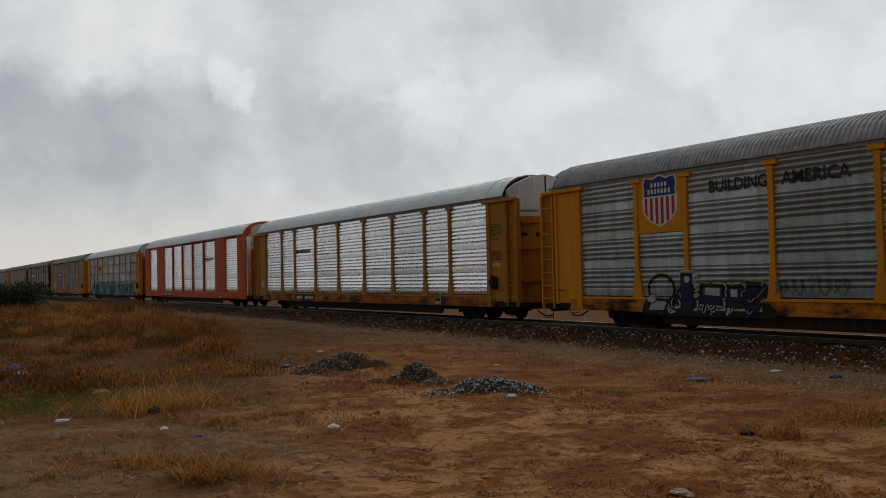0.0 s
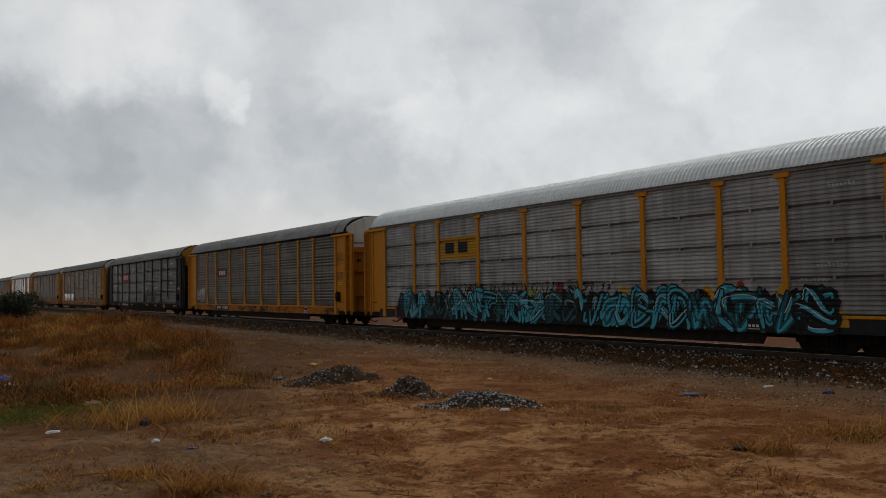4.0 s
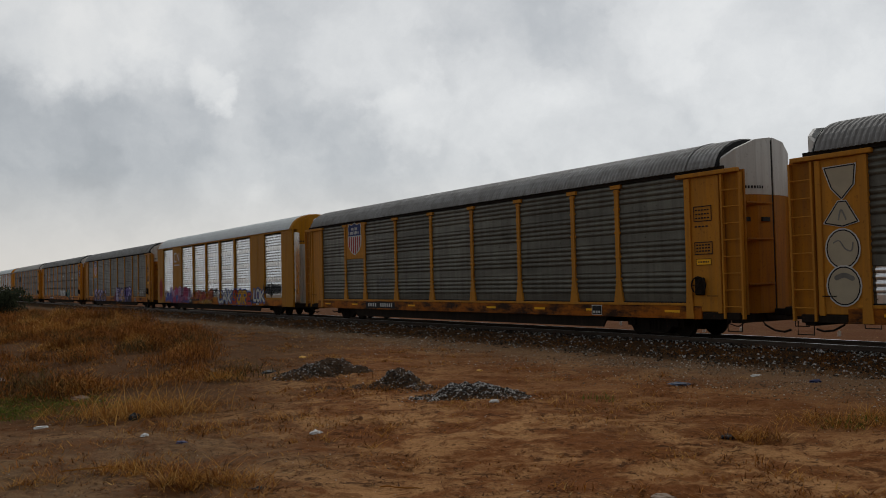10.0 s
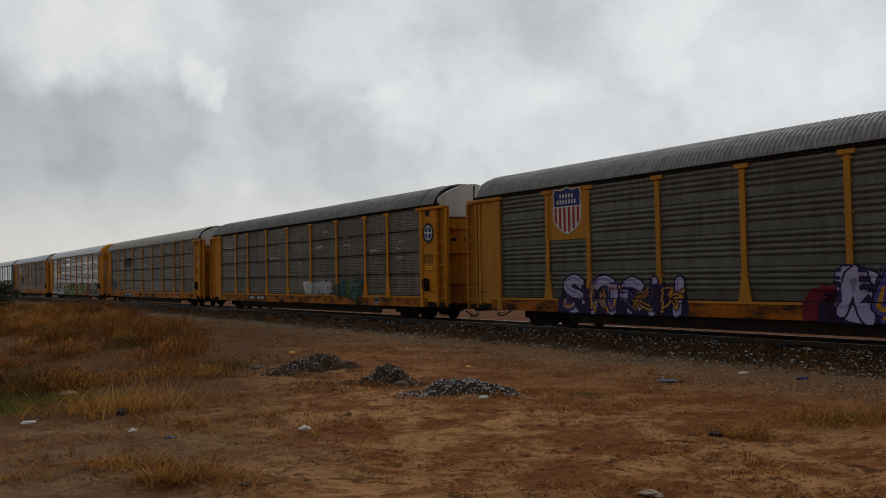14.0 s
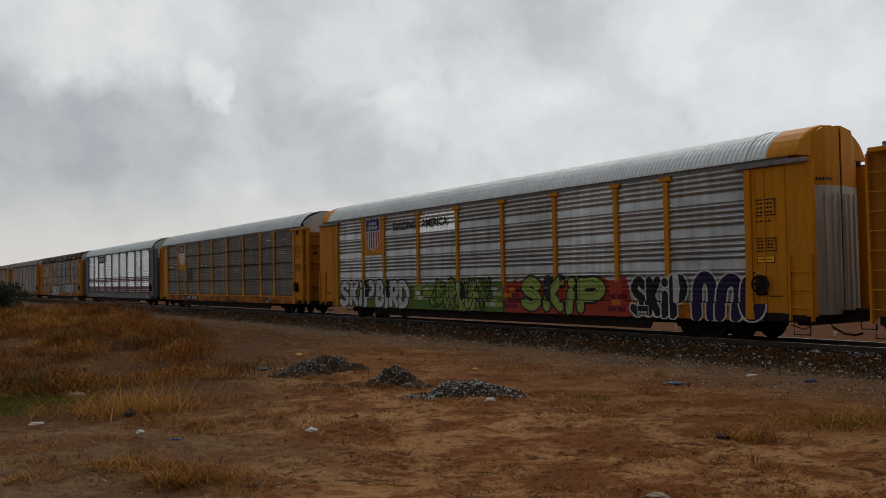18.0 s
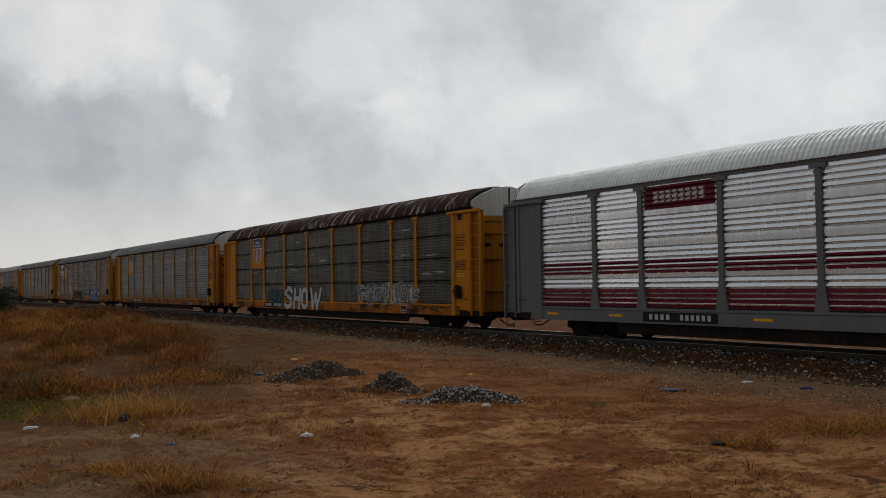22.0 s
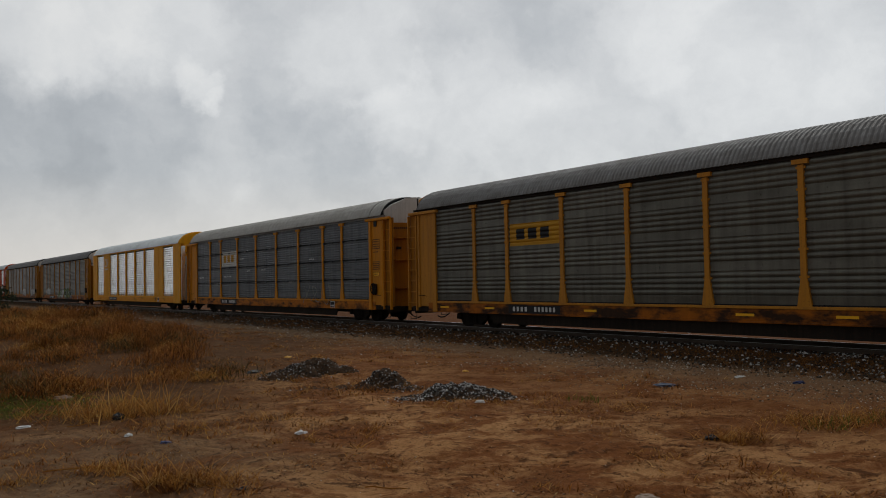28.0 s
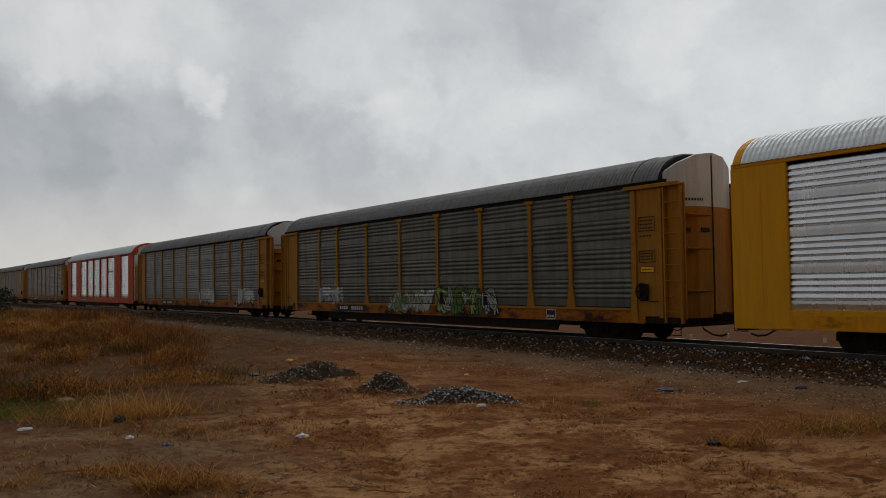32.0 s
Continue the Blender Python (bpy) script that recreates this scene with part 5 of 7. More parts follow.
def violet_words(c, k):
    cloud(c, k, -8.7, -3.3, 0.57, 1.35, "plum", 96)
    wild_piece(c, k, -8.3, -3.4, 0.62, 1.5, ["decal_yellow", "purple", "plum"], None, 97, 3.2, "plum", "plum", 0.9)
    block_piece(c, k, "SnCH", ((-8.5, -7.35), (-7.3, -6.0), (-5.95, -4.95), (-4.9, -3.5)), 0.58, 1.82, "lilac", "plum", 98, 0.30, 0.12, "purple")
    cloud(c, k, 0.6, 6.8, 0.57, 1.35, "plum", 99)
    cloud(c, k, 0.2, 1.5, 0.6, 1.5, "maroon", 94)
    wild_piece(c, k, 1.2, 6.6, 0.6, 1.8, ["lilac", "decal_yellow", "lilac", "purple"], None, 92, 3.0, "plum", "lilac", 1.25)


def long_mural(c, k):
    up_shield(c, k)
    slogan(c, k)
    patch(c, k, -4.24, -1.6, 3.8, 4.68, "panel_bright", "newer bright sheet", lift=-0.004)
    cloud(c, k, -11.7, 1.6, 0.57, 1.62, "green", 120)
    brickwork(c, k, -4.75, -2.7, 0.95, 1.72, ["lime", "panel_silver", "lime"], 128)
    brickwork(c, k, -0.2, 1.5, 0.75, 1.72, ["lime", "panel_silver"], 129)
    wild_piece(c, k, -3.2, 0.4, 0.6, 1.8, ["lime", "green", "lime"], None, 122, 3.6)
    block_piece(c, k, "SKiPBiRD", ((-11.6, -10.55), (-10.62, -9.62), (-9.72, -9.2), (-9.22, -8.2), (-8.1, -7.2), (-7.25, -6.78), (-6.85, -5.9), (-6.0, -5.0)), 0.56, 1.84, "decal_white", "decal_black", 121, 0.29, 0.13, "lilac")
    cloud(c, k, 1.4, 7.7, 0.57, 1.72, "red", 123)
    brickwork(c, k, 1.5, 2.5, 0.7, 1.5, ["flame", "maroon"], 130)
    brickwork(c, k, 6.75, 7.6, 0.7, 1.4, ["flame", "maroon"], 131)
    block_piece(c, k, "SKiP", ((2.5, 3.65), (3.6, 4.75), (4.7, 5.25), (5.2, 6.7)), 0.6, 1.9, "lime", "decal_black", 124, 0.34, 0.14, "green")
    block_piece(c, k, "SKiP", ((7.7, 8.4), (8.3, 8.95), (8.85, 9.3), (9.2, 9.9)), 0.58, 1.85, "decal_black", "decal_white", 126, 0.26, 0.1)
    block_piece(c, k, "nnO", ((10.0, 10.95), (10.75, 11.75), (11.6, 12.45)), 0.56, 1.95, "plum", "decal_white", 127, 0.34, 0.1)


GREY = "weathered yellow autorack railcar with grimy grey sides"
FLEET = []
FLEET.append(dict(paint="yellow", kind="aged", sheet="panel_dull", roof="roof_grey", plate=True, eave="roof_grey", label="yellow autorack railcar with dull silver sides, emblem and graffiti",
         extras=(up_shield, slogan, ring_and_blocks,
                 lambda c, k: scribble(c, k, -4.3, -2.2, 1.1, 1.6, "panel_mid", 13, 9, 0.06))))
FLEET.append(dict(paint="ochre", sheet="panel_bright", roof="roof_light", eave="roof_grey", label="ochre autorack railcar with bright galvanised ribbed sides",
         extras=(lambda c, k: marks(c, -7.0, -5.0, 3.33, 3.52, 8, "decal_black", k), lambda c, k: scribble(c, None, -12.6, -12.1, 1.3, 1.8, "decal_white", 21, 12, 0.035))))
FLEET.append(dict(style="flush", paint="orange", sheet="panel_bright", roof="roof_light", door="orange", cap="white", split=3.95, label="orange-red autorack railcar with bright galvanised ribbed panels",
         extras=(lambda c, k: marks(c, 4.25, 6.7, 3.42, 3.60, 4, "decal_red", k, "red emblem bars", "emblem"), lambda c, k: marks(c, 4.25, 6.6, 3.32, 3.38, 1, "decal_black", k, "emblem underline", "emblem"))))
FLEET.append(dict(kind="sheets", paint="yellow", sheet="panel_grey", roof="roof_light", door="ochre", split=4.3, sill="black", label="yellow autorack railcar with grey lapped sheet sides and long teal graffiti",
         extras=(box_sign(-7.08, -4.50, 3.05, 3.98, "decal_yellow", "decal_black", 2, "yellow sign painted on a panel"),
                 lambda c, k: wild_piece(c, k, -10.6, 10.4, 0.56, 1.72, ["cyan", "teal", "cyan", "seam", "teal"], "seam", 31, 3.7, "decal_black", "decal_white", 0.95),
                 lambda c, k: scribble(c, k, -6.5, 3.0, 1.6, 2.05, "decal_black", 32, 34, 0.04),
                 lambda c, k: cloud(c, k, -10.9, -9.9, 0.6, 1.15, "red", 33), *[lambda c, k, q=q: cloud(c, k, q[0], q[0] + q[1], q[2], q[2] + 0.3, q[3], 35) for q in ((-1.3, 0.5, 1.5, "lime"), (0.2, 0.35, 1.62, "red"), (3.2, 0.5, 1.45, "decal_yellow"), (4.9, 0.4, 1.55, "maroon"), (6.4, 0.6, 1.4, "decal_yellow"), (7.6, 0.4, 1.55, "red"), (8.9, 0.4, 1.4, "decal_yellow"), (10.4, 0.5, 0.75, "decal_yellow"), (-5.2, 0.4, 1.6, "maroon"))],
                 lambda c, k: stencils(c, k, 34, 16))))
FLEET.append(dict(paint="yellow", kind="worn", sheet="panel_brown", roof="roof_grey", label="yellow autorack railcar with brown grimed sides and red sign", number=True, mark="decal_white",
         extras=(box_sign(-6.9, -5.0, 2.9, 3.5, "maroon", "decal_white", 3, "dark red sign painted on a panel"), lambda c, k: scribble(c, k, -11.9, -9.8, 1.1, 2.2, "decal_white", 41, 16, 0.05))))
FLEET.append(dict(kind="sheets", paint="black", sheet="panel_black", roof="roof_grey", cap="ochre", sill="deck", reflectors=True, label="black autorack railcar with soot-streaked lapped sheet sides and a red sign",
         extras=(box_sign(-7.08, -4.50, 2.95, 3.88, "decal_red", "decal_white", 6, "red sign painted on a panel"),
                 lambda c, k: wild_piece(c, k, 1.2, 7.0, 0.95, 1.8, ["maroon", "teal", "panel_mid"], None, 51, 2.8, "seam", "panel_mid"), lambda c, k: wild_piece(c, k, 9.2, 11.5, 1.0, 1.7, ["panel_brown"], None, 52, 2.8, "panel_mid", "panel_mid"),
                 lambda c, k: stencils(c, k, 53, 22))))
FLEET.append(dict(paint="dull", kind="worn", sheet="panel_dark", roof="roof_grey", plate=True, reflectors=True, mark="decal_white", label="yellow autorack railcar with dark sides, shield emblem and cleaned lower panels",
         extras=(up_shield, clean_patches, end_shapes, lambda c, k: scribble(c, k, -4.9, -3.2, 0.9, 2.0, "decal_black", 62, 3, 0.07))))
FLEET.append(dict(paint="dull", kind="worn", sheet="panel_dark", roof="roof_grey", plate=True, reflectors=True, label=GREY + " and shield emblem", extras=(up_shield, lambda c, k: scribble(c, k, -5.9, -5.0, 1.6, 2.1, "grey", 71, 5, 0.05))))
FLEET.append(dict(style="flush", paint="cn_old", sheet="panel_bright", roof="roof_light", cap="cn_old", door="door_white", split=4.1, label="amber autorack railcar with bright panels and colourful graffiti",
         extras=(bright_words,)))
FLEET.append(dict(paint="dull", kind="worn", sheet="panel_dark", roof="roof_grey", plate=True, label="weathered yellow autorack railcar with grey sides and violet graffiti",
         extras=(up_shield, violet_words,
                 lambda c, k: scribble(c, k, 9.4, 10.8, 1.1, 1.6, "panel_silver", 93, 12, 0.05))))
FLEET.append(dict(kind="sheets", paint="yellow", sheet="panel_brown", roof="roof_grey", split=4.3, label="yellow autorack railcar with brown lapped sheets and round badge",
         extras=(badge, lambda c, k: wild_piece(c, k, 0.6, 3.8, 1.05, 1.7, ["silver", "panel_silver"], None, 101, 3.5, "panel_grey"), lambda c, k: wild_piece(c, k, 4.2, 6.7, 0.9, 1.7, ["teal", "green"], None, 102, 5.0), lambda c, k: stencils(c, k, 103, 22))))
FLEET.append(dict(kind="sheets", paint="yellow", sheet="panel_brown", roof="roof_pale", split=4.3, label="yellow autorack railcar with brown-grey lapped sheet sides and pale roof",
         extras=(lambda c, k: patch(c, k, -7.2, -4.8, 3.2, 4.0, "decal_black", "faded black sign field"), lambda c, k: stencils(c, k, 111, 26), lambda c, k: scribble(c, k, -11.8, -9.9, 1.3, 1.9, "teal", 112, 16, 0.05),
                 lambda c, k: scribble(c, None, -12.7, -12.1, 0.9, 2.6, "red", 113, 12, 0.05))))
FLEET.append(dict(paint="yellow", kind="aged", sheet="panel_silver", roof="roof_light", cap="yellow", door="door_white", split=4.1, plate=True, modern=True, eave="roof_grey", number_x=-5.2, label="yellow autorack railcar with silver ribbed sides and fat block-letter graffiti",
         extras=(long_mural,)))
FLEET.append(dict(kind="sheets", paint="yellow", sheet="panel_brown", roof="roof_light", plate=True, plate_z=2.8, split=4.5, mark="decal_white", label="yellow autorack railcar with brown sheet sides and a half-blank shield emblem",
         extras=(blank_shield, lambda c, k: scribble(c, k, -6.8, -5.4, 1.75, 2.9, "seam", 131, 4, 0.12), lambda c, k: stencils(c, k, 132, 18))))
FLEET.append(dict(paint="grey", sheet="panel_bright", roof="roof_light", eave="grey", reflectors=True, label="grey autorack railcar with bright ribbed sides and maroon stripes",
         extras=(stripes, box_sign(-7.08, -4.52, 4.0, 4.7, "maroon", "decal_white", 8, "maroon sign painted on a panel"))))
FLEET.append(dict(kind="sheets", paint="yellow", sheet="panel_black", roof="roof_rust", plate=True, plate_z=2.9, split=4.5, mark="decal_white", label="yellow autorack railcar with brown sheet sides and a rusted roof",
         extras=(up_shield, lambda c, k: block_piece(c, k, "SHOW", ((-4.45, -3.3), (-3.28, -2.25), (-2.22, -1.25), (-1.22, 0.2)), 0.55, 1.84, "decal_white", "decal_black", 151, 0.24, 0.08), lambda c, k: wild_piece(c, k, -6.6, -4.7, 0.9, 1.6, ["teal"], None, 152, 3.0, "seam"),
                 lambda c, k: wild_piece(c, k, 4.3, 9.6, 1.0, 1.85, ["panel_mid", "panel_brown"], None, 153, 3.0, "panel_silver", "panel_silver", 1.2), lambda c, k: stencils(c, k, 154, 16))))
FLEET.append(dict(paint="dull", kind="worn", sheet="panel_mid", roof="roof_grey", plate=True, number_x=-7.3, mark="decal_white", label="yellow autorack railcar with plain grey ribbed sides and shield emblem", extras=(up_shield,)))
FLEET.append(dict(paint="dull", kind="worn", sheet="panel_dark", roof="roof_grey", plate=True, label="yellow autorack railcar with dark sides, shield emblem and a painted slogan",
         extras=(slab_word, up_shield, lambda c, k: scribble(c, k, -3.9, 1.2, 0.75, 1.7, "decal_black", 171, 34, 0.10), lambda c, k: wild_piece(c, k, 4.3, 8.6, 0.7, 1.75, ["silver", "blue"], "seam", 172, 4.0),
                 lambda c, k: scribble(c, k, -7.6, -4.6, 1.0, 1.9, "panel_silver", 173, 5, 0.03), lambda c, k: scribble(c, None, -12.7, -12.1, 1.0, 1.5, "decal_white", 174, 14, 0.03))))
FLEET.append(dict(paint="dull", kind="worn", sheet="panel_dark", roof="roof_grey", split=4.4, cap="ochre", reflectors=True, label="yellow autorack railcar with dark ribbed sides and a small yellow sign", mark="decal_white",
         extras=(box_sign(-7.08, -4.50, 3.05, 3.85, "decal_yellow", "decal_black", 3, "yellow sign painted on a panel"),)))
FLEET.append(dict(kind="sheets", paint="yellow", sheet="panel_slate", roof="roof_pale", split=4.5, label="yellow autorack railcar with slate-grey lapped sheets and a white sign",
         extras=(box_sign(-7.08, -4.50, 3.0, 3.95, "decal_white", "decal_yellow", 3, "white sign with yellow emblem bars"), lambda c, k: scribble(c, k, 4.9, 8.6, 0.75, 1.8, "panel_mid", 191, 4, 0.05), lambda c, k: stencils(c, k, 192, 14))))
FLEET.append(dict(style="flush", paint="cn", sheet="panel_bright", roof="roof_light", cap="cn", door="door_white", split=4.0, label="clean deep-yellow autorack railcar with bright galvanised ribbed panels", extras=(flush_sign("decal_white"),)))
FLEET.append(dict(paint="ochre", kind="worn", sheet="panel_dark", roof="roof_grey", label=GREY + " and faded green graffiti",
         extras=(lambda c, k: wild_piece(c, k, -9.0, -6.6, 1.0, 1.75, ["panel_silver", "silver"], None, 211, 3.0, "panel_grey"), lambda c, k: wild_piece(c, k, -2.2, 1.0, 0.75, 1.6, ["green", "panel_silver"], None, 212, 4.0, "panel_grey"),
                 lambda c, k: wild_piece(c, k, 1.6, 5.2, 0.7, 1.7, ["green", "lime", "green", "silver"], None, 213, 4.4))))
FLEET.append(dict(paint="ochre", kind="worn", sheet="panel_mid", roof="roof_grey", label="ochre autorack railcar with grey sides and pale graffiti patches",
         extras=(lambda c, k: wild_piece(c, k, 1.6, 4.2, 0.9, 1.75, ["silver", "decal_white"], None, 221, 5.0, "panel_grey"), lambda c, k: wild_piece(c, k, 8.6, 11.0, 0.9, 1.7, ["silver", "decal_white"], None, 222, 4.0, "panel_grey"))))
FLEET.append(dict(style="flush", paint="orange", sheet="panel_bright", roof="roof_light", door="orange", cap="white", split=3.95, label="orange-red autorack railcar with bright ribbed panels near the tail",
         extras=(lambda c, k: marks(c, 4.25, 6.7, 3.42, 3.60, 4, "decal_red", k, "red emblem bars", "emblem"),)))
FLEET.append(dict(paint="ochre", kind="worn", sheet="panel_mid", roof="roof_grey", label=GREY))
FLEET.append(dict(paint="dull", kind="worn", sheet="panel_dark", roof="roof_grey", label=GREY))
FLEET.append(dict(paint="yellow", kind="worn", sheet="panel_mid", roof="roof_grey", label=GREY))
FLEET.append(dict(paint="ochre", kind="worn", sheet="panel_mid", roof="roof_light", label=GREY))
TRAIN = [make_car(spec) for spec in FLEET]


# slack running through the couplings: seconds and metres
SURGE = ((0, 1, 4, 7, 18, 22, 24, 27, 29, 30, 31, 32), (0, 0.08, 0.12, 0, -0.08, 0.08, 0.12, 0.03, -0.2, -0.2, -0.14, 0.1))


def travelled(t):
    """Metres that the train has gone at t seconds."""
    u = t / 32.0
    return float(np.interp(t, SURGE[0], SURGE[1])) + 19.2257 * t - 0.0074 * u * u - 8.1215 * u ** 3 + 5.6288 * u ** 4


def car_pose(i, t):
    s = 25.418 + (i - 1) * SPACING + SPACING / 2 - travelled(t)
    p = N * (SIDE + 1.5) - U * s
    return pose(p.x, p.y, RAIL_Z, 0, 0, TURN), s


def motions():
    for i, (car, wheels) in enumerate(TRAIN):
        walk(car, [(t, car_pose(i, t)[0]) for t in range(0, 33)])
        for wheel, dx in wheels:
            # each wheelset rolls while it passes near the camera
            at, rows, n = wheel.location.copy(), [], 0
            first = car_pose(i, 0)[1] - dx * LONG
            for f in range(0, 961):
                t = f / 30.0
                s = first - travelled(t)
                if 6.0 < s < 70.0 or f in (0, 960):
                    if rows and f != 960:
                        n += 1
                    rows.append((t, pose(at.x, at.y, at.z, 0, n * 83.0, 0)))
            walk(wheel, rows)


# ---- the ground ----
def place(n, s):
    """World x, y of a point n metres towards the track and s metres back along it."""
    p = N * n - U * s
    return p.x, p.y


def across(x, y):
    return x * N.x + y * N.y, -(x * U.x + y * U.y)


def bank(n):
    """Height of the low stone bed."""
    return 0.20 * float(np.interp(n, (17.6, 18.6, 19.6, 23.2, 24.4, 25.4), (0, 0.35, 1, 1, 0.35, 0)))


def lumps(x, y):
    v = Vector((x, y, 0.0))
    rough = 0.65 + 0.9 * noise.noise(v * 0.5 + Vector((7, 3, 0)))
    fine = 0.030 * noise.noise(v * 4.1) + 0.026 * noise.noise(v * 8.3) + 0.016 * noise.noise(v * 17.0)
    return 0.05 * noise.noise(v * 0.35) + 0.03 * noise.noise(v * 1.3) + fine * max(0.15, rough)


def mounds(n, s):
    """Low swell under the brush."""
    d = ((n - 8.0) / 6.0) ** 2 + ((s - 46.0) / 22.0) ** 2
    return 0.35 * math.exp(-d)


def ground_z(x, y):
    n, s = across(x, y)
    calm = 1.0 if n < 17.6 else 0.35
    return bank(n) + lumps(x, y) * calm + mounds(n, s)


def soil_material():
    mat = bpy.data.materials.new("packed_red_brown_soil")
    mat.use_nodes = True
    tr = mat.node_tree
    bsdf = tr.nodes["Principled BSDF"]
    bsdf.inputs["Roughness"].default_value = 0.95
    bsdf.inputs["Specular IOR Level"].default_value = 0.03
    coord = tr.nodes.new("ShaderNodeTexCoord").outputs["Object"]
    # the pattern is bent by a slow noise so that no patch runs straight
    bent = tr.nodes.new("ShaderNodeVectorMath")
    bent.operation = "MULTIPLY_ADD"
    wave = node(tr, "ShaderNodeTexNoise", Scale=0.9, Detail=3.0)
    tr.links.new(coord, wave.inputs["Vector"])
    tr.links.new(wave.outputs["Color"], bent.inputs[0])
    bent.inputs[1].default_value = (1.2, 1.2, 0.0)
    tr.links.new(coord, bent.inputs[2])
    flow = bent.outputs[0]
    streak = noise_tex(tr, stretched(tr, flow, 0.7, 0.8, 1.0), 0.8, 12.0, 0.74)
    patchy = noise_tex(tr, flow, 2.3, 12.0, 0.76)
    mottle = noise_tex(tr, stretched(tr, flow, 0.7, 1.1, 1.0), 5.5, 9.0, 0.76)
    fine = noise_tex(tr, coord, 16.0, 6.0, 0.76)
    big = noise_tex(tr, coord, 0.16, 4.0, 0.5)
    grit = noise_tex(tr, coord, 60.0, 3.0, 0.7)
    sand, red, dark, grey = (0.40, 0.21, 0.088), (0.165, 0.060, 0.018), (0.036, 0.014, 0.005), (0.24, 0.16, 0.095)
    c = mix_col(tr, ramp(tr, streak, [(0.46, (0, 0, 0)), (0.56, (1, 1, 1))]), red, sand)
    c = mix_col(tr, maths(tr, "MULTIPLY", ramp(tr, patchy, [(0.54, (0, 0, 0)), (0.58, (1, 1, 1))]), 0.7), c, tone(red, 0.75))
    c = mix_col(tr, maths(tr, "MULTIPLY", ramp(tr, patchy, [(0.40, (1, 1, 1)), (0.44, (0, 0, 0))]), 0.85), c, dark)
    c = mix_col(tr, maths(tr, "MULTIPLY", ramp(tr, mottle, [(0.38, (1, 1, 1)), (0.45, (0, 0, 0))]), 0.8), c, dark)
    c = mix_col(tr, maths(tr, "MULTIPLY", ramp(tr, mottle, [(0.60, (0, 0, 0)), (0.64, (1, 1, 1))]), 0.6), c, tone(sand, 1.15))
    c = mix_col(tr, maths(tr, "MULTIPLY", ramp(tr, fine, [(0.33, (1, 1, 1)), (0.40, (0, 0, 0))]), 0.55), c, dark)
    c = mix_col(tr, maths(tr, "MULTIPLY", ramp(tr, fine, [(0.62, (0, 0, 0)), (0.66, (1, 1, 1))]), 0.6), c, tone(sand, 1.3))
    c = mix_col(tr, maths(tr, "MULTIPLY", ramp(tr, big, [(0.40, (0, 0, 0)), (0.62, (1, 1, 1))]), 0.35), c, red)
    # distance towards and past the track sets how stony, reddish and dark the soil is
    dot = tr.nodes.new("ShaderNodeVectorMath")
    dot.operation = "DOT_PRODUCT"
    tr.links.new(coord, dot.inputs[0])
    dot.inputs[1].default_value = N
    wob = maths(tr, "MULTIPLY_ADD", noise_tex(tr, coord, 0.35, 4.0), 3.0, -1.5)
    dn = maths(tr, "DIVIDE", maths(tr, "ADD", dot.outputs["Value"], wob), 40.0)
    worn = ramp(tr, dn, [(0.20, (0, 0, 0)), (0.30, (1, 1, 1))])
    c = mix_col(tr, maths(tr, "MULTIPLY", worn, 0.55), c, mix_col(tr, fine, tone(red, 0.5), tone(red, 1.05)))
    # weedy ground on the far left stays dark and damp
    sep = tr.nodes.new("ShaderNodeSeparateXYZ")
    tr.links.new(coord, sep.inputs[0])
    left = maths(tr, "DIVIDE", maths(tr, "SUBTRACT", wob, sep.outputs[0]), 20.0)
    deep = maths(tr, "DIVIDE", maths(tr, "ADD", sep.outputs[1], wob), 40.0)
    weedy = maths(tr, "MULTIPLY", ramp(tr, left, [(0.10, (0, 0, 0)), (0.24, (1, 1, 1))]), ramp(tr, deep, [(0.31, (0, 0, 0)), (0.37, (1, 1, 1))]))
    c = mix_col(tr, maths(tr, "MULTIPLY", weedy, 0.85), c, mix_col(tr, patchy, (0.02, 0.009, 0.003), (0.11, 0.045, 0.014)))
    damp = maths(tr, "MULTIPLY", ramp(tr, left, [(0.06, (0, 0, 0)), (0.16, (1, 1, 1))]), ramp(tr, patchy, [(0.40, (0, 0, 0)), (0.58, (1, 1, 1))]))
    c = mix_col(tr, maths(tr, "MULTIPLY", damp, 0.6), c, mix_col(tr, fine, (0.045, 0.025, 0.012), (0.17, 0.10, 0.052)))
    # bare grey-brown crust near the standpoint's left
    near = ramp(tr, deep, [(0.30, (1, 1, 1)), (0.36, (0, 0, 0))])
    crust = maths(tr, "MULTIPLY", maths(tr, "MULTIPLY", ramp(tr, left, [(0.02, (0, 0, 0)), (0.15, (1, 1, 1))]), near), ramp(tr, streak, [(0.36, (0, 0, 0)), (0.50, (1, 1, 1))]))
    c = mix_col(tr, maths(tr, "MULTIPLY", crust, 0.6), c, mix_col(tr, patchy, (0.05, 0.031, 0.018), (0.20, 0.135, 0.082)))
    stony = ramp(tr, dn, [(0.335, (0, 0, 0)), (0.40, (1, 1, 1)), (0.62, (1, 1, 1)), (0.68, (0, 0, 0))])
    c = mix_col(tr, maths(tr, "MULTIPLY", stony, 0.6), c, mix_col(tr, fine, tone(grey, 0.45), tone(grey, 1.2)))
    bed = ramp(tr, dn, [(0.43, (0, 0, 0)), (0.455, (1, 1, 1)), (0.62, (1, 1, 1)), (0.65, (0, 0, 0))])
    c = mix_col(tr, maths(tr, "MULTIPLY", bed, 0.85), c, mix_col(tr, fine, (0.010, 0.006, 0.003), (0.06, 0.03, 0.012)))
    # past the track the soil is mixed towards a darker red-brown
    beyond = ramp(tr, dn, [(0.575, (0, 0, 0)), (0.62, (1, 1, 1))])
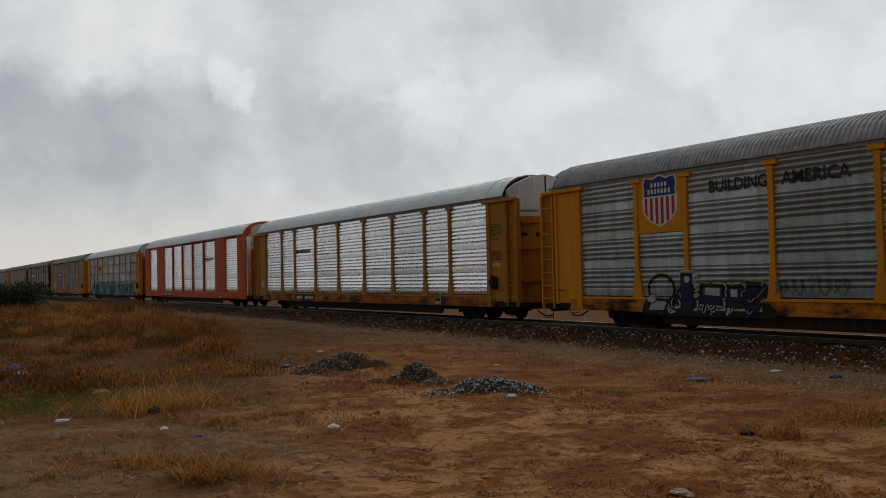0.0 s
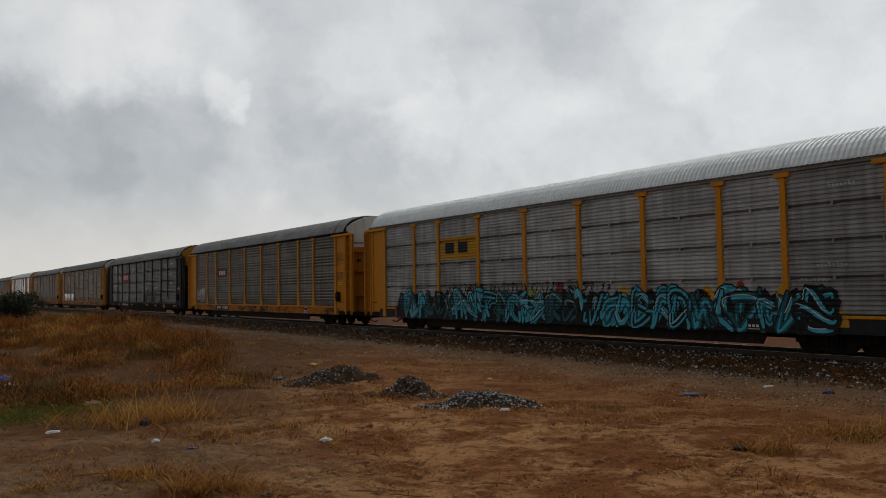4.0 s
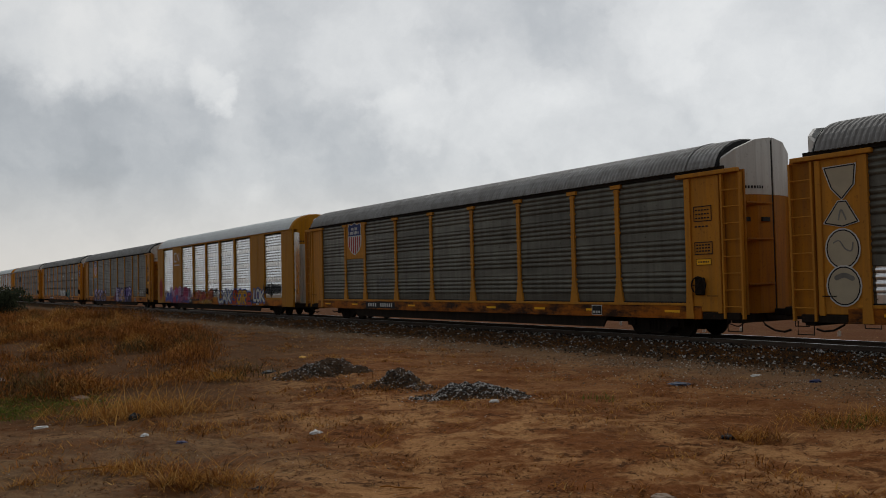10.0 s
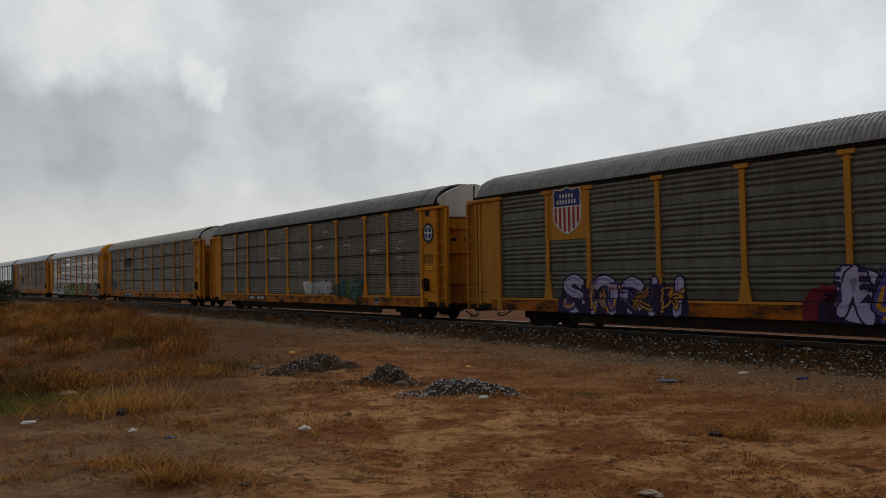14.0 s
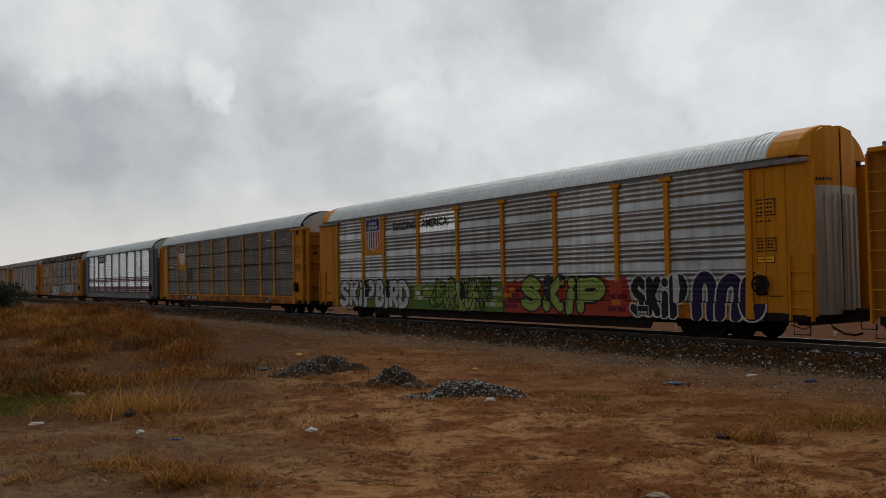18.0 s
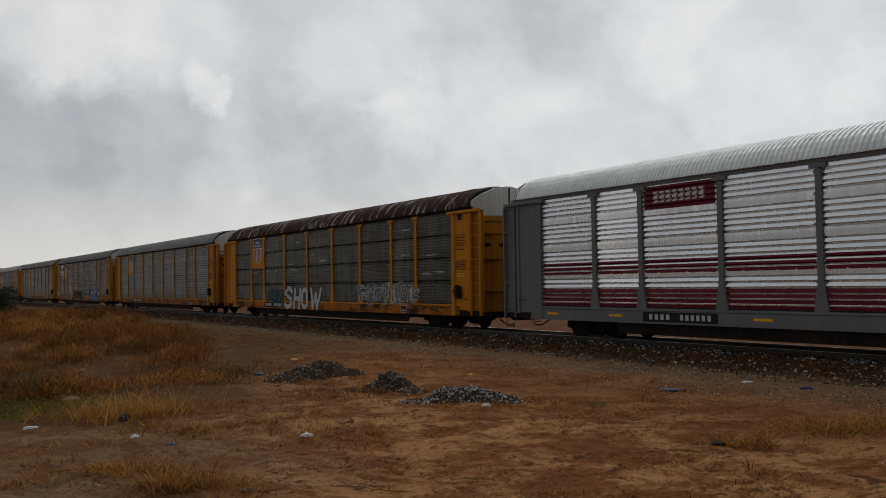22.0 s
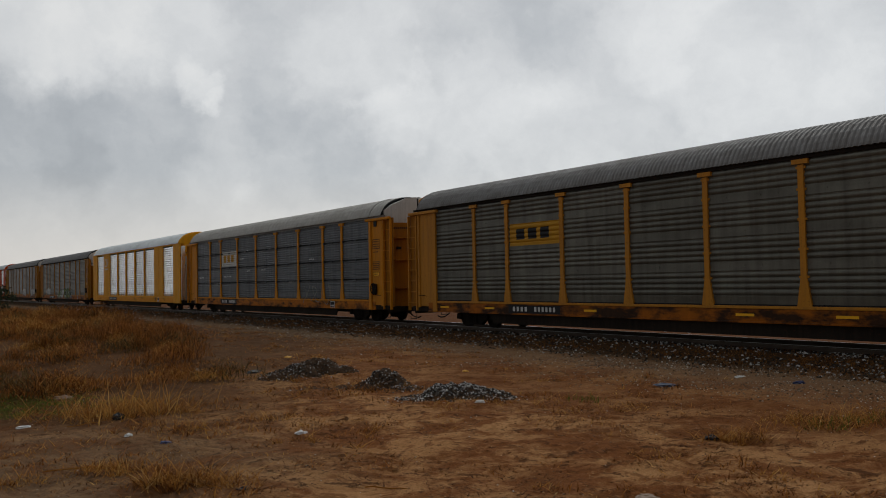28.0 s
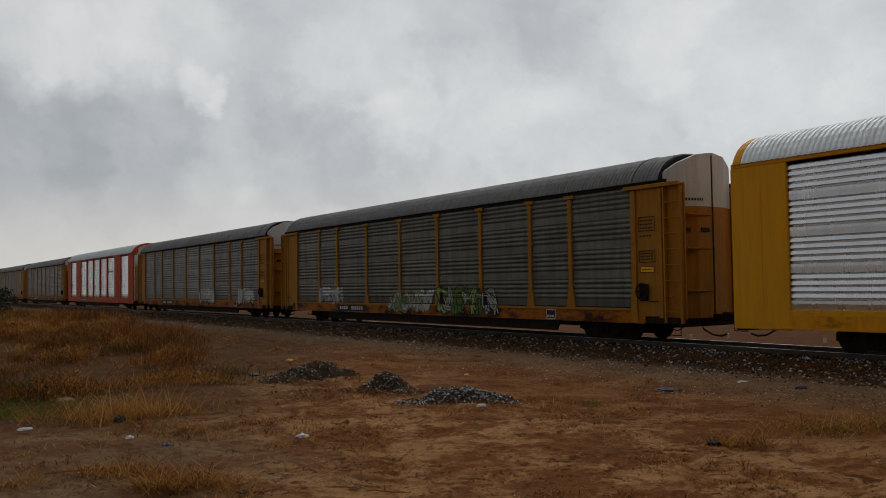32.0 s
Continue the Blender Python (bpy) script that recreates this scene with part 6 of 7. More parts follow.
    c = mix_col(tr, maths(tr, "MULTIPLY", beyond, 0.8), c, mix_col(tr, fine, tone(red, 0.3), tone(red, 0.8)))
    c = mix_col(tr, 1.0, c, maths(tr, "MULTIPLY_ADD", grit, 1.1, 0.45), "MULTIPLY")
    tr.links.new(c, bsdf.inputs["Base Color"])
    h = maths(tr, "ADD", maths(tr, "MULTIPLY", fine, 0.6), maths(tr, "MULTIPLY", grit, 0.25))
    add_bump(tr, bsdf, h, 0.8, 0.04)
    return mat


def build_ground():
    """One sheet round the standpoint, its mesh finest over the open soil before the track."""
    turns = list(np.arange(-40.0, 36.01, 0.15)) + list(np.arange(39.0, 317.1, 3.0))
    reach = [0.4, 1.5, 3.0, 4.5, 6.0]
    while reach[-1] < 62:
        reach.append(reach[-1] * 1.0042)
    while reach[-1] < 3200:
        reach.append(reach[-1] * 1.06)
    verts, faces = [(0.0, 0.0, 0.0)], []
    for r in reach:
        for a in turns:
            x, y = r * math.sin(radians(a)), r * math.cos(radians(a))
            verts.append((x, y, ground_z(x, y) if r < 260 else bank(across(x, y)[0])))
    w = len(turns)
    for i in range(len(reach) - 1):
        for j in range(w):
            a, b = 1 + i * w + j, 1 + i * w + (j + 1) % w
            faces.append((b, b + w, a + w, a))
    faces += [(0, 1 + (j + 1) % w, 1 + j) for j in range(w)]
    me = bpy.data.meshes.new("ground")
    me.from_pydata(verts, [], faces)
    me.polygons.foreach_set("use_smooth", [True] * len(faces))
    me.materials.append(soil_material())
    return tagged(new("ground", me), "bare red-brown trodden soil with worn wheel tracks", "ground", kind="structure")


def island_material(name, stops, rough=0.85, grain=0.0, thin=0.0):
    """Colour drawn piece by piece from a ramp."""
    mat = bpy.data.materials.new(name)
    mat.use_nodes = True
    tr = mat.node_tree
    bsdf = tr.nodes["Principled BSDF"]
    bsdf.inputs["Roughness"].default_value = rough
    bsdf.inputs["Specular IOR Level"].default_value = 0.06
    geo = tr.nodes.new("ShaderNodeNewGeometry")
    c = ramp(tr, geo.outputs["Random Per Island"], stops)
    if grain:
        co = tr.nodes.new("ShaderNodeTexCoord").outputs["Object"]
        c = mix_col(tr, 1.0, c, maths(tr, "MULTIPLY_ADD", noise_tex(tr, co, 30.0, 3.0), grain, 1 - grain / 2), "MULTIPLY")
    tr.links.new(c, bsdf.inputs["Base Color"])
    if thin:
        # thin dry leaves let light through
        bsdf.inputs["Specular IOR Level"].default_value = 0.05
        glow = tr.nodes.new("ShaderNodeBsdfTranslucent")
        tr.links.new(c, glow.inputs["Color"])
        blend = node(tr, "ShaderNodeMixShader", Fac=thin)
        tr.links.new(bsdf.outputs[0], blend.inputs[1])
        tr.links.new(glow.outputs[0], blend.inputs[2])
        tr.links.new(blend.outputs[0], tr.nodes["Material Output"].inputs["Surface"])
    return mat


PEBBLE = island_material("pale_pebbles", [(0.0, (0.07, 0.05, 0.035)), (0.35, (0.16, 0.12, 0.085)), (0.75, (0.30, 0.24, 0.175)), (0.9, (0.46, 0.40, 0.33)), (1.0, (0.68, 0.63, 0.57))], 0.85, 0.4)
STONE = island_material("crushed_stone", [(0.0, (0.02, 0.017, 0.014)), (0.55, (0.04, 0.033, 0.026)), (0.76, (0.11, 0.097, 0.083)), (0.86, (0.38, 0.37, 0.35)), (1.0, (0.62, 0.61, 0.59))], 0.8, 0.5)
DARK_STONE = island_material("dark_crushed_stone", [(0.0, (0.015, 0.013, 0.011)), (0.55, (0.05, 0.043, 0.037)), (0.72, (0.14, 0.13, 0.12)), (0.84, (0.42, 0.41, 0.40)), (1.0, (0.66, 0.65, 0.64))], 0.8, 0.5)
PALE_STONE = island_material("pale_crushed_stone", [(0.0, (0.02, 0.018, 0.016)), (0.42, (0.06, 0.054, 0.048)), (0.6, (0.18, 0.17, 0.16)), (0.78, (0.48, 0.47, 0.45)), (1.0, (0.72, 0.71, 0.69))], 0.8, 0.4)
CLOD = island_material("soil_clods", [(0.0, (0.10, 0.044, 0.017)), (0.5, (0.22, 0.105, 0.044)), (1.0, (0.42, 0.26, 0.13))], 0.95, 0.4)
STRAW = island_material("dry_straw", [(0.0, (0.22, 0.085, 0.016)), (0.5, (0.40, 0.18, 0.035)), (0.85, (0.55, 0.30, 0.075)), (1.0, (0.65, 0.42, 0.15))], 0.85, 0.0, 0.4)
RUSSET = island_material("russet_dry_brush", [(0.0, (0.045, 0.016, 0.005)), (0.4, (0.15, 0.052, 0.011)), (0.78, (0.33, 0.12, 0.022)), (1.0, (0.48, 0.22, 0.055))], 0.85, 0.0, 0.25)
OLIVE = island_material("dull_green_grass", [(0.0, (0.05, 0.07, 0.012)), (0.6, (0.10, 0.13, 0.02)), (1.0, (0.22, 0.20, 0.05))], 0.85, 0.0, 0.4)
FADED = island_material("faded_olive_brush", [(0.0, (0.025, 0.017, 0.006)), (0.6, (0.085, 0.056, 0.019)), (1.0, (0.20, 0.14, 0.05))], 0.85, 0.0, 0.25)
LITTER = island_material("dead_plant_litter", [(0.0, (0.045, 0.019, 0.007)), (0.6, (0.10, 0.040, 0.012)), (0.88, (0.20, 0.085, 0.024)), (1.0, (0.40, 0.25, 0.10))], 0.9)
BUSH_LEAF = island_material("dark_grey_green_leaves", [(0.0, (0.02, 0.026, 0.016)), (0.6, (0.05, 0.06, 0.035)), (1.0, (0.09, 0.10, 0.06))], 0.85, 0.0, 0.3)
BARK = island_material("dark_bark", [(0.0, (0.04, 0.028, 0.02)), (1.0, (0.07, 0.05, 0.035))], 0.9, 0.5)


class Heap:
    """Gathers many small pieces into one mesh."""

    def __init__(self):
        self.v, self.f = [], []

    def stone(self, x, y, z, r, rg):
        b = len(self.v)
        q = Euler((rg.uniform(0, 6), rg.uniform(0, 6), rg.uniform(0, 6))).to_matrix()
        for p in ((1, 0, 0), (-1, 0, 0), (0, 1, 0), (0, -1, 0), (0, 0, 0.8), (0, 0, -0.8), (0.6, 0.6, 0.45), (-0.6, 0.5, -0.5)):
            w = q @ (Vector(p) * r * rg.uniform(0.65, 1.15))
            self.v.append((x + w.x, y + w.y, z + w.z * 0.8))
        for f in ((0, 2, 6), (2, 4, 6), (4, 0, 6), (2, 1, 4), (1, 3, 4), (3, 0, 4), (0, 5, 2), (2, 5, 7), (5, 1, 7), (1, 2, 7), (1, 5, 3), (3, 5, 0)):
            self.f.append(tuple(b + i for i in f))

    def blade(self, x, y, z, h, lean, w, rg, bend=0.5):
        a = rg.uniform(0, 2 * math.pi)
        ca, sa = math.cos(a), math.sin(a)
        la = lean * h
        b = len(self.v)
        ox, oy = -sa * w, ca * w
        self.v += [(x - ox, y - oy, z), (x + ox, y + oy, z), (x + ca * la * bend + ox * 0.7, y + sa * la * bend + oy * 0.7, z + h * 0.55),
                   (x + ca * la * bend - ox * 0.7, y + sa * la * bend - oy * 0.7, z + h * 0.55), (x + ca * la * 1.3, y + sa * la * 1.3, z + h)]
        self.f += [(b, b + 1, b + 2, b + 3), (b + 3, b + 2, b + 4)]

    def leaf(self, p, r, rg):
        b = len(self.v)
        q = Euler((rg.uniform(0, 6), rg.uniform(0, 6), rg.uniform(0, 6))).to_matrix()
        for c in ((-1, 0, 0), (0, -0.5, 0.12), (1, 0, 0), (0, 0.5, 0.12)):
            self.v.append(tuple(p + q @ (Vector(c) * r)))
        self.f.append((b, b + 1, b + 2, b + 3))

    def mesh(self, name, mat):
        me = bpy.data.meshes.new(name)
        me.from_pydata(self.v, [], self.f)
        me.materials.append(mat)
        return me


def build_track():
    track = tagged(new("railway_track"), "straight single railway track on low stone bed", "railway track", kind="structure")
    steel, tr, bsdf, vec, rnd = surface("rail_steel", 0.6, 0.5)
    tr.links.new(mix_col(tr, noise_tex(tr, vec, 3.0, 4.0), (0.06, 0.04, 0.03), (0.12, 0.09, 0.07)), bsdf.inputs["Base Color"])
    shine = sheet_metal("polished_rail_head", (0.55, 0.55, 0.56), 0.9, 0.3, 0.1)
    wood = painted("oiled_tie_wood", (0.05, 0.036, 0.026), 0.5, 0.0, 0.9)
    # rails: foot, web and polished head
    for off in (-0.755, 0.755):
        sec = [(-0.07, -0.17), (0.07, -0.17), (0.07, -0.155), (0.012, -0.13), (0.012, -0.04), (0.036, -0.03), (0.036, -0.004), (-0.036, -0.004), (-0.036, -0.03), (-0.012, -0.04), (-0.012, -0.13), (-0.07, -0.155)]
        bm = bmesh.new()
        ends = [[bm.verts.new((x, off + y, z)) for y, z in sec] for x in (-900, 700)]
        for i in range(len(sec)):
            bm.faces.new((ends[0][i], ends[0][(i + 1) % 12], ends[1][(i + 1) % 12], ends[1][i]))
        part("rail", bm, steel, track)
        part("rail_head", boxed(-900, 700, off - 0.034, off + 0.034, -0.004, 0.0), shine, track, "polished running surface")
    tie = boxed(-0.11, 0.11, -1.28, 1.28, -0.34, -0.175, chamfer=0.015)
    me = to_mesh(tie, "tie")
    me.materials.append(wood)
    rg = random.Random(5)
    for i in range(240):
        part("tie", me, wood, track, "", (-118 + i * 0.53, rg.uniform(-0.04, 0.04), rg.uniform(-0.01, 0.0)), rg.uniform(-0.02, 0.02))
    p = N * (SIDE + 1.5)
    track.matrix_basis = pose(p.x, p.y, RAIL_Z, 0, 0, TURN)


def build_ballast():
    rg = random.Random(8)
    bed = Heap()
    for i in range(15000):
        s = 6 + 110 * rg.random() ** 1.7
        n = rg.gauss(18.75, 0.95) if rg.random() < 0.86 else rg.uniform(20.2, 23.4)
        clump = noise.noise(Vector((n * 0.9, s * 0.35, 4.0)))
        if n < 16.6 or clump < rg.uniform(-0.6, 0.25):
            continue
        x, y = place(n, s)
        bed.stone(x, y, ground_z(x, y) + 0.005, rg.uniform(0.022, 0.055), rg)
    for i in range(3500):
        s, n = 6 + 80 * rg.random() ** 1.6, rg.uniform(19.6, 20.55)
        x, y = place(n, s)
        bed.stone(x, y, ground_z(x, y) + 0.02, rg.uniform(0.025, 0.055), rg)
    tagged(new("ballast", bed.mesh("ballast", STONE)), "loose grey and white crushed stone along the track", "ballast", kind="stuff")
    grit = Heap()
    for i in range(34000):
        s = 4 + 60 * rg.random() ** 1.7
        n = rg.triangular(12.0, 18.8, 16.5)
        if noise.noise(Vector((n * 0.5, s * 0.22, 9.0))) + 0.5 * noise.noise(Vector((n * 1.7, s * 0.9, 2.0))) < rg.uniform(-0.6, 0.3):
            continue
        x, y = place(n, s)
        grit.stone(x, y, ground_z(x, y) + 0.003, 0.009 + 0.022 * rg.random() ** 2.8, rg)
    for i in range(5200):
        y = 7.2 + 16 * rg.random() ** 1.3
        x = rg.uniform(-0.62, 0.62) * y
        if noise.noise(Vector((x * 0.6, y * 0.6, 6.0))) < rg.uniform(-0.5, 0.5):
            continue
        grit.stone(x, y, ground_z(x, y) + 0.001, 0.005 + 0.014 * rg.random() ** 3, rg)
    tagged(new("gravel", grit.mesh("gravel", PEBBLE)), "thin scatter of small pale stones on soil", "gravel", kind="stuff")


def build_litter():
    """Clods and flat dead stalks that roughen the soil."""
    rg = random.Random(23)
    clods, straw = Heap(), Heap()
    for i in range(5500):
        y = 7.2 + 22 * rg.random() ** 1.5
        x = rg.uniform(-0.62, 0.62) * y
        if noise.noise(Vector((x * 0.7, y * 0.7, 3.0))) < rg.uniform(-0.5, 0.5):
            continue
        clods.stone(x, y, ground_z(x, y), rg.uniform(0.006, 0.018) * (1 + y * 0.02), rg)
    for i in range(52000):
        y = 7.2 + 26 * rg.random() ** 1.4
        x = rg.uniform(-0.64, 0.62) * y
        k = noise.noise(Vector((x * 0.45, y * 0.45, 8.0))) + 0.8 * noise.noise(Vector((x * 1.6, y * 1.6, 1.0)))
        if k < rg.uniform(0.0, 0.55) - (0.25 if x < -2.0 and y > 11 else 0.0):
            continue
        h = rg.uniform(0.006, 0.026)
        straw.blade(x, y, ground_z(x, y) - 0.003, h, rg.uniform(1.5, 6.0), rg.uniform(0.004, 0.012), rg)
    tagged(new("clods", clods.mesh("clods", CLOD)), "small crumbled clods of red-brown soil", "clods", kind="stuff")
    tagged(new("litter", straw.mesh("litter", LITTER)), "flat dead stalks and plant litter on soil", "plant litter", kind="stuff")


def rubble_pile(x, y, lobes, label, seed, count, stones, turn=0):
    """Tipped earth and crushed stone in several overlapping lobes: (across, along, radius, height, how stony)."""
    rg = random.Random(seed)
    pile = tagged(new("rubble_pile"), label, "rubble pile", "rubble piles on the soil")
    z = ground_z(x, y)
    pile.location, pile.rotation_euler = (x, y, z - 0.03), (0, 0, radians(turn))
    ct, st = math.cos(radians(turn)), math.sin(radians(turn))

    def height(u, v):
        w = Vector((u, v, seed))
        best = -0.04
        for lu, lv, r, h, stony in lobes:
            d = math.hypot(u - lu, (v - lv) * 1.35) / (r * (1 + 0.28 * noise.noise(w * 2.3)))
            best = max(best, h * max(0.0, 1 - d * d) ** 0.8 - 0.04 * (d > 1))
        if best <= 0:
            return -0.04
        return best + min(1.0, best / 0.08) * (0.07 * noise.noise(w * 4.0) + 0.045 * noise.noise(w * 9.0) + 0.02 * noise.noise(w * 19.0))
    ur = max(abs(lo[0]) + lo[2] for lo in lobes) * 1.25
    vr = max(abs(lo[1]) + lo[2] for lo in lobes) * 1.0
    nu, nv = int(ur * 2 / 0.045), int(vr * 2 / 0.045)
    bm = bmesh.new()
    g = [[bm.verts.new((u, v, height(u, v))) for v in np.linspace(-vr, vr, nv)] for u in np.linspace(-ur, ur, nu)]
    for p, q in zip(g, g[1:]):
        for i in range(nv - 1):
            if max(p[i].co.z, q[i].co.z, q[i + 1].co.z, p[i + 1].co.z) > -0.039:
                bm.faces.new((p[i], q[i], q[i + 1], p[i + 1]))
    bmesh.ops.delete(bm, geom=[v for v in bm.verts if not v.link_faces], context="VERTS")
    part("earth_mound", bm, M["pile_earth"], pile)
    heap = Heap()
    for i in range(count):
        lu, lv, r, h, stony = rg.choices(lobes, [lo[4] * lo[2] for lo in lobes])[0]
        e = rg.random() ** 0.55 if rg.random() < 0.85 else rg.uniform(0.9, 1.6)
        a = rg.uniform(0, 2 * math.pi)
        u, v = lu + r * e * math.cos(a), lv + r * e * math.sin(a) / 1.35
        top = height(u, v)
        base = top + 0.008 if top > 0 else ground_z(x + u * ct - v * st, y + u * st + v * ct) - z + 0.035
        heap.stone(u, v, base, 0.008 + 0.024 * rg.random() ** 1.8, rg)
    tagged(part("crushed_stone", heap.mesh("crushed_stone", stones), stones, pile, "dark and white crushed stones"), kind="stuff")


def pile_earth():
    mat, tr, bsdf, vec, rnd = surface("dark_pile_earth", 0.0, 0.95, 0.1)
    n = noise_tex(tr, vec, 5.0, 6.0, 0.65)
    tr.links.new(mix_col(tr, n, (0.020, 0.015, 0.011), (0.13, 0.078, 0.045)), bsdf.inputs["Base Color"])
    add_bump(tr, bsdf, noise_tex(tr, vec, 18.0, 4.0, 0.7), 0.8, 0.04)
    return mat


def tuft(heap, x, y, count, radius, h, lean, w, rg):
    for i in range(count):
        a, r = rg.uniform(0, 2 * math.pi), radius * rg.random() ** 0.7
        px, py = x + r * math.cos(a), y + r * math.sin(a)
        heap.blade(px, py, ground_z(px, py) - 0.01, h * rg.uniform(0.35, 1.1), lean * rg.uniform(0.2, 1.4), w * rg.uniform(0.6, 1.3), rg)


def shrub(heap, x, y, r, h, count, size, rg):
    """A round dead shrub: a haze of small dry leaves over thin twigs."""
    z = ground_z(x, y)
    for i in range(count):
        a, q = rg.uniform(0, 2 * math.pi), r * rg.random() ** 0.6
        px, py = x + q * math.cos(a), y + q * math.sin(a)
        dome = math.sqrt(max(0.08, 1 - (q / r) ** 2 * 0.92))
        heap.blade(px, py, z + h * rg.uniform(0.0, 0.5) * dome, h * dome * rg.uniform(0.25, 0.75), rg.uniform(0.1, 2.2), size * rg.uniform(0.1, 0.22), rg)
    for i in range(count // 3):
        a, q, e = rg.uniform(0, 2 * math.pi), r * rg.random() ** 0.5, rg.random()
        dome = math.sqrt(max(0.08, 1 - (q / r) ** 2 * 0.92))
        heap.leaf(Vector((x + q * math.cos(a), y + q * math.sin(a), z + h * dome * e)), size * rg.uniform(0.3, 0.9), rg)


def build_grass():
    rg = random.Random(17)
    dry, brush, green, olive = Heap(), Heap(), Heap(), Heap()
    # tall straw beside the green patch
    for i in range(130):
        x, y = rg.gauss(-5.0, 0.8), rg.gauss(15.2, 0.6)
        tuft(dry if rg.random() < 0.6 else brush, x, y, rg.randint(8, 22), 0.28, rg.uniform(0.08, 0.26), 2.2, 0.004, rg)
    for i in range(130):
        x, y = rg.gauss(-4.9, 0.6), rg.gauss(15.0, 0.4)
        tuft(dry, x, y, rg.randint(2, 4), 0.2, rg.uniform(0.3, 0.8), 1.5, 0.0055, rg)
    # straggling clumps in the left foreground and before the piles
    for x, y, n, spread, h in ((-3.6, 10.55, 60, 0.42, 0.2), (-2.55, 9.75, 90, 0.45, 0.3), (-4.45, 10.0, 26, 0.3, 0.15), (-2.0, 9.5, 26, 0.35, 0.2), (-3.2, 13.2, 40, 0.6, 0.18), (-4.0, 13.6, 40, 0.6, 0.2), (-2.3, 14.2, 16, 0.4, 0.25),
                               (-1.6, 12.1, 8, 0.3, 0.18), (4.35, 11.6, 40, 0.35, 0.32), (5.9, 12.5, 70, 0.7, 0.26), (7.3, 13.1, 60, 0.6, 0.28), (3.0, 14.6, 40, 0.7, 0.16), (1.2, 14.9, 40, 0.8, 0.16), (2.4, 13.2, 24, 0.5, 0.12)):
        for i in range(n):
            a, r = rg.uniform(0, 2 * math.pi), spread * rg.random() ** 0.6
            tuft(dry if rg.random() < 0.55 else brush, x + 1.3 * r * math.cos(a), y + r * math.sin(a), rg.randint(6, 11), 0.12, h * rg.uniform(0.3, 1.0), 2.0, 0.0045, rg)
    # low dead grass over the field
    for i in range(5200):
        n, s = rg.uniform(0.5, 15.5), 4 + 50 * rg.random() ** 1.4
        x, y = place(n, s)
        k = noise.noise(Vector((x * 0.28, y * 0.28, 2.0))) + 0.5 * noise.noise(Vector((x * 1.1, y * 1.1, 5.0)))
        if k < rg.uniform(0.0, 0.5) - (0.35 if s > 20 or x < -4 else 0.0):
            continue
        tuft(dry if rg.random() < 0.3 else brush, x, y, rg.randint(8, 26), rg.uniform(0.10, 0.35), rg.uniform(0.02, 0.12), 1.8, 0.006, rg)
    for x, y, h, c in ((-2.9, 9.7, 0.26, 70), (-4.1, 10.4, 0.12, 40), (-4.3, 9.9, 0.10, 40), (5.7, 12.4, 0.26, 60), (6.3, 12.7, 0.22, 60), (6.9, 12.9, 0.2, 40), (4.2, 11.7, 0.24, 40), (0.4, 16.2, 0.16, 60), (-1.3, 18.0, 0.16, 60),
                       (2.6, 15.6, 0.14, 50), (3.9, 14.6, 0.12, 50), (-2.6, 13.6, 0.12, 60), (-3.1, 13.2, 0.12, 50), (-0.6, 14.4, 0.08, 40)):
        tuft(brush if rg.random() < 0.4 else dry, x, y, c, 0.45, h * 0.6, 2.4, 0.004, rg)
    for x, y in ((5.9, 12.3), (6.6, 12.7), (7.3, 13.0), (3.1, 15.5)):
        tuft(green, x, y, 60, 0.4, 0.16, 0.8, 0.006, rg)
    # weeds at the feet of the piles
    for x, y, r in ((-2.45, 20.2, 1.3), (-0.62, 17.9, 0.75), (0.85, 15.9, 1.05), (-1.5, 17.7, 1.0)):
        for q in range(80):
            a, e = rg.uniform(0, 2 * math.pi), r * rg.uniform(0.65, 1.6)
            front = 0.2 * (e < r * 0.8)
            tuft(brush if rg.random() < 0.75 else dry, x + e * math.cos(a), y - front + 0.75 * e * math.sin(a), rg.randint(7, 14), 0.14, rg.uniform(0.05, 0.15) + front * 0.5, 1.8, 0.0045, rg)
    # mats of dead creepers in the foreground
    for x, y, r in ((-4.2, 10.6, 0.55), (-3.5, 10.4, 0.5), (-2.6, 9.3, 0.6), (-1.9, 9.2, 0.35), (-5.3, 11.6, 0.5), (3.3, 10.6, 0.4), (2.6, 12.2, 0.5), (4.3, 11.9, 0.5), (-1.0, 16.0, 0.7), (0.4, 16.9, 0.6), (1.9, 16.4, 0.6),
                    (-3.0, 14.3, 0.8), (-1.9, 14.9, 0.6), (3.2, 14.2, 0.7), (4.6, 13.6, 0.6), (5.8, 12.8, 0.6), (-0.2, 13.3, 0.5), (1.2, 10.2, 0.4), (-0.6, 10.6, 0.35)):
        for q in range(26):
            a, e = rg.uniform(0, 2 * math.pi), r * 1.3 * rg.random() ** 0.6
            tuft(brush if rg.random() < 0.8 else dry, x + e * 1.5 * math.cos(a), y + e * math.sin(a), rg.randint(8, 16), 0.14, rg.uniform(0.02, 0.07), 2.5, 0.005, rg)
    # green patch
    for i in range(700):
        x, y = -8.2 + rg.gauss(0, 1.5), 16.4 + rg.gauss(0, 1.1)
        if (x + 8.2) ** 2 / 9 + (y - 16.4) ** 2 / 4 < rg.uniform(0.2, 1.3):
            tuft(green, x, y, 24, 0.22, 0.06, 0.9, 0.008, rg)
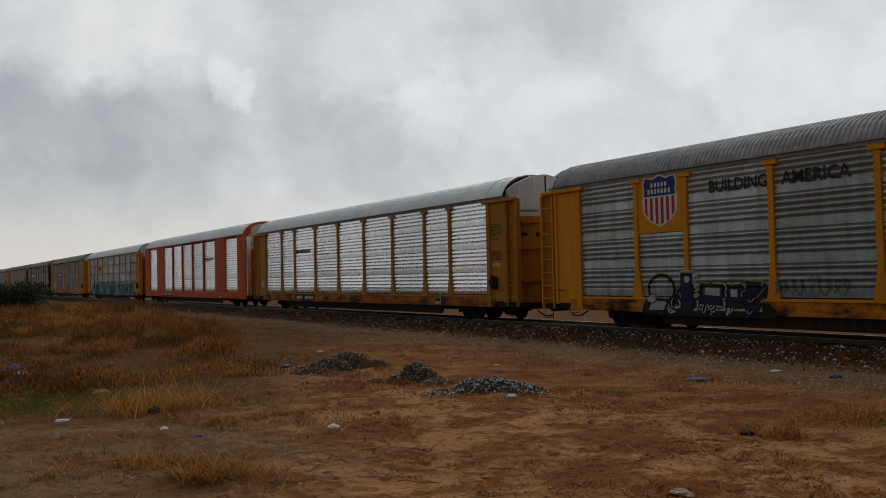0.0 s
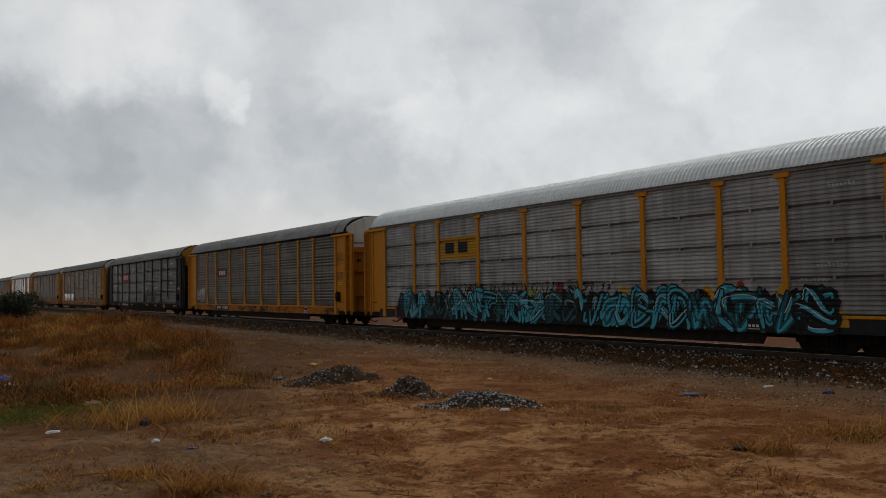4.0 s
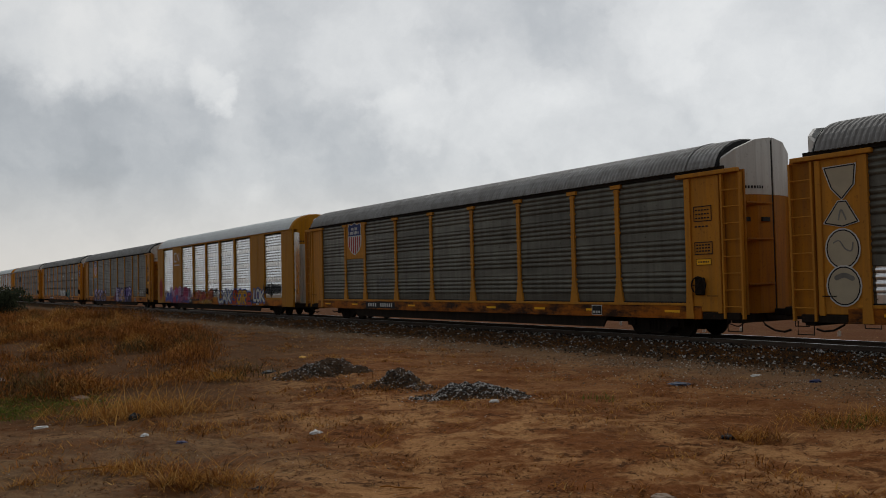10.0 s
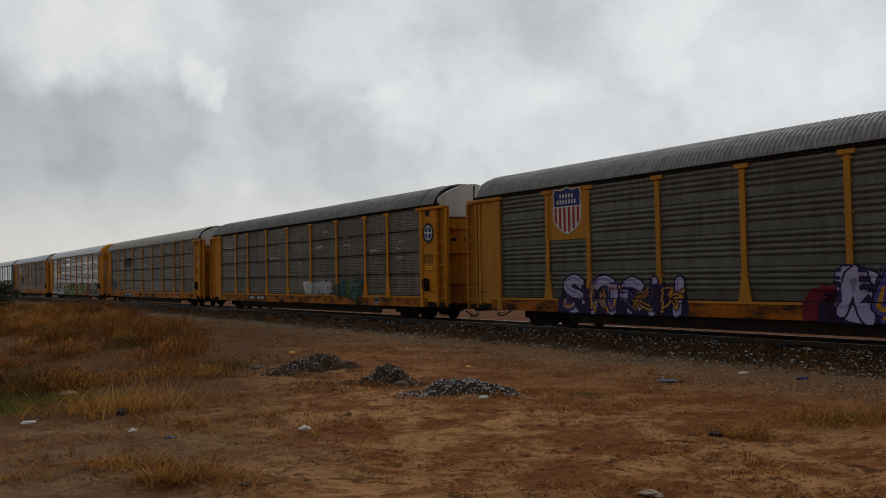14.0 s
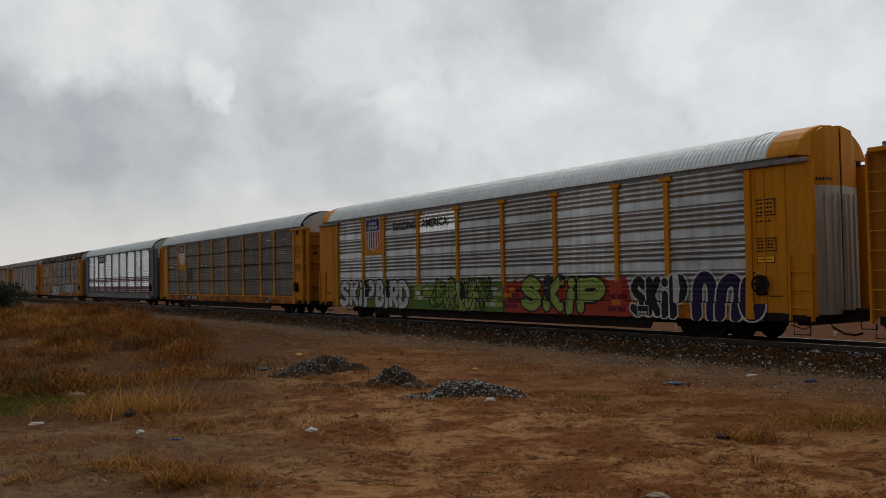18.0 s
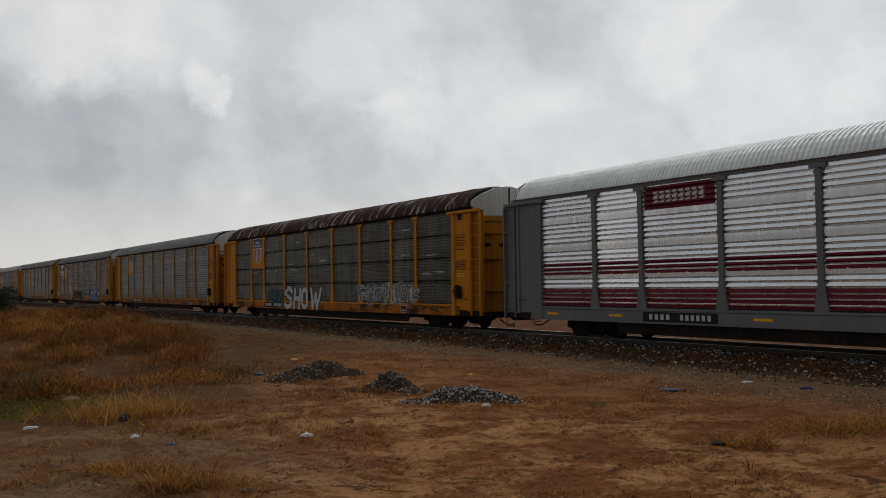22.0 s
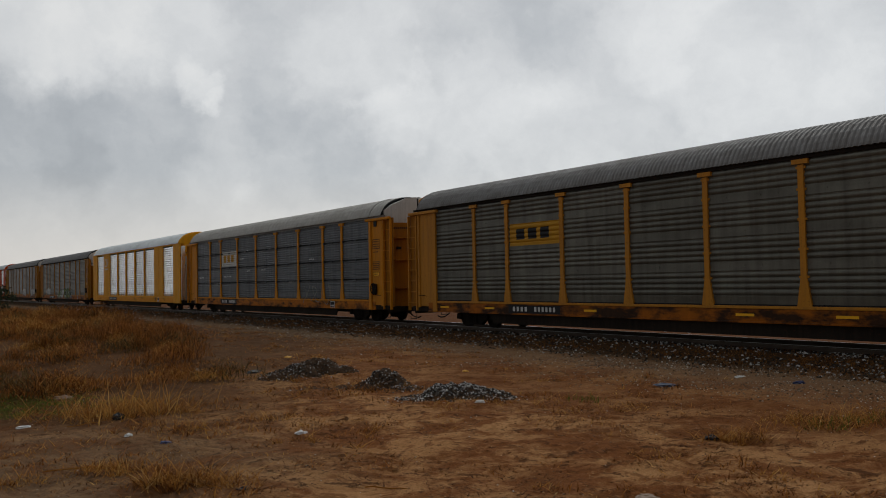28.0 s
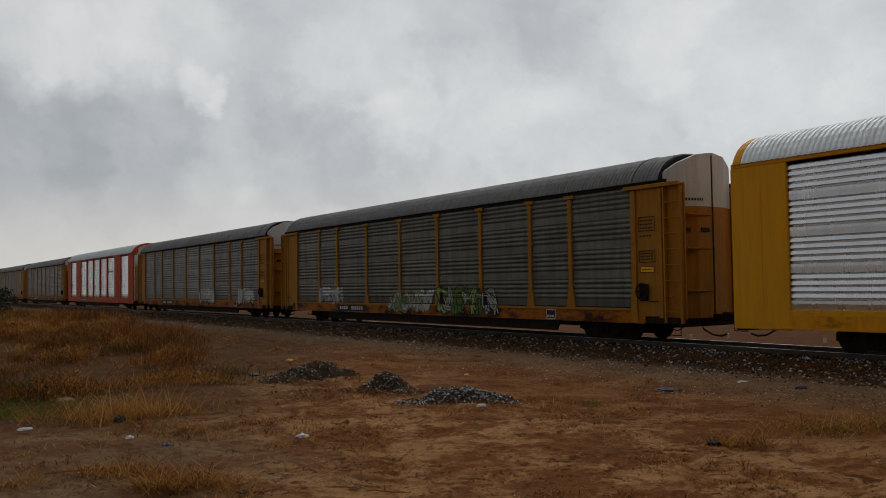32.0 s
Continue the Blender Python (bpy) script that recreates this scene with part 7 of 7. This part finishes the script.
    # dead shrubs that thicken away from the camera
    for i in range(2300):
        n, s = rg.uniform(-6.0, 12.5), 19 + 60 * rg.random() ** 1.2
        lim = 12.5 - max(0.0, 44 - s) * 0.20
        if n > lim + rg.uniform(-1.5, 0.5):
            continue
        x, y = place(n, s)
        k = noise.noise(Vector((x * 0.16, y * 0.16, 7.0))) + 0.6 * noise.noise(Vector((x * 0.55, y * 0.55, 3.0)))
        if k < rg.uniform(-0.3, 0.4) - (0.2 if s > 34 else 0.0):
            continue
        h = rg.uniform(0.26, 0.72) * (0.9 + 0.7 * k) * (1.0 if s < 50 else 1.5)
        heap = rg.choices((brush, dry, olive), (0.70, 0.10, 0.20))[0]
        shrub(heap, x, y, rg.uniform(0.4, 1.05), h, rg.randint(170, 260), 0.042 if s < 40 else 0.06, rg)
    tagged(new("olive_brush", olive.mesh("olive_brush", FADED)), "low faded olive-brown shrubs", "brush", kind="stuff")
    tagged(new("dry_grass", dry.mesh("dry_grass", STRAW)), "tufts of dead straw-coloured grass on the soil", "dry grass", kind="stuff")
    tagged(new("brush", brush.mesh("brush", RUSSET)), "low russet dead brush and weeds", "brush", kind="stuff")
    tagged(new("green_grass", green.mesh("green_grass", OLIVE)), "patch of short dull green grass", "grass", kind="stuff")
    # dead weeds among the stones of the bed
    weeds = Heap()
    for i in range(3000):
        s, n = 7 + 90 * rg.random() ** 1.5, min(20.4, rg.gauss(18.9, 1.0))
        x, y = place(n, s)
        if noise.noise(Vector((n, s * 0.3, 12.0))) > rg.uniform(-0.2, 0.4):
            continue
        tuft(weeds, x, y, 20, 0.4, rg.uniform(0.03, 0.11), 1.6, 0.006, rg)
    tagged(new("weeds", weeds.mesh("weeds", RUSSET)), "dead weeds among the track stones", "weeds", kind="stuff")


def bush(x, y, w, h, label, seed):
    rg = random.Random(seed)
    thing = tagged(new("bush"), label, "bush", "bushes in the brush")
    thing.location = (x, y, ground_z(x, y) - 0.05)
    bm = bmesh.new()
    tips = []
    for i in range(9):
        a = rg.uniform(0, 2 * math.pi)
        r = rg.uniform(0.3, 0.8) * w / 2
        end = Vector((r * math.cos(a), r * math.sin(a), h * rg.uniform(0.5, 0.9)))
        mid = end * 0.5 + Vector((rg.uniform(-0.1, 0.1), rg.uniform(-0.1, 0.1), 0.1))
        tube(bm, [(0.08 * math.cos(a), 0.08 * math.sin(a), 0), mid, end], [0.05, 0.03, 0.012], 5)
        tips += [mid, end, (mid + end) / 2]
    part("trunk", bm, BARK, thing)
    crown = Heap()
    for i in range(260):
        t = rg.choice(tips)
        c = t + Vector((rg.gauss(0, w * 0.13), rg.gauss(0, w * 0.13), rg.gauss(0, h * 0.13)))
        c.z = max(0.1, min(h, c.z))
        for k in range(26):
            crown.leaf(c + Vector((rg.gauss(0, 0.16), rg.gauss(0, 0.16), rg.gauss(0, 0.12))), rg.uniform(0.06, 0.13), rg)
    part("crown", crown.mesh("crown", BUSH_LEAF), BUSH_LEAF, thing)


def crumple(name, x, y, size, flat, mat, label, category, seed, lift=0.0):
    """A crushed scrap of bag, rag or paper lying on the soil."""
    rg = random.Random(seed)
    bm = bmesh.new()
    bmesh.ops.create_icosphere(bm, subdivisions=3, radius=1.0)
    for v in bm.verts:
        k = 1 + 0.45 * noise.noise(v.co * 1.7 + Vector((seed, 0, 0))) + 0.25 * noise.noise(v.co * 4.3)
        v.co = Vector((v.co.x * k * size, v.co.y * k * size * 0.7, max(-0.1, v.co.z) * k * size * flat))
    me = to_mesh(bm, name)
    me.materials.append(mat)
    ob = tagged(new(name, me), label, category)
    ob.location = (x, y, ground_z(x, y) + 0.003 + lift)
    ob.rotation_euler = (0, 0, rg.uniform(0, 6))
    return ob


def twig(x, y, ln, turn, label, seed):
    """A thin bent dead stalk lying on the soil."""
    rg = random.Random(seed)
    a = radians(turn)
    pts = []
    for i in range(6):
        t = i / 5
        px, py = x + (t - 0.5) * ln * math.cos(a) + rg.uniform(-0.03, 0.03), y + (t - 0.5) * ln * math.sin(a) + rg.uniform(-0.03, 0.03)
        pts.append((px - x, py - y, 0.012 + 0.05 * math.sin(t * 3.1) * rg.random()))
    me = to_mesh(tube(bmesh.new(), pts, [0.009, 0.008, 0.008, 0.007, 0.006, 0.004], 5), "twig")
    me.materials.append(STRAW)
    ob = tagged(new("dead_stalk", me), label, "stalk", "dead stalks on the soil")
    ob.location = (x, y, ground_z(x, y))


def marker_stake(x, y, h):
    bm = boxed(-0.045, 0.045, -0.045, 0.045, 0, h, chamfer=0.01)
    me = to_mesh(bm, "marker_stake")
    me.materials.append(M["white"])
    ob = tagged(new("marker_stake", me), "short white stake in the soil behind the track", "stake", "stakes behind the track")
    ob.location = (x, y, ground_z(x, y) - 0.02)


build_ground()
build_track()
build_ballast()
build_litter()
M["pile_earth"] = pile_earth()
rubble_pile(-2.35, 20.5, ((-0.75, -0.55, 0.55, 0.20, 1.0), (-0.35, -0.2, 0.6, 0.30, 0.7), (0.1, 0.25, 0.62, 0.40, 0.3), (0.65, 0.25, 0.45, 0.20, 0.2), (-0.85, 0.35, 0.4, 0.08, 0.6)), "low ridge of dark earth with stones and weeds", 3, 1500, DARK_STONE, 8)
rubble_pile(-0.62, 17.9, ((0.05, 0.1, 0.5, 0.40, 1.0), (-0.35, -0.2, 0.42, 0.18, 0.3), (0.42, -0.35, 0.5, 0.10, 1.0)), "small dark pile of earth and crushed stone", 4, 1200, DARK_STONE, 0)
rubble_pile(0.85, 16.0, ((-0.35, 0.0, 0.55, 0.27, 1.0), (0.2, 0.05, 0.55, 0.26, 1.0), (0.62, -0.1, 0.42, 0.13, 0.8), (-0.75, -0.1, 0.45, 0.07, 0.8)), "pile of dark and white crushed stone", 5, 2900, PALE_STONE, -6)
rubble_pile(-1.75, 17.9, ((-0.3, 0.0, 0.6, 0.05, 0.1), (0.4, 0.05, 0.5, 0.06, 0.2)), "flat dark patch of earth on the soil", 6, 60, DARK_STONE, 6)
build_grass()
bush(-31.5, 62.5, 4.6, 2.3, "dark grey-green bush in russet brush", 1)
bush(-36.0, 63.0, 6.0, 2.9, "dark grey-green bush in russet brush", 2)
crumple("plastic_bag", -1.66, 12.76, 0.095, 0.45, spray("white_plastic", (0.66, 0.65, 0.64), 0.2), "crumpled white plastic bag on the soil", "plastic bag", 1)
crumple("rag", -3.48, 12.27, 0.10, 0.35, spray("blue_cloth", (0.06, 0.07, 0.15), 0.3), "crumpled dark blue rag on the soil", "rag", 2)
crumple("plastic_wrapper", 1.17, 19.6, 0.10, 0.3, M["decal_yellow"], "bright yellow plastic wrapper beside a stone pile", "wrapper", 3, 0.12)
crumple("plastic_wrapper", -3.5, 24.3, 0.13, 0.3, M["decal_yellow"], "bright yellow plastic wrapper beside an earth pile", "wrapper", 4, 0.05)
crumple("rag", 7.74, 17.16, 0.14, 0.4, spray("navy_cloth", (0.025, 0.035, 0.10), 0.3), "dark blue rag among pale stones", "rag", 5)
crumple("rag", 4.04, 11.69, 0.13, 0.5, spray("black_cloth", (0.012, 0.011, 0.012), 0.3), "crumpled black rag in dry weeds", "rag", 6)
crumple("rag", -4.85, 14.4, 0.14, 0.7, M["seam"], "crumpled black rag in tall straw", "rag", 7)
crumple("paper_scrap", -4.2, 12.9, 0.07, 0.5, M["decal_white"], "white paper scrap on the soil", "paper", 8)
crumple("paper_scrap", 1.15, 15.1, 0.09, 0.5, M["decal_white"], "white paper scrap by a stone pile", "paper", 9)
crumple("paper_scrap", 7.1, 18.6, 0.13, 0.3, M["decal_white"], "white paper scrap among pale stones", "paper", 10)
crumple("plastic_sheet", 5.1, 17.4, 0.22, 0.2, spray("grey_blue_plastic", (0.07, 0.09, 0.14), 0.3), "grey-blue plastic sheet scrap on the soil", "plastic sheet", 11)
crumple("paper_scrap", -10.4, 21.2, 0.2, 0.35, M["decal_white"], "pale paper scrap in dead weeds", "paper", 12)
crumple("plastic_bag", -11.2, 22.5, 0.2, 0.5, M["blue"], "blue plastic bag in dead weeds", "plastic bag", 13)
crumple("paper_scrap", -6.2, 14.0, 0.11, 0.3, M["decal_white"], "pale paper scrap at the field's edge", "paper", 14)
crumple("cardboard", -7.0, 17.5, 0.22, 0.3, spray("wet_cardboard", (0.25, 0.16, 0.10), 0.3), "flattened brown cardboard in dead grass", "cardboard", 15)
crumple("field_stone", 2.3, 8.55, 0.13, 0.25, spray("buff_stone", (0.20, 0.13, 0.08), 0.4), "flat buff stone bedded in soil", "stone", 16)
crumple("paper_scrap", -5.35, 21.6, 0.075, 1.3, spray("buff_paper", (0.36, 0.27, 0.2), 0.4), "upright buff paper scrap in dry grass", "paper", 17)
crumple("rag", -3.9, 21.4, 0.22, 0.25, M["seam"], "flat black rag on the soil", "rag", 18)
crumple("rag", -1.85, 9.4, 0.08, 0.3, spray("charred_cloth", (0.02, 0.016, 0.014), 0.3), "flat black rag on the soil", "rag", 19)
for i, (x, y, ln, turn) in enumerate(((-4.0, 10.6, 0.9, 10), (-3.6, 10.5, 0.6, -25), (-2.4, 9.6, 0.7, -35), (4.4, 11.4, 0.5, 60), (4.1, 11.7, 0.4, 120), (-3.2, 13.3, 0.6, -50), (-2.2, 16.5, 0.4, 70), (-0.3, 9.4, 0.5, -20), (-5.2, 14.1, 0.7, 40))):
    twig(x, y, ln, turn, "thin pale dead stalk on the soil", i)
for x, y, h in ((8.84, 39.2, 0.2), (10.17, 34.5, 0.22), (10.74, 33.3, 0.16), (12.08, 33.0, 0.2), (14.2, 29.5, 0.2)):
    marker_stake(x, y, h)
motions()
